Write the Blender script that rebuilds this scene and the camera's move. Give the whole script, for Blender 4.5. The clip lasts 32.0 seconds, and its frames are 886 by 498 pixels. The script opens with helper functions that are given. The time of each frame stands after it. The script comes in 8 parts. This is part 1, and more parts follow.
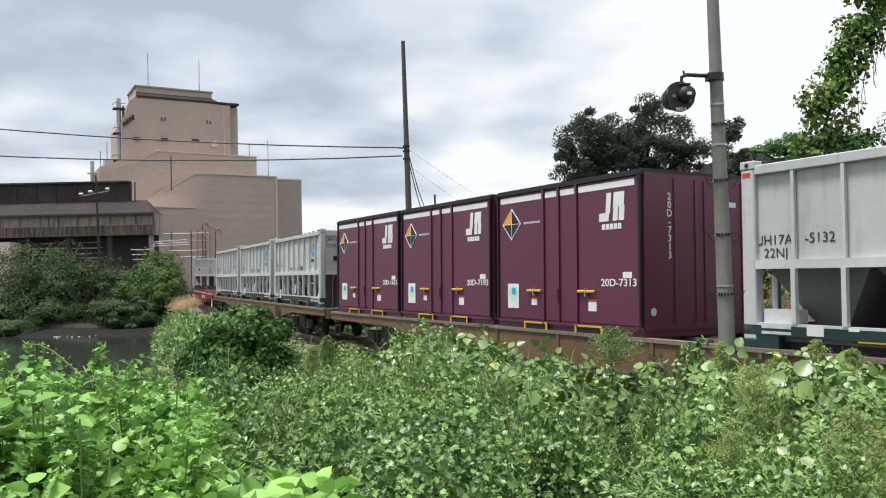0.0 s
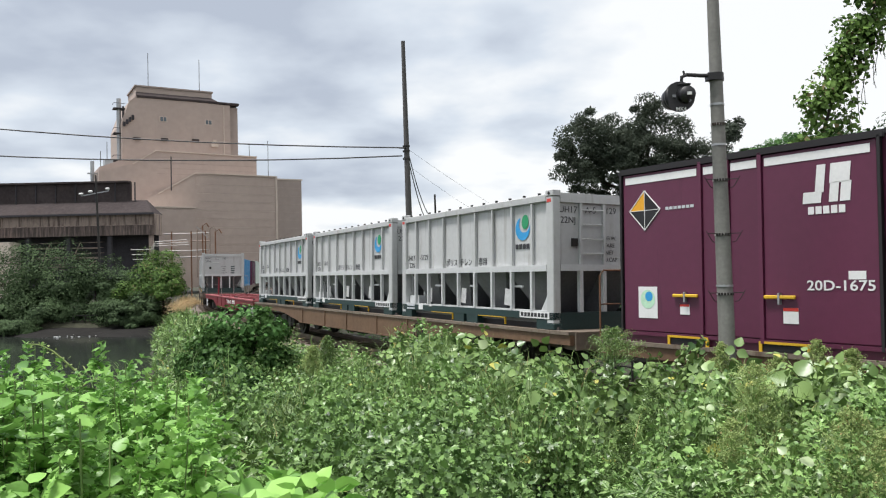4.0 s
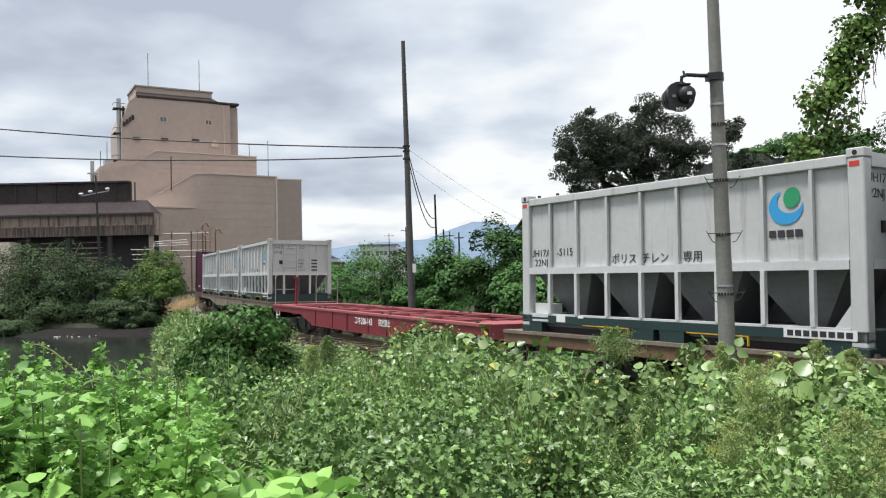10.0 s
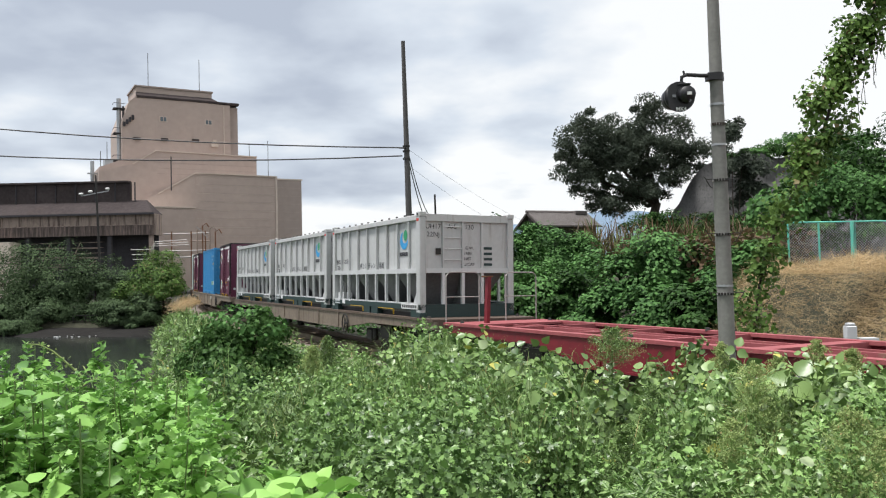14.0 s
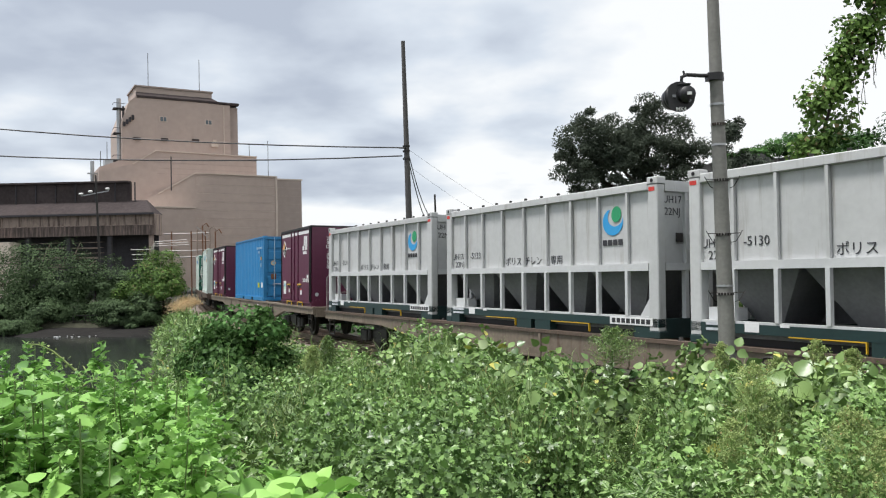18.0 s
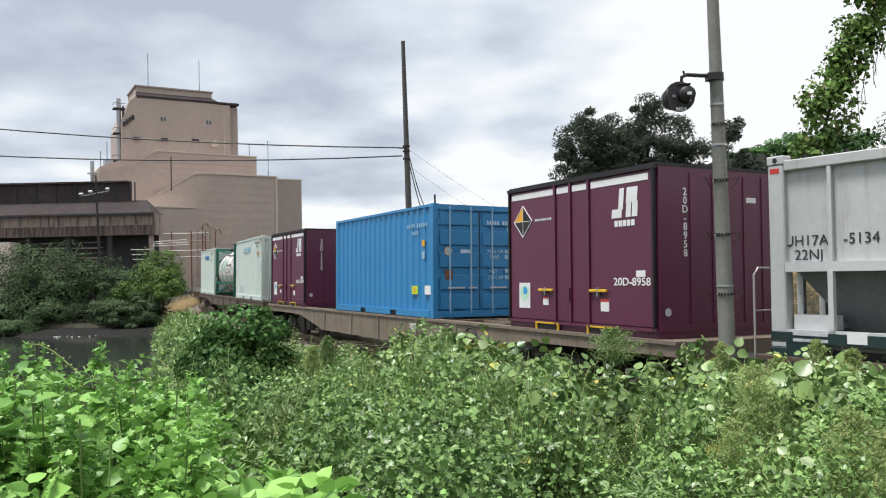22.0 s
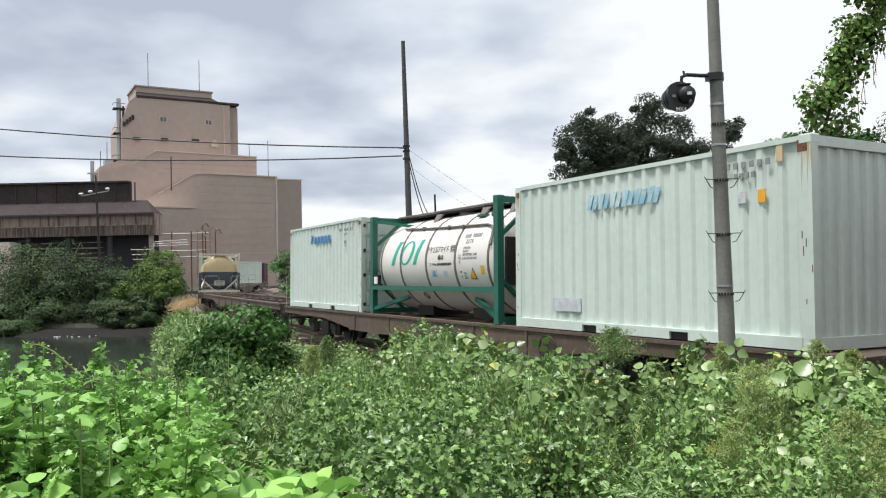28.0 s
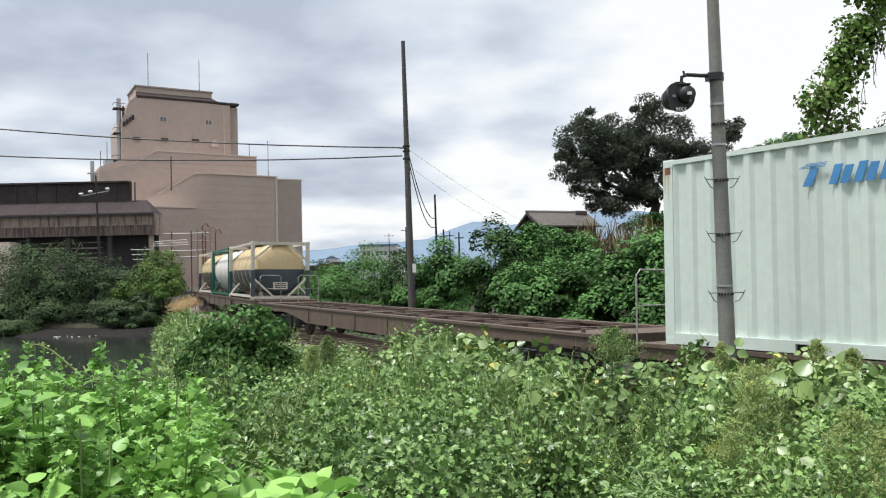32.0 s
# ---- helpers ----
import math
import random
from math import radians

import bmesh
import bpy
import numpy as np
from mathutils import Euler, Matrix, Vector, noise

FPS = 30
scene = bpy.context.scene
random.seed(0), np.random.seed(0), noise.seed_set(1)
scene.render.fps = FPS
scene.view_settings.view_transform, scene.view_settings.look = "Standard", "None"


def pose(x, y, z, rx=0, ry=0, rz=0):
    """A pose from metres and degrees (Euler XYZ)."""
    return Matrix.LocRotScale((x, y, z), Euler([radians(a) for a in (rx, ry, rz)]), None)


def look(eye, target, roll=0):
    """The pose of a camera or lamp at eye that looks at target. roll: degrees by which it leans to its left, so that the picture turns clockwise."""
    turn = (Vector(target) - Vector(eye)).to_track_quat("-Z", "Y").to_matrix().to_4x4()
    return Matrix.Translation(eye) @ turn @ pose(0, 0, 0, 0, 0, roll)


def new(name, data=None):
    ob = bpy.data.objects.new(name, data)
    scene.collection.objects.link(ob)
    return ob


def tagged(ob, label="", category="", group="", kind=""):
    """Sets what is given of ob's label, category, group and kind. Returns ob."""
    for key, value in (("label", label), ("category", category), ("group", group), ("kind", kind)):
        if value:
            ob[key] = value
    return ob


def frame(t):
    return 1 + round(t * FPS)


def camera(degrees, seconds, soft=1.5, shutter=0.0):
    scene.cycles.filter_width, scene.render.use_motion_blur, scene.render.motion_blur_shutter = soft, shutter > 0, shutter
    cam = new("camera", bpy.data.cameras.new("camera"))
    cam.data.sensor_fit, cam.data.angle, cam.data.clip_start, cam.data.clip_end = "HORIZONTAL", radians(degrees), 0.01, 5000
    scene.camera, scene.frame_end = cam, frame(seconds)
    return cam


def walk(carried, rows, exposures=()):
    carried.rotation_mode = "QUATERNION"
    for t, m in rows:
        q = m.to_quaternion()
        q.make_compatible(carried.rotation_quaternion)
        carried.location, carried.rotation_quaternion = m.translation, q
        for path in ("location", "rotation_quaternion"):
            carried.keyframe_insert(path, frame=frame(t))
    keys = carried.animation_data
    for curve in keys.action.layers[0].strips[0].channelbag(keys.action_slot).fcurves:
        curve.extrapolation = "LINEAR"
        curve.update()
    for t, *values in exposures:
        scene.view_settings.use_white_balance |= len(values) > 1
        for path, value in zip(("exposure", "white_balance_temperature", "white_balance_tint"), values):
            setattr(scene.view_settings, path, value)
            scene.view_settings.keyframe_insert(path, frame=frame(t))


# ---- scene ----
# camera: held still on the bank beside the railway
cam = camera(58.289, 32.0, soft=1.15)
EYE = (0.0, 0.0, 2.0)
CAM = look(EYE, (0.0, 100.0, 2.0 + 100.0 * math.tan(0.02868)), -1.3006)
walk(cam, [(0.0, CAM), (32.0, CAM)])

# light: bright overcast sky, with a broad soft sun behind thin cloud
SUN_DIR = Vector((-0.30, -0.10, 0.95)).normalized()
scene.view_settings.exposure = 0.0
world = bpy.data.worlds.new("overcast_sky")
scene.world = world
world.use_nodes = True


def sky_nodes():
    nt = world.node_tree
    N, L = nt.nodes, nt.links
    N.clear()
    out, bg = N.new("ShaderNodeOutputWorld"), N.new("ShaderNodeBackground")
    sky = N.new("ShaderNodeTexSky")
    sky.sky_type, sky.sun_disc = "NISHITA", False
    sky.sun_elevation = math.asin(SUN_DIR.z)
    sky.sun_rotation = math.atan2(SUN_DIR.x, SUN_DIR.y)
    sky.dust_density = 3.0
    dim = N.new("ShaderNodeVectorMath")
    dim.operation = "SCALE"
    dim.inputs["Scale"].default_value = 0.10
    tc = N.new("ShaderNodeTexCoord")
    # flatten the dome so that the clouds draw together towards the horizon
    sep = N.new("ShaderNodeSeparateXYZ")
    add = N.new("ShaderNodeMath")
    add.operation, add.inputs[1].default_value = "ADD", 0.22
    mx = N.new("ShaderNodeMath")
    mx.operation, mx.inputs[1].default_value = "MAXIMUM", 0.16
    dx, dy = N.new("ShaderNodeMath"), N.new("ShaderNodeMath")
    dx.operation = dy.operation = "DIVIDE"
    comb = N.new("ShaderNodeCombineXYZ")
    L.new(tc.outputs["Generated"], sep.inputs[0])
    L.new(sep.outputs["Z"], add.inputs[0])
    L.new(add.outputs[0], mx.inputs[0])
    for d, a in ((dx, "X"), (dy, "Y")):
        L.new(sep.outputs[a], d.inputs[0])
        L.new(mx.outputs[0], d.inputs[1])
    L.new(dx.outputs[0], comb.inputs[0])
    L.new(dy.outputs[0], comb.inputs[1])
    comb.inputs[2].default_value = 23.6
    n1, n2 = N.new("ShaderNodeTexNoise"), N.new("ShaderNodeTexNoise")
    for n, sc, det, ro in ((n1, 2.2, 5.0, 0.46), (n2, 0.62, 3.0, 0.5)):
        n.inputs["Scale"].default_value, n.inputs["Detail"].default_value = sc, det
        n.inputs["Roughness"].default_value = ro
        L.new(comb.outputs[0], n.inputs["Vector"])
    mixn = N.new("ShaderNodeMath")
    mixn.operation = "MULTIPLY_ADD"
    mixn.inputs[1].default_value = 0.6
    L.new(n1.outputs["Fac"], mixn.inputs[0])
    sc2 = N.new("ShaderNodeMath")
    sc2.operation, sc2.inputs[1].default_value = "MULTIPLY", 0.4
    L.new(n2.outputs["Fac"], sc2.inputs[0])
    L.new(sc2.outputs[0], mixn.inputs[2])
    ramp = N.new("ShaderNodeValToRGB")
    e = ramp.color_ramp.elements
    e[0].position, e[0].color = 0.36, (0.53, 0.59, 0.695, 1)
    e[1].position, e[1].color = 0.56, (1.06, 1.08, 1.09, 1)
    m = e.new(0.465)
    m.color = (0.76, 0.83, 0.92, 1)
    # the east is brighter: thinner cloud
    east = N.new("ShaderNodeMapRange")
    east.inputs["From Min"].default_value, east.inputs["From Max"].default_value = -0.25, 0.42
    east.inputs["To Min"].default_value, east.inputs["To Max"].default_value = -0.03, 0.14
    L.new(sep.outputs["X"], east.inputs["Value"])
    shift = N.new("ShaderNodeMath")
    shift.operation = "ADD"
    L.new(mixn.outputs[0], shift.inputs[0])
    L.new(east.outputs[0], shift.inputs[1])
    L.new(shift.outputs[0], ramp.inputs[0])
    blend = N.new("ShaderNodeMix")
    blend.data_type = "RGBA"
    blend.inputs["Factor"].default_value = 0.9
    L.new(sky.outputs[0], dim.inputs[0])
    L.new(dim.outputs[0], blend.inputs[6])
    L.new(ramp.outputs[0], blend.inputs[7])
    L.new(blend.outputs[2], bg.inputs["Color"])
    bg.inputs["Strength"].default_value = 1.0
    L.new(bg.outputs[0], out.inputs[0])


sky_nodes()
sun = new("sun", bpy.data.lights.new("sun", "SUN"))
sun.data.energy, sun.data.angle, sun.data.color = 5.0, radians(14), (1.0, 0.975, 0.95)
sun.matrix_world = look((0, 0, 40), Vector((0, 0, 40)) - SUN_DIR)

# ---- the railway line: a curve by heading, metre by metre ----
def heading(s):
    u = min(max(s, -48.0), 16.0)
    a = -1.0891302 + 0.0047203312 * u + 0.67241e-4 * u * u / 2 - 24.459336e-6 * u ** 3 / 6 - 283.40744e-8 * u ** 4 / 24
    if s > 16.0:
        a += min((s - 16.0) * 0.012, 0.75)
    return a


STEP = 0.5
S_LO, S_HI = -330.0, 190.0


def track_table():
    n0, n1 = int(-S_LO / STEP), int(S_HI / STEP)
    pts = {0: (-0.74601, 20.86242)}
    for i in range(n1):
        a = heading((i + 0.5) * STEP)
        x, y = pts[i]
        pts[i + 1] = (x + math.cos(a) * STEP, y + math.sin(a) * STEP)
    for i in range(n0):
        a = heading(-(i + 0.5) * STEP)
        x, y = pts[-i]
        pts[-i - 1] = (x - math.cos(a) * STEP, y - math.sin(a) * STEP)
    return pts


TRACK = track_table()
DECK = 0.94446  # height of the containers' feet at s = 0
RAIL = DECK - 1.02


def track_z(s):
    return -0.0025524 * min(max(s, -120.0), 60.0)


def on_track(s, lat=0.0):
    i = math.floor(s / STEP)
    w = s / STEP - i
    (xa, ya), (xb, yb) = TRACK[i], TRACK[i + 1]
    a = heading(s)
    return Vector((xa + (xb - xa) * w - math.sin(a) * lat, ya + (yb - ya) * w + math.cos(a) * lat, track_z(s)))


def run(t):
    """How far the train has come at t seconds, from its place at 24 s."""
    u = t - 24.0
    # it slackens a little between 14 and 16.5 s
    k = min(1.0, max(0.0, (t - 14.0) / 2.5))
    return 4.0061948 * u + 0.029321273 * u * u + 1.9759638e-4 * u ** 3 + 1.5005e-6 * u ** 4 + 0.40 * (1.0 - k * k * (3.0 - 2.0 * k))


CANT = 0.0208


def carried(offset, t, half=7.0, along=0.0, z=0.0):
    """The pose on the moving train: a wagon whose middle is at offset, rigid between its two bogies."""
    s = offset + run(t)
    a, b = on_track(s - half), on_track(s + half)
    d = b - a
    m = Matrix.Translation((a + b) / 2 + Vector((0, 0, DECK))) @ Matrix.Rotation(math.atan2(d.y, d.x), 4, "Z")
    return m @ Matrix.Rotation(-CANT, 4, "X") @ Matrix.Translation((along, 0, z))


MOVING = []  # (thing, wagon middle, bogie half base, place along the wagon)
WHEELS = []
# ---- materials ----
def material(name, base, rough=0.6, metal=0.0, var=0.12, scale=3.0, bump=0.0, bscale=40.0, stain=None, stain_amt=0.0, stain_scale=1.2,
             streak=False, per=0.0, spec=0.5, island=False):
    """A procedural surface: base colour, variation at two scales, stains or streaks of a second colour, fine relief."""
    m = bpy.data.materials.new(name)
    m.use_nodes = True
    N, L = m.node_tree.nodes, m.node_tree.links
    b = N["Principled BSDF"]
    b.inputs["Roughness"].default_value, b.inputs["Metallic"].default_value = rough, metal
    b.inputs["Specular IOR Level"].default_value = spec
    tc = N.new("ShaderNodeTexCoord")
    n1, n2 = N.new("ShaderNodeTexNoise"), N.new("ShaderNodeTexNoise")
    for n, s in ((n1, scale), (n2, scale * 9)):
        n.inputs["Scale"].default_value, n.inputs["Detail"].default_value = s, 5.0
        L.new(tc.outputs["Object"], n.inputs["Vector"])
    add = N.new("ShaderNodeMath")
    add.operation = "ADD"
    L.new(n1.outputs["Fac"], add.inputs[0])
    L.new(n2.outputs["Fac"], add.inputs[1])
    rng = N.new("ShaderNodeMapRange")
    rng.inputs["From Min"].default_value, rng.inputs["From Max"].default_value = 0.6, 1.4
    rng.inputs["To Min"].default_value, rng.inputs["To Max"].default_value = 1.0 - var * 1.5, 1.0 + var * 1.5
    L.new(add.outputs[0], rng.inputs["Value"])
    val = rng.outputs[0]
    if per:
        if island:
            ri = N.new("ShaderNodeNewGeometry").outputs["Random Per Island"]
        else:
            ri = N.new("ShaderNodeObjectInfo").outputs["Random"]
        r2 = N.new("ShaderNodeMapRange")
        r2.inputs["To Min"].default_value, r2.inputs["To Max"].default_value = 1.0 - per, 1.0 + per
        L.new(ri, r2.inputs["Value"])
        mu = N.new("ShaderNodeMath")
        mu.operation = "MULTIPLY"
        L.new(val, mu.inputs[0])
        L.new(r2.outputs[0], mu.inputs[1])
        val = mu.outputs[0]
    col = N.new("ShaderNodeVectorMath")
    col.operation = "SCALE"
    col.inputs[0].default_value = base[:3]
    L.new(val, col.inputs["Scale"])
    out = col.outputs[0]
    if stain:
        n3 = N.new("ShaderNodeTexNoise")
        n3.inputs["Scale"].default_value, n3.inputs["Detail"].default_value = stain_scale, 8.0
        n3.inputs["Roughness"].default_value = 0.65
        if streak:
            mp = N.new("ShaderNodeMapping")
            mp.inputs["Scale"].default_value = (7.0, 7.0, 0.55)
            L.new(tc.outputs["Object"], mp.inputs["Vector"])
            L.new(mp.outputs[0], n3.inputs["Vector"])
        else:
            L.new(tc.outputs["Object"], n3.inputs["Vector"])
        r3 = N.new("ShaderNodeMapRange")
        lo = 0.72 - 0.34 * stain_amt
        r3.inputs["From Min"].default_value, r3.inputs["From Max"].default_value = lo, lo + 0.16
        r3.inputs["To Max"].default_value = 0.85
        L.new(n3.outputs["Fac"], r3.inputs["Value"])
        mix = N.new("ShaderNodeMix")
        mix.data_type = "RGBA"
        L.new(r3.outputs[0], mix.inputs["Factor"])
        L.new(out, mix.inputs[6])
        mix.inputs[7].default_value = (*stain[:3], 1)
        out = mix.outputs[2]
    L.new(out, b.inputs["Base Color"])
    if bump:
        nb = N.new("ShaderNodeTexNoise")
        nb.inputs["Scale"].default_value, nb.inputs["Detail"].default_value = bscale, 4.0
        L.new(tc.outputs["Object"], nb.inputs["Vector"])
        bp = N.new("ShaderNodeBump")
        bp.inputs["Strength"].default_value, bp.inputs["Distance"].default_value = bump, 0.02
        L.new(nb.outputs["Fac"], bp.inputs["Height"])
        L.new(bp.outputs[0], b.inputs["Normal"])
    return m


def leafy(name, dark, light, dead=None, dead_amt=0.0, trans=0.3, rough=0.5, spec=0.12):
    """Leaves: each island its own tone between two greens, some of them dry, light passing through."""
    m = bpy.data.materials.new(name)
    m.use_nodes = True
    N, L = m.node_tree.nodes, m.node_tree.links
    b, out = N["Principled BSDF"], N["Material Output"]
    geo = N.new("ShaderNodeNewGeometry")
    tc = N.new("ShaderNodeTexCoord")
    nz = N.new("ShaderNodeTexNoise")
    nz.inputs["Scale"].default_value, nz.inputs["Detail"].default_value = 0.7, 2.0
    L.new(tc.outputs["Object"], nz.inputs["Vector"])
    ad = N.new("ShaderNodeMath")
    ad.operation, ad.use_clamp = "MULTIPLY_ADD", True
    ad.inputs[1].default_value = 0.55
    sb = N.new("ShaderNodeMapRange")
    sb.inputs["From Min"].default_value, sb.inputs["From Max"].default_value = 0.3, 0.7
    sb.inputs["To Max"].default_value = 0.45
    L.new(nz.outputs["Fac"], sb.inputs["Value"])
    L.new(geo.outputs["Random Per Island"], ad.inputs[0])
    L.new(sb.outputs[0], ad.inputs[2])
    mix = N.new("ShaderNodeMix")
    mix.data_type = "RGBA"
    mix.inputs[6].default_value, mix.inputs[7].default_value = (*dark, 1), (*light, 1)
    L.new(ad.outputs[0], mix.inputs["Factor"])
    col = mix.outputs[2]
    if dead:
        wn = N.new("ShaderNodeMath")
        wn.operation, wn.inputs[1].default_value = "MULTIPLY", 37.31
        fr = N.new("ShaderNodeMath")
        fr.operation = "FRACT"
        lt = N.new("ShaderNodeMath")
        lt.operation, lt.inputs[1].default_value = "LESS_THAN", dead_amt
        L.new(geo.outputs["Random Per Island"], wn.inputs[0])
        L.new(wn.outputs[0], fr.inputs[0])
        L.new(fr.outputs[0], lt.inputs[0])
        m2 = N.new("ShaderNodeMix")
        m2.data_type = "RGBA"
        m2.inputs[7].default_value = (*dead, 1)
        L.new(lt.outputs[0], m2.inputs["Factor"])
        L.new(col, m2.inputs[6])
        col = m2.outputs[2]
    L.new(col, b.inputs["Base Color"])
    b.inputs["Roughness"].default_value = rough
    b.inputs["Specular IOR Level"].default_value = spec
    tr = N.new("ShaderNodeBsdfTranslucent")
    L.new(col, tr.inputs["Color"])
    ms = N.new("ShaderNodeMixShader")
    ms.inputs[0].default_value = trans
    L.new(b.outputs[0], ms.inputs[1])
    L.new(tr.outputs[0], ms.inputs[2])
    L.new(ms.outputs[0], out.inputs["Surface"])
    return m


M = {}
M["hopper"] = material("grey_paint", (0.475, 0.482, 0.482), 0.45, 0, 0.06, 1.2, stain=(0.33, 0.318, 0.30), stain_amt=0.5, streak=True, per=0.05)
M["hopper_white"] = material("pale_grey_paint", (0.525, 0.535, 0.54), 0.45, 0, 0.05, 1.5, stain=(0.43, 0.42, 0.40), stain_amt=0.25, streak=True)
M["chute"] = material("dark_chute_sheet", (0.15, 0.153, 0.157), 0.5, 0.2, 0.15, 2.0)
M["dark_green"] = material("dark_green_paint", (0.012, 0.034, 0.034), 0.5, 0, 0.12, 2.0, stain=(0.06, 0.055, 0.05), stain_amt=0.35)
M["maroon"] = material("maroon_paint", (0.098, 0.018, 0.048), 0.42, 0, 0.07, 1.0, stain=(0.05, 0.013, 0.028), stain_amt=0.22, streak=True, per=0.08)
M["black_rubber_and_shade"] = material("black_seal_and_shade", (0.012, 0.010, 0.012), 0.6)
M["white_mark"] = material("white_marking", (0.72, 0.72, 0.72), 0.5, 0, 0.05)
M["grey_mark"] = material("worn_pale_marking", (0.50, 0.52, 0.55), 0.5, 0, 0.2, 8.0)
M["dark_mark"] = material("dark_lettering", (0.03, 0.03, 0.035), 0.5, 0, 0.05)
M["yellow"] = material("yellow_paint", (0.62, 0.38, 0.02), 0.5, 0, 0.1)
M["orange_mark"] = material("orange_sticker", (0.75, 0.36, 0.02), 0.5, 0, 0.05)
M["red_mark"] = material("red_sticker", (0.55, 0.04, 0.03), 0.5, 0, 0.05)
M["green_mark"] = material("green_emblem", (0.02, 0.28, 0.12), 0.5, 0, 0.04)
M["cyan_mark"] = material("blue_emblem", (0.03, 0.30, 0.62), 0.5, 0, 0.04)
M["pale_green_mark"] = material("pale_green_sticker", (0.45, 0.68, 0.50), 0.5, 0, 0.15, 8.0)
M["yellow_green"] = material("lime_sticker", (0.50, 0.68, 0.04), 0.5, 0, 0.05)
M["blue"] = material("blue_container_paint", (0.026, 0.205, 0.445), 0.42, 0, 0.05, 1.0, stain=(0.05, 0.13, 0.24), stain_amt=0.2, streak=True)
M["white"] = material("off_white_container_paint", (0.555, 0.630, 0.582), 0.45, 0, 0.05, 1.0, stain=(0.45, 0.46, 0.42), stain_amt=0.25, streak=True)
M["rust"] = material("rusty_steel", (0.16, 0.075, 0.04), 0.85, 0.1, 0.3, 4.0, bump=0.3)
M["steel"] = material("galvanised_steel", (0.38, 0.39, 0.40), 0.4, 0.6, 0.12, 4.0)
M["black_steel"] = material("black_grimy_steel", (0.022, 0.020, 0.018), 0.6, 0.2, 0.3, 3.0, stain=(0.06, 0.04, 0.028), stain_amt=0.4)
M["grey_wagon"] = material("brown_grey_wagon_paint", (0.190, 0.152, 0.118), 0.65, 0.1, 0.18, 1.4, stain=(0.085, 0.045, 0.028), stain_amt=0.5, streak=True)
M["orange_wagon"] = material("rust_orange_wagon_paint", (0.150, 0.088, 0.052), 0.65, 0.1, 0.18, 1.4, stain=(0.11, 0.055, 0.03), stain_amt=0.45, streak=True)
M["dark_wagon"] = material("dark_rusted_wagon_paint", (0.105, 0.075, 0.058), 0.7, 0.1, 0.2, 1.4, stain=(0.20, 0.145, 0.095), stain_amt=0.40, streak=True)
M["red_wagon"] = material("red_wagon_paint", (0.170, 0.012, 0.022), 0.55, 0.0, 0.12, 1.2, stain=(0.06, 0.018, 0.018), stain_amt=0.35, streak=True)
M["red_deck"] = material("faded_red_deck_paint", (0.30, 0.075, 0.082), 0.7, 0.0, 0.15, 1.6, stain=(0.32, 0.22, 0.15), stain_amt=0.35)
M["green_frame"] = material("green_frame_paint", (0.010, 0.115, 0.078), 0.45, 0, 0.1, 2.0)
M["tank_white"] = material("cream_white_tank", (0.68, 0.65, 0.61), 0.38, 0, 0.05, 1.0, stain=(0.46, 0.40, 0.34), stain_amt=0.25, streak=True)
M["tank_cream"] = material("cream_tank_paint", (0.56, 0.44, 0.25), 0.45, 0, 0.08, 1.2, stain=(0.34, 0.25, 0.15), stain_amt=0.32, streak=True)
M["tank_navy"] = material("navy_tank_paint", (0.045, 0.060, 0.075), 0.45, 0, 0.1, 1.2, stain=(0.11, 0.10, 0.09), stain_amt=0.3, streak=True)
M["frame_pale"] = material("pale_frame_paint", (0.55, 0.51, 0.44), 0.5, 0, 0.1, 2.0, stain=(0.25, 0.16, 0.10), stain_amt=0.3, streak=True)
M["pale_blue_text"] = material("pale_blue_white_lettering", (0.46, 0.60, 0.72), 0.5, 0, 0.15, 8.0)
M["teal"] = material("teal_panel", (0.20, 0.46, 0.42), 0.5)
M["tank_green"] = material("green_tank_mark", (0.02, 0.36, 0.25), 0.45, 0, 0.04)
M["blue_mark"] = material("pale_blue_marking", (0.30, 0.45, 0.58), 0.5, 0, 0.15, 8.0)
M["hoop"] = material("brown_grey_hoop_steel", (0.155, 0.140, 0.125), 0.6, 0.2, 0.15, 3.0, stain=(0.30, 0.27, 0.23), stain_amt=0.4)
M["rust_wash"] = material("pale_rust_stain", (0.48, 0.36, 0.22), 0.75, 0, 0.25, 7.0, stain=(0.27, 0.13, 0.06), stain_amt=0.45, stain_scale=5.0)
M["faded_ink"] = material("faded_grey_lettering", (0.24, 0.25, 0.25), 0.55, 0, 0.2, 12.0)
M["faded_blue"] = material("faded_blue_lettering", (0.24, 0.46, 0.58), 0.5, 0, 0.1, 4.0, stain=(0.60, 0.68, 0.66), stain_amt=0.75, stain_scale=3.0)
M["name_blue"] = material("blue_container_mark", (0.055, 0.22, 0.46), 0.5, 0, 0.15, 6.0)
M["rail"] = material("worn_rail_steel", (0.22, 0.17, 0.14), 0.4, 0.7, 0.2, 5.0)
M["sleeper"] = material("weathered_sleeper", (0.17, 0.13, 0.10), 0.9, 0, 0.25, 5.0, bump=0.4, per=0.2)
M["mud"] = material("wet_dark_mud", (0.020, 0.019, 0.018), 0.9, 0, 0.3, 1.5, bump=0.6, bscale=6.0, spec=0.1)
M["ballast"] = material("brown_ballast", (0.15, 0.12, 0.10), 0.95, 0, 0.35, 6.0, bump=1.0, bscale=18.0)
M["soil"] = material("earth_and_litter", (0.034, 0.035, 0.020), 0.95, 0, 0.35, 0.6, bump=0.8, bscale=9.0, stain=(0.028, 0.045, 0.014), stain_amt=0.55, stain_scale=0.25)
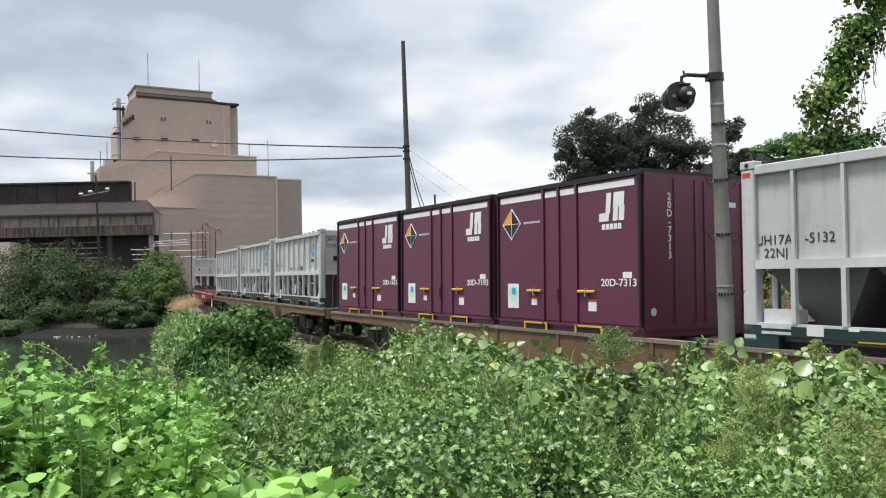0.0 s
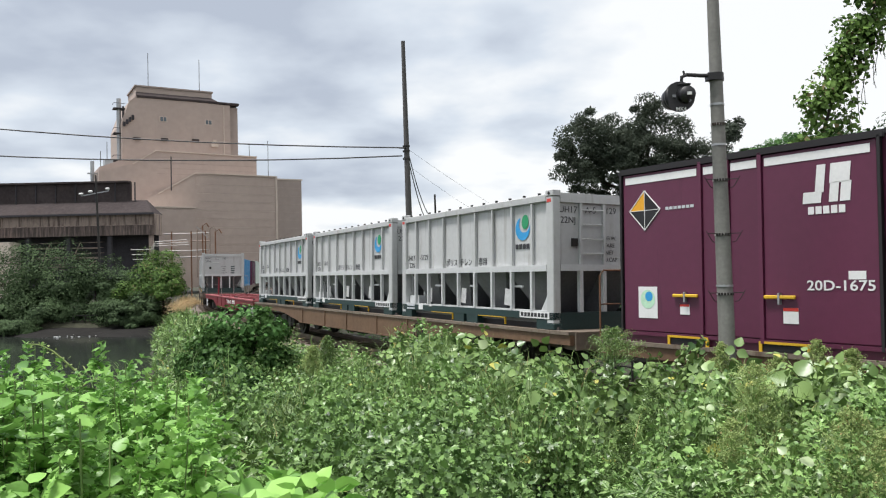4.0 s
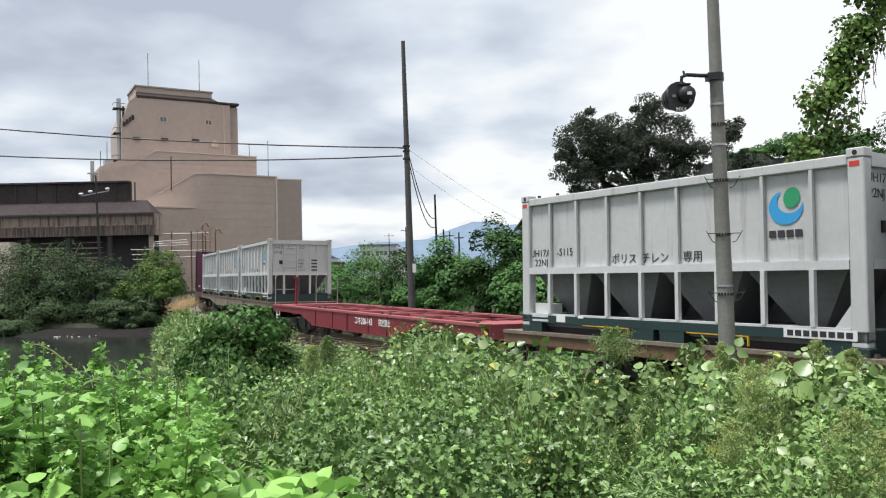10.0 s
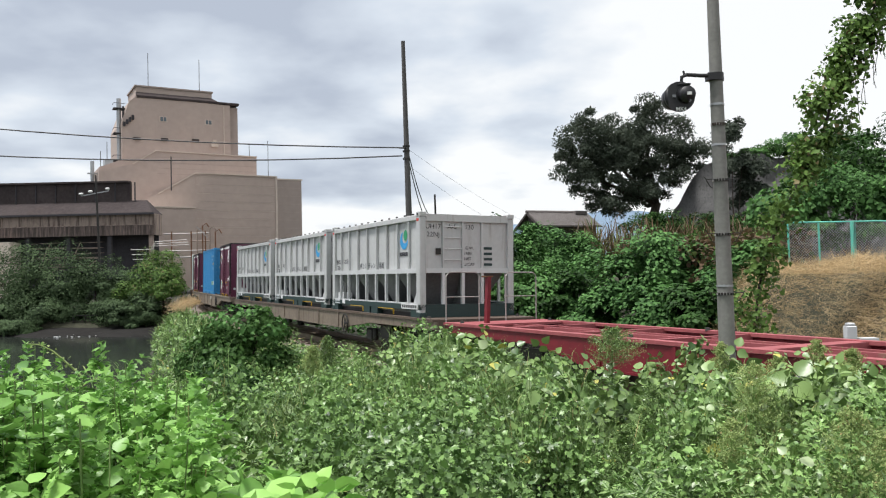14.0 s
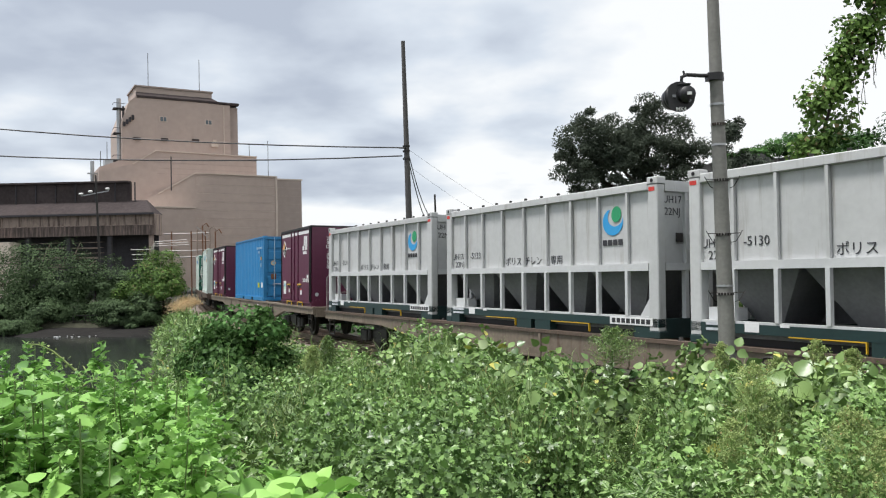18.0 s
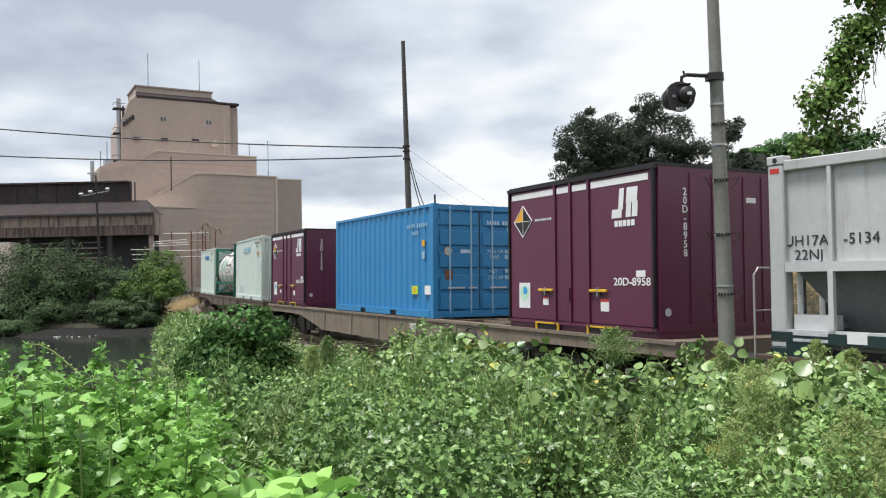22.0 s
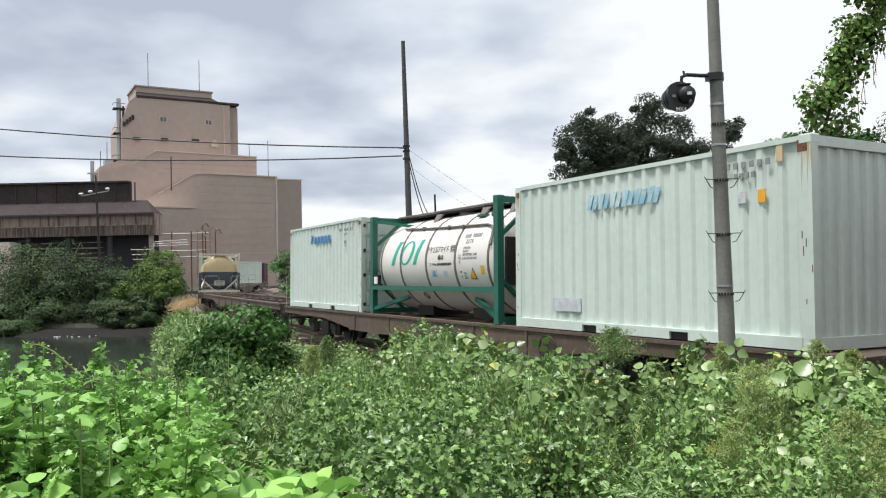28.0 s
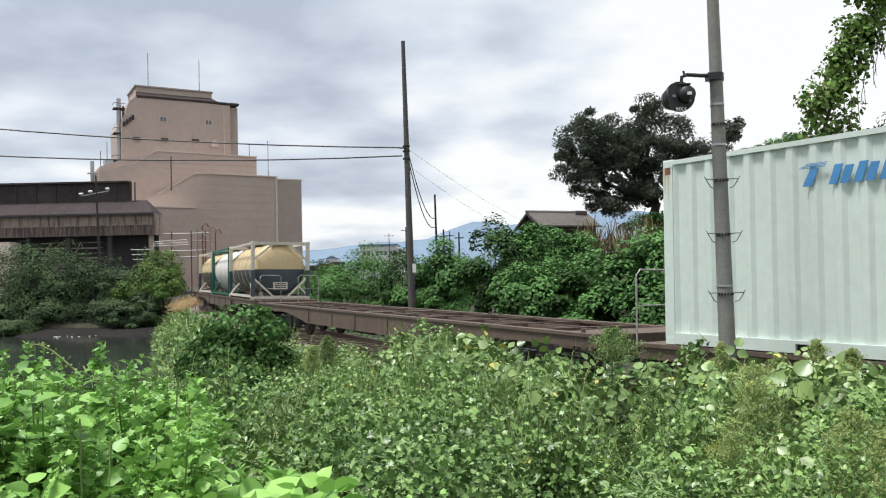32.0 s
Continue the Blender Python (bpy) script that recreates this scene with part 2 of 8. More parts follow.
M["concrete"] = material("weathered_concrete", (0.078, 0.077, 0.076), 0.9, 0, 0.22, 0.8, bump=0.4, bscale=8.0, stain=(0.032, 0.032, 0.030), stain_amt=0.6, streak=True)
M["pole_grey"] = material("grey_concrete_pole", (0.185, 0.182, 0.168), 0.8, 0, 0.14, 3.0, bump=0.15, bscale=90.0, stain=(0.12, 0.115, 0.10), stain_amt=0.35, streak=True)
M["pole_dark"] = material("dark_weathered_pole", (0.075, 0.072, 0.070), 0.85, 0, 0.15, 3.0)
M["tag"] = material("grimy_white_tag", (0.50, 0.50, 0.50), 0.6, 0, 0.15, 8.0, stain=(0.4, 0.08, 0.06), stain_amt=0.35, stain_scale=9.0)
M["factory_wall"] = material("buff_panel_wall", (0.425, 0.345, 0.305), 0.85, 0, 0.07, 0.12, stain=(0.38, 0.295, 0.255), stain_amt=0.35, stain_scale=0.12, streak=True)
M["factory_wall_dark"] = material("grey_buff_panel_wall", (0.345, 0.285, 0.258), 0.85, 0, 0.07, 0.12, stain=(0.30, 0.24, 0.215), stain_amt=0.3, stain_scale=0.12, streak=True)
M["trim_pale"] = material("pale_roof_trim", (0.55, 0.47, 0.41), 0.7, 0, 0.08, 1.0)
M["shed_roof"] = material("soot_dark_sheet_roof", (0.060, 0.050, 0.050), 1.0, 0.0, 0.2, 0.3, stain=(0.080, 0.062, 0.056), stain_amt=0.4, stain_scale=0.2, spec=0.1)
M["shed_wall"] = material("rust_stained_sheet_wall", (0.30, 0.235, 0.20), 0.8, 0, 0.15, 0.5, stain=(0.060, 0.038, 0.032), stain_amt=0.72, stain_scale=0.35, streak=True)
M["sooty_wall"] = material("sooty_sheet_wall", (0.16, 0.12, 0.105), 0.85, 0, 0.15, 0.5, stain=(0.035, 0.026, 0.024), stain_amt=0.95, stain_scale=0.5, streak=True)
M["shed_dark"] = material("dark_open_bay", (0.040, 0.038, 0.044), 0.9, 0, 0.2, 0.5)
M["pipe"] = material("pale_pipe", (0.36, 0.34, 0.33), 0.5, 0.3, 0.1, 2.0)
M["cable"] = material("black_cable", (0.02, 0.02, 0.022), 0.6)
M["wood_dark"] = material("dark_weathered_wood", (0.055, 0.046, 0.042), 0.9, 0, 0.2, 3.0)
M["tile"] = material("grey_brown_roof_tile", (0.12, 0.105, 0.10), 0.75, 0, 0.12, 2.0, per=0.15)
M["bark"] = material("dark_bark", (0.045, 0.036, 0.028), 0.95, 0, 0.3, 6.0, bump=0.8, bscale=25.0)
M["mint"] = material("mint_green_steel", (0.13, 0.52, 0.42), 0.5, 0.0, 0.06, 3.0)
# distance haze is mixed into this blue, for hills and far roofs
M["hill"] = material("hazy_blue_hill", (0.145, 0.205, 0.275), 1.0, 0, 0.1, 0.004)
M["far_wall"] = material("far_white_wall", (0.56, 0.57, 0.58), 0.8, 0, 0.05, 0.1)
M["far_glass"] = material("far_window", (0.10, 0.12, 0.14), 0.2, 0, 0.1)
M["signal_black"] = material("matt_black_signal_paint", (0.012, 0.012, 0.014), 0.5, 0, 0.2)
M["lens"] = material("grey_lens", (0.16, 0.17, 0.18), 0.15, 0, 0.1)

M["leaf_lime"] = leafy("lime_weed_leaves", (0.060, 0.180, 0.034), (0.340, 0.600, 0.145), None, 0, 0.22, 0.42, 0.35)
M["leaf_mid"] = leafy("mid_green_weed_leaves", (0.015, 0.050, 0.012), (0.320, 0.470, 0.155), (0.42, 0.36, 0.12), 0.008, 0.07, 0.36, 0.4)
M["leaf_pale"] = leafy("broad_vine_leaves", (0.022, 0.070, 0.018), (0.265, 0.390, 0.120), (0.46, 0.44, 0.10), 0.02, 0.07, 0.36, 0.45)
M["leaf_sheen"] = leafy("pale_sheen_vine_leaves", (0.200, 0.300, 0.130), (0.460, 0.540, 0.310), (0.50, 0.46, 0.12), 0.02, 0.10, 0.36, 0.4)
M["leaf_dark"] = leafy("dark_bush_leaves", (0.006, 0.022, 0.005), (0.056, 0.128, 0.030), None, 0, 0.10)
M["leaf_bush"] = leafy("bank_bush_leaves", (0.010, 0.036, 0.008), (0.105, 0.215, 0.055), None, 0, 0.12, 0.5)
M["leaf_bank"] = leafy("dull_bank_leaves", (0.016, 0.030, 0.014), (0.112, 0.172, 0.078), None, 0, 0.15, 0.7)
# tree leaves greyed in colour for the haze against the light
M["leaf_tree"] = leafy("haze_greyed_tree_leaves", (0.030, 0.042, 0.030), (0.112, 0.135, 0.098), None, 0, 0.2)
M["leaf_shrub"] = leafy("vine_covered_shrub_leaves", (0.010, 0.040, 0.011), (0.155, 0.325, 0.095), None, 0, 0.15, 0.55)
M["leaf_vine"] = leafy("hanging_vine_leaves", (0.015, 0.043, 0.009), (0.160, 0.269, 0.063), (0.20, 0.17, 0.08), 0.05, 0.15, 0.55)
M["leaf_fresh"] = leafy("fresh_green_weed_leaves", (0.013, 0.050, 0.011), (0.320, 0.520, 0.155), None, 0, 0.08, 0.36, 0.4)
M["grass"] = leafy("green_grass_blades", (0.051, 0.109, 0.026), (0.288, 0.400, 0.152), (0.45, 0.38, 0.18), 0.04, 0.2)
M["plume"] = leafy("pale_seed_plumes", (0.190, 0.260, 0.082), (0.440, 0.540, 0.225), (0.40, 0.32, 0.15), 0.04, 0.3)
M["straw"] = leafy("dry_straw", (0.48, 0.35, 0.19), (0.80, 0.62, 0.37), (0.24, 0.17, 0.10), 0.12, 0.25)
M["dry_leaf"] = leafy("brown_dead_leaves", (0.060, 0.042, 0.028), (0.170, 0.115, 0.066), (0.100, 0.140, 0.042), 0.25, 0.2)


def water_material():
    m = bpy.data.materials.new("dark_river_water")
    m.use_nodes = True
    N, L = m.node_tree.nodes, m.node_tree.links
    b = N["Principled BSDF"]
    b.inputs["Base Color"].default_value = (0.030, 0.034, 0.031, 1)
    b.inputs["Roughness"].default_value = 0.10
    b.inputs["IOR"].default_value = 1.33
    tc, mp, n = N.new("ShaderNodeTexCoord"), N.new("ShaderNodeMapping"), N.new("ShaderNodeTexNoise")
    mp.inputs["Scale"].default_value = (0.7, 2.0, 1)
    n.inputs["Scale"].default_value, n.inputs["Detail"].default_value = 1.1, 3.0
    bp = N.new("ShaderNodeBump")
    bp.inputs["Strength"].default_value, bp.inputs["Distance"].default_value = 0.10, 0.05
    L.new(tc.outputs["Object"], mp.inputs[0])
    L.new(mp.outputs[0], n.inputs["Vector"])
    L.new(n.outputs["Fac"], bp.inputs["Height"])
    L.new(bp.outputs[0], b.inputs["Normal"])
    return m


M["water"] = water_material()
# ---- shape helpers ----
def part(name, bm, mat, parent=None, label="", smooth=False):
    """One mesh object out of a bmesh, under a thing or a part."""
    me = bpy.data.meshes.new(name)
    bmesh.ops.recalc_face_normals(bm, faces=bm.faces[:])
    bm.to_mesh(me)
    bm.free()
    if smooth:
        for p in me.polygons:
            p.use_smooth = True
    me.materials.append(mat)
    ob = new(name, me)
    if parent:
        ob.parent = parent
    if label:
        ob["label"] = label
    return ob


def shared(name, me, parent, m, label=""):
    ob = new(name, me)
    ob.parent = parent
    ob.matrix_basis = m
    if label:
        ob["label"] = label
    return ob


def box(bm, x0, x1, y0, y1, z0, z1):
    vs = [bm.verts.new((x, y, z)) for z in (z0, z1) for y in (y0, y1) for x in (x0, x1)]
    for f in ((0, 1, 3, 2), (4, 5, 7, 6), (0, 1, 5, 4), (2, 3, 7, 6), (0, 2, 6, 4), (1, 3, 7, 5)):
        bm.faces.new([vs[i] for i in f])
    return bm


def boxes(*rows):
    bm = bmesh.new()
    for r in rows:
        box(bm, *r)
    return bm


def bar(bm, p, q, w, h, up=(0, 0, 1)):
    """A square bar from p to q, w wide and h high."""
    p, q = Vector(p), Vector(q)
    d = (q - p).normalized()
    u = Vector(up)
    if abs(d.dot(u)) > 0.98:
        u = Vector((1, 0, 0))
    a = d.cross(u).normalized() * w / 2
    b = a.cross(d).normalized() * h / 2
    vs = [bm.verts.new(c + i * a + j * b) for c in (p, q) for i, j in ((-1, -1), (1, -1), (1, 1), (-1, 1))]
    for f in ((0, 1, 2, 3), (4, 5, 6, 7), (0, 1, 5, 4), (1, 2, 6, 5), (2, 3, 7, 6), (3, 0, 4, 7)):
        bm.faces.new([vs[i] for i in f])
    return bm


def tube(bm, pts, r, n=8, r_end=None, cap=True):
    """A round tube along points, with one radius or a taper."""
    pts = [Vector(p) for p in pts]
    rings = []
    ref = Vector((0.31, 0.17, 0.93))
    for i, p in enumerate(pts):
        d = (pts[min(i + 1, len(pts) - 1)] - pts[max(i - 1, 0)]).normalized()
        a = d.cross(ref)
        if a.length < 0.05:
            a = d.cross(Vector((1, 0, 0)))
        a.normalize()
        b = d.cross(a)
        rr = r if r_end is None else r + (r_end - r) * i / (len(pts) - 1)
        rings.append([bm.verts.new(p + rr * (math.cos(k * 2 * math.pi / n) * a + math.sin(k * 2 * math.pi / n) * b)) for k in range(n)])
    for ra, rb in zip(rings, rings[1:]):
        for k in range(n):
            bm.faces.new((ra[k], ra[(k + 1) % n], rb[(k + 1) % n], rb[k]))
    if cap:
        bm.faces.new(rings[0][::-1])
        bm.faces.new(rings[-1])
    return bm


def poly(bm, pts):
    return bm.faces.new([bm.verts.new(p) for p in pts])


def extrude_poly(bm, pts, d):
    """A flat outline pushed along d."""
    d = Vector(d)
    a = [bm.verts.new(p) for p in pts]
    b = [bm.verts.new(Vector(p) + d) for p in pts]
    bm.faces.new(a[::-1])
    bm.faces.new(b)
    n = len(a)
    for i in range(n):
        bm.faces.new((a[i], a[(i + 1) % n], b[(i + 1) % n], b[i]))
    return bm


def bevelled(bm, w, seg=2):
    bmesh.ops.bevel(bm, geom=bm.edges[:], offset=w, segments=seg, affect="EDGES", clamp_overlap=True)
    return bm


TEXT_CACHE = {}


def text(body, size, mat, parent, m, name="lettering", width=1.0, label=""):
    """Lettering in the built-in font, as a flat mesh; m places it (it reads along +x, upright +y)."""
    key = (body, mat.name)
    if key not in TEXT_CACHE:
        cu = bpy.data.curves.new("lettering", "FONT")
        cu.body, cu.align_x, cu.align_y, cu.extrude, cu.resolution_u = body, "CENTER", "CENTER", 0.002, 3
        cu.offset = 0.012 if mat.name == "white_marking" else -0.004
        tmp = new("lettering_source", cu)
        dg = bpy.context.evaluated_depsgraph_get()
        me = bpy.data.meshes.new_from_object(tmp.evaluated_get(dg))
        bpy.data.objects.remove(tmp)
        bpy.data.curves.remove(cu)
        me.materials.clear()
        me.materials.append(mat)
        TEXT_CACHE[key] = me
    me = TEXT_CACHE[key].copy()
    me.transform(Matrix.Diagonal((size * width, size, 1, 1)))
    ob = new(name, me)
    ob.parent = parent
    ob.matrix_basis = m
    if label:
        ob["label"] = label
    return ob


def side_m(x, z, y=-1.225):
    """Places writing on the side that faces -y."""
    return Matrix.Translation((x, y, z)) @ Matrix.Rotation(math.pi / 2, 4, "X")


def front_m(y, z, x):
    """Places writing on the end that faces +x."""
    return Matrix.Translation((x, y, z)) @ Matrix.Rotation(math.pi / 2, 4, "Z") @ Matrix.Rotation(math.pi / 2, 4, "X")


def thing(name, label, category, group="", kind=""):
    return tagged(new(name), label, category, group, kind)


# ---- leaves: many small blades in one mesh ----
def rand_turns(n, rng, tilt=0.6, nose=0.0):
    """n turning matrices: any way round, the face leaning from the vertical by about tilt."""
    yaw = rng.uniform(0, 2 * np.pi, n)
    th = np.abs(rng.normal(nose, tilt, n))
    ph = rng.uniform(0, 2 * np.pi, n)
    cz, sz = np.cos(yaw), np.sin(yaw)
    Rz = np.zeros((n, 3, 3))
    Rz[:, 0, 0], Rz[:, 0, 1], Rz[:, 1, 0], Rz[:, 1, 1], Rz[:, 2, 2] = cz, -sz, sz, cz, 1
    ax = np.stack([np.cos(ph), np.sin(ph), np.zeros(n)], 1)
    K = np.zeros((n, 3, 3))
    K[:, 0, 2], K[:, 1, 2], K[:, 2, 0], K[:, 2, 1] = ax[:, 1], -ax[:, 0], -ax[:, 1], ax[:, 0]
    R = np.eye(3)[None] + np.sin(th)[:, None, None] * K + (1 - np.cos(th))[:, None, None] * (K @ K)
    return R @ Rz


def facing(normals, rng, jitter=0.35):
    """Turning matrices whose z axis is near the given normals, at any spin."""
    n = len(normals)
    z = normals + rng.normal(0, jitter, (n, 3))
    z /= np.linalg.norm(z, axis=1)[:, None] + 1e-9
    r = rng.normal(0, 1, (n, 3))
    x = np.cross(r, z)
    x /= np.linalg.norm(x, axis=1)[:, None] + 1e-9
    y = np.cross(z, x)
    return np.stack([x, y, z], 2)


def blade_mesh(name, template, pos, turns, size, mat):
    """One mesh of many copies of a small template (verts, faces)."""
    tv, tf = np.array(template[0], float), template[1]
    n, k = len(pos), len(tv)
    size = np.asarray(size, float)
    sv = tv[None] * (size[:, None, None] if size.ndim == 1 else size[:, None, :])
    v = np.einsum("nij,nkj->nki", turns, sv) + np.asarray(pos)[:, None, :]
    loops = np.concatenate([np.array(f) for f in tf])
    counts = np.array([len(f) for f in tf])
    li = (np.arange(n)[:, None] * k + loops[None]).ravel()
    cnt = np.tile(counts, n)
    start = np.concatenate([[0], np.cumsum(cnt)[:-1]])
    me = bpy.data.meshes.new(name)
    me.vertices.add(n * k)
    me.vertices.foreach_set("co", v.reshape(-1))
    me.loops.add(len(li))
    me.loops.foreach_set("vertex_index", li.astype(np.int32))
    me.polygons.add(len(cnt))
    me.polygons.foreach_set("loop_start", start.astype(np.int32))
    me.update(calc_edges=True)
    me.materials.append(mat)
    return me


BROAD = ([(0, 0, 0), (-0.42, 0.18, 0.05), (-0.50, 0.52, 0.09), (-0.28, 0.86, 0.02), (0, 1.12, -0.16), (0.28, 0.86, 0.02), (0.50, 0.52, 0.09), (0.42, 0.18, 0.05), (0, 0.55, -0.03)],
         [(0, 8, 2, 1), (8, 4, 3, 2), (0, 7, 6, 8), (8, 6, 5, 4)])
LANCE = ([(0, 0, 0), (-0.13, 0.35, 0.03), (0.13, 0.35, 0.03), (-0.10, 0.70, -0.01), (0.10, 0.70, -0.01), (0, 1.08, -0.17), (0, 0.4, -0.02)],
         [(0, 6, 1), (0, 2, 6), (6, 5, 3, 1), (6, 2, 4, 5)])
SMALL = ([(0, 0, 0), (-0.30, 0.45, 0.06), (0, 1, -0.06), (0.30, 0.45, 0.06)], [(0, 3, 2, 1)])
BLADE = ([(-0.016, 0, 0), (0.016, 0, 0), (-0.014, 0.10, 0.42), (0.014, 0.10, 0.42), (-0.009, 0.30, 0.75), (0.009, 0.30, 0.75), (0, 0.62, 0.86)],
         [(0, 1, 3, 2), (2, 3, 5, 4), (4, 5, 6)])
LOBED = ([(0, 0, 0), (-0.26, -0.04, 0.03), (-0.50, 0.22, 0.08), (-0.46, 0.48, 0.04), (-0.22, 0.50, 0.0), (-0.17, 0.80, -0.02), (0, 1.10, -0.18), (0.17, 0.80, -0.02), (0.22, 0.50, 0.0), (0.46, 0.48, 0.04), (0.50, 0.22, 0.08), (0.26, -0.04, 0.03), (0, 0.36, -0.06)],
         [(12, i, (i + 1) % 12) for i in range(12)])
SHIELD = ([(0, 0, 0), (-0.46, 0.40, 0.08), (0, 1.10, -0.14), (0.46, 0.40, 0.08), (0, 0.5, -0.03)], [(4, 0, 1), (4, 1, 2), (4, 2, 3), (4, 3, 0)])
SPRIG = ([(0, 0, 0), (-0.34, 0.30, 0.1), (-0.1, 0.45, 0.02), (0, 0.1, 0), (0.38, 0.35, -0.05), (0.12, 0.5, 0.05), (-0.12, 0.55, 0), (0, 1.0, -0.1), (0.14, 0.6, 0)],
         [(0, 2, 1), (3, 4, 5), (3, 8, 7, 6)])
FIVE = ([(0, 0.12, 0), (-0.22, 0.14, 0.03), (-0.42, 0.20, -0.03), (-0.27, 0.42, 0.05), (-0.42, 0.66, -0.04), (-0.19, 0.70, 0.03), (0, 1.12, -0.16), (0.19, 0.70, 0.03), (0.42, 0.66, -0.04), (0.27, 0.42, 0.05), (0.42, 0.20, -0.03), (0.22, 0.14, 0.03), (0, 0.42, -0.04)],
        [(12, i, i + 1) for i in range(11)] + [(12, 11, 0)])


def trifoliate():
    """Three broad leaflets on one stalk, each folded a little along its middle."""
    v, f = [], []
    for a, off in ((0.0, 0.42), (1.75, 0.16), (-1.75, 0.16)):
        c, s_ = math.cos(a), math.sin(a)
        k = len(v)
        for x, y, z in ((0, 0, 0), (-0.26, 0.10, 0.05), (-0.36, 0.34, 0.07), (-0.20, 0.60, 0.0), (0, 0.80, -0.12), (0.20, 0.60, 0.0), (0.36, 0.34, 0.07), (0.26, 0.10, 0.05), (0, 0.36, -0.03)):
            y += off * (0.55 if a else 1.0)
            v.append((c * x - s_ * y, s_ * x + c * y + (0.12 if a else 0), z - (0.10 * abs(y) if a else 0)))
        f += [(k, k + 8, k + 2, k + 1), (k + 8, k + 4, k + 3, k + 2), (k, k + 7, k + 6, k + 8), (k + 8, k + 6, k + 5, k + 4)]
    return v, f


TRIFOIL = trifoliate()
STEM = ([(0.005, 0, 0), (-0.0025, 0.0043, 0), (-0.0025, -0.0043, 0), (0.003, 0, 1), (-0.0015, 0.0026, 1), (-0.0015, -0.0026, 1)], [(0, 1, 4, 3), (1, 2, 5, 4), (2, 0, 3, 5)])
EAR = ([(0, 0, 0), (0.05, 0.02, 0.25), (-0.05, 0.02, 0.25), (0, 0.10, 0.28), (0.05, 0.14, 0.6), (-0.05, 0.14, 0.6), (0, 0.22, 0.6), (0, 0.36, 0.82)], [(0, 1, 3), (0, 3, 2), (0, 2, 1), (1, 4, 6, 3), (3, 6, 5, 2), (2, 5, 4, 1), (4, 7, 6), (6, 7, 5), (5, 7, 4)])
# ---- ground, river, railway ----
TS = np.arange(-200.0, 100.0, 1.0)
TP = np.array([on_track(float(s))[:2] for s in TS])
TA = np.array([heading(float(s)) for s in TS])


def track_lat(x, y):
    """Signed distance from the line: positive on the far side, negative on the camera's side."""
    x, y = np.asarray(x, float), np.asarray(y, float)
    best, lat = np.full(x.shape, 1e9), np.zeros(x.shape)
    for (px, py), a in zip(TP, TA):
        dx, dy = x - px, y - py
        d = dx * dx + dy * dy
        l = -math.sin(a) * dx + math.cos(a) * dy
        m = d < best
        best = np.where(m, d, best)
        lat = np.where(m, np.sign(l) * np.sqrt(d), lat)
    return lat


def smooth(v, a, b):
    u = np.clip((np.asarray(v, float) - a) / (b - a), 0, 1)
    return u * u * (3 - 2 * u)


WATER_Z = -2.0


def ground_z(x, y):
    x, y = np.asarray(x, float), np.asarray(y, float)
    lat = track_lat(x, y)
    z = np.full(x.shape, -0.42)
    r = np.hypot(x, y)
    z = z + 0.75 * (1 - smooth(r, 3.0, 9.0)) * smooth(-lat, 3.0, 6.0)
    edge = np.interp(y, [8, 12, 25, 40, 55], [9.0, 7.4, 4.9, 3.7, 3.1])
    river = smooth(-lat - edge, -1.2, 2.6) * smooth(y, 6.5, 10.5) * (1 - smooth(y, 57.0, 62.0)) * smooth(-x, 1.2 , 3.4)
    z = z - 2.9 * river
    z = z + 2.2 * smooth(lat, 3.6, 6.8) * smooth(x, 5.2, 8.0) * (1 - smooth(y, 70, 120))
    z = z + 0.10 * np.sin(x * 1.7 + 0.6 * y) * np.sin(y * 1.3) * smooth(np.abs(lat), 2.5, 4.0)
    return z


def axis(near, far, fine, n_far):
    a = np.arange(-near, near + fine / 2, fine)
    o = near * (far / near) ** (np.arange(1, n_far + 1) / n_far)
    return np.concatenate([-o[::-1], a, o])


def build_ground():
    gx, gy = axis(36.0, 3500.0, 0.6, 16), axis(70.0, 3500.0, 0.7, 14)
    X, Y = np.meshgrid(gx, gy)
    Z = ground_z(X.ravel(), Y.ravel())
    nx, ny = len(gx), len(gy)
    idx = np.arange(nx * ny).reshape(ny, nx)
    f = np.stack([idx[:-1, :-1], idx[:-1, 1:], idx[1:, 1:], idx[1:, :-1]], -1).reshape(-1, 4)
    me = bpy.data.meshes.new("ground")
    me.from_pydata(np.stack([X.ravel(), Y.ravel(), Z], 1).tolist(), [], f.tolist())
    me.polygons.foreach_set("use_smooth", [True] * len(me.polygons))
    me.materials.append(M["soil"])
    ob = tagged(new("ground", me), "overgrown earth sloping down to a dark river", "ground", kind="structure")
    bm = bmesh.new()
    poly(bm, [(-400, 5.5, WATER_Z), (-1.0, 5.5, WATER_Z), (-4.0, 61, WATER_Z), (-400, 61, WATER_Z)])
    w = part("water", bm, M["water"])
    tagged(w, "still dark river water below the railway bank", "water", kind="structure")
    return ob


build_ground()


def sweep(profile, s0, s1, step, z0, name, mat, parent):
    """A cross profile (lateral, height) drawn along the line."""
    bm = bmesh.new()
    rings = []
    s = s0
    while s <= s1 + 1e-6:
        rings.append([bm.verts.new(on_track(s, l) + Vector((0, 0, z0 + h))) for l, h in profile])
        s += step
    k = len(profile)
    for a, b in zip(rings, rings[1:]):
        for i in range(k):
            bm.faces.new((a[i], a[(i + 1) % k], b[(i + 1) % k], b[i]))
    return part(name, bm, mat, parent)


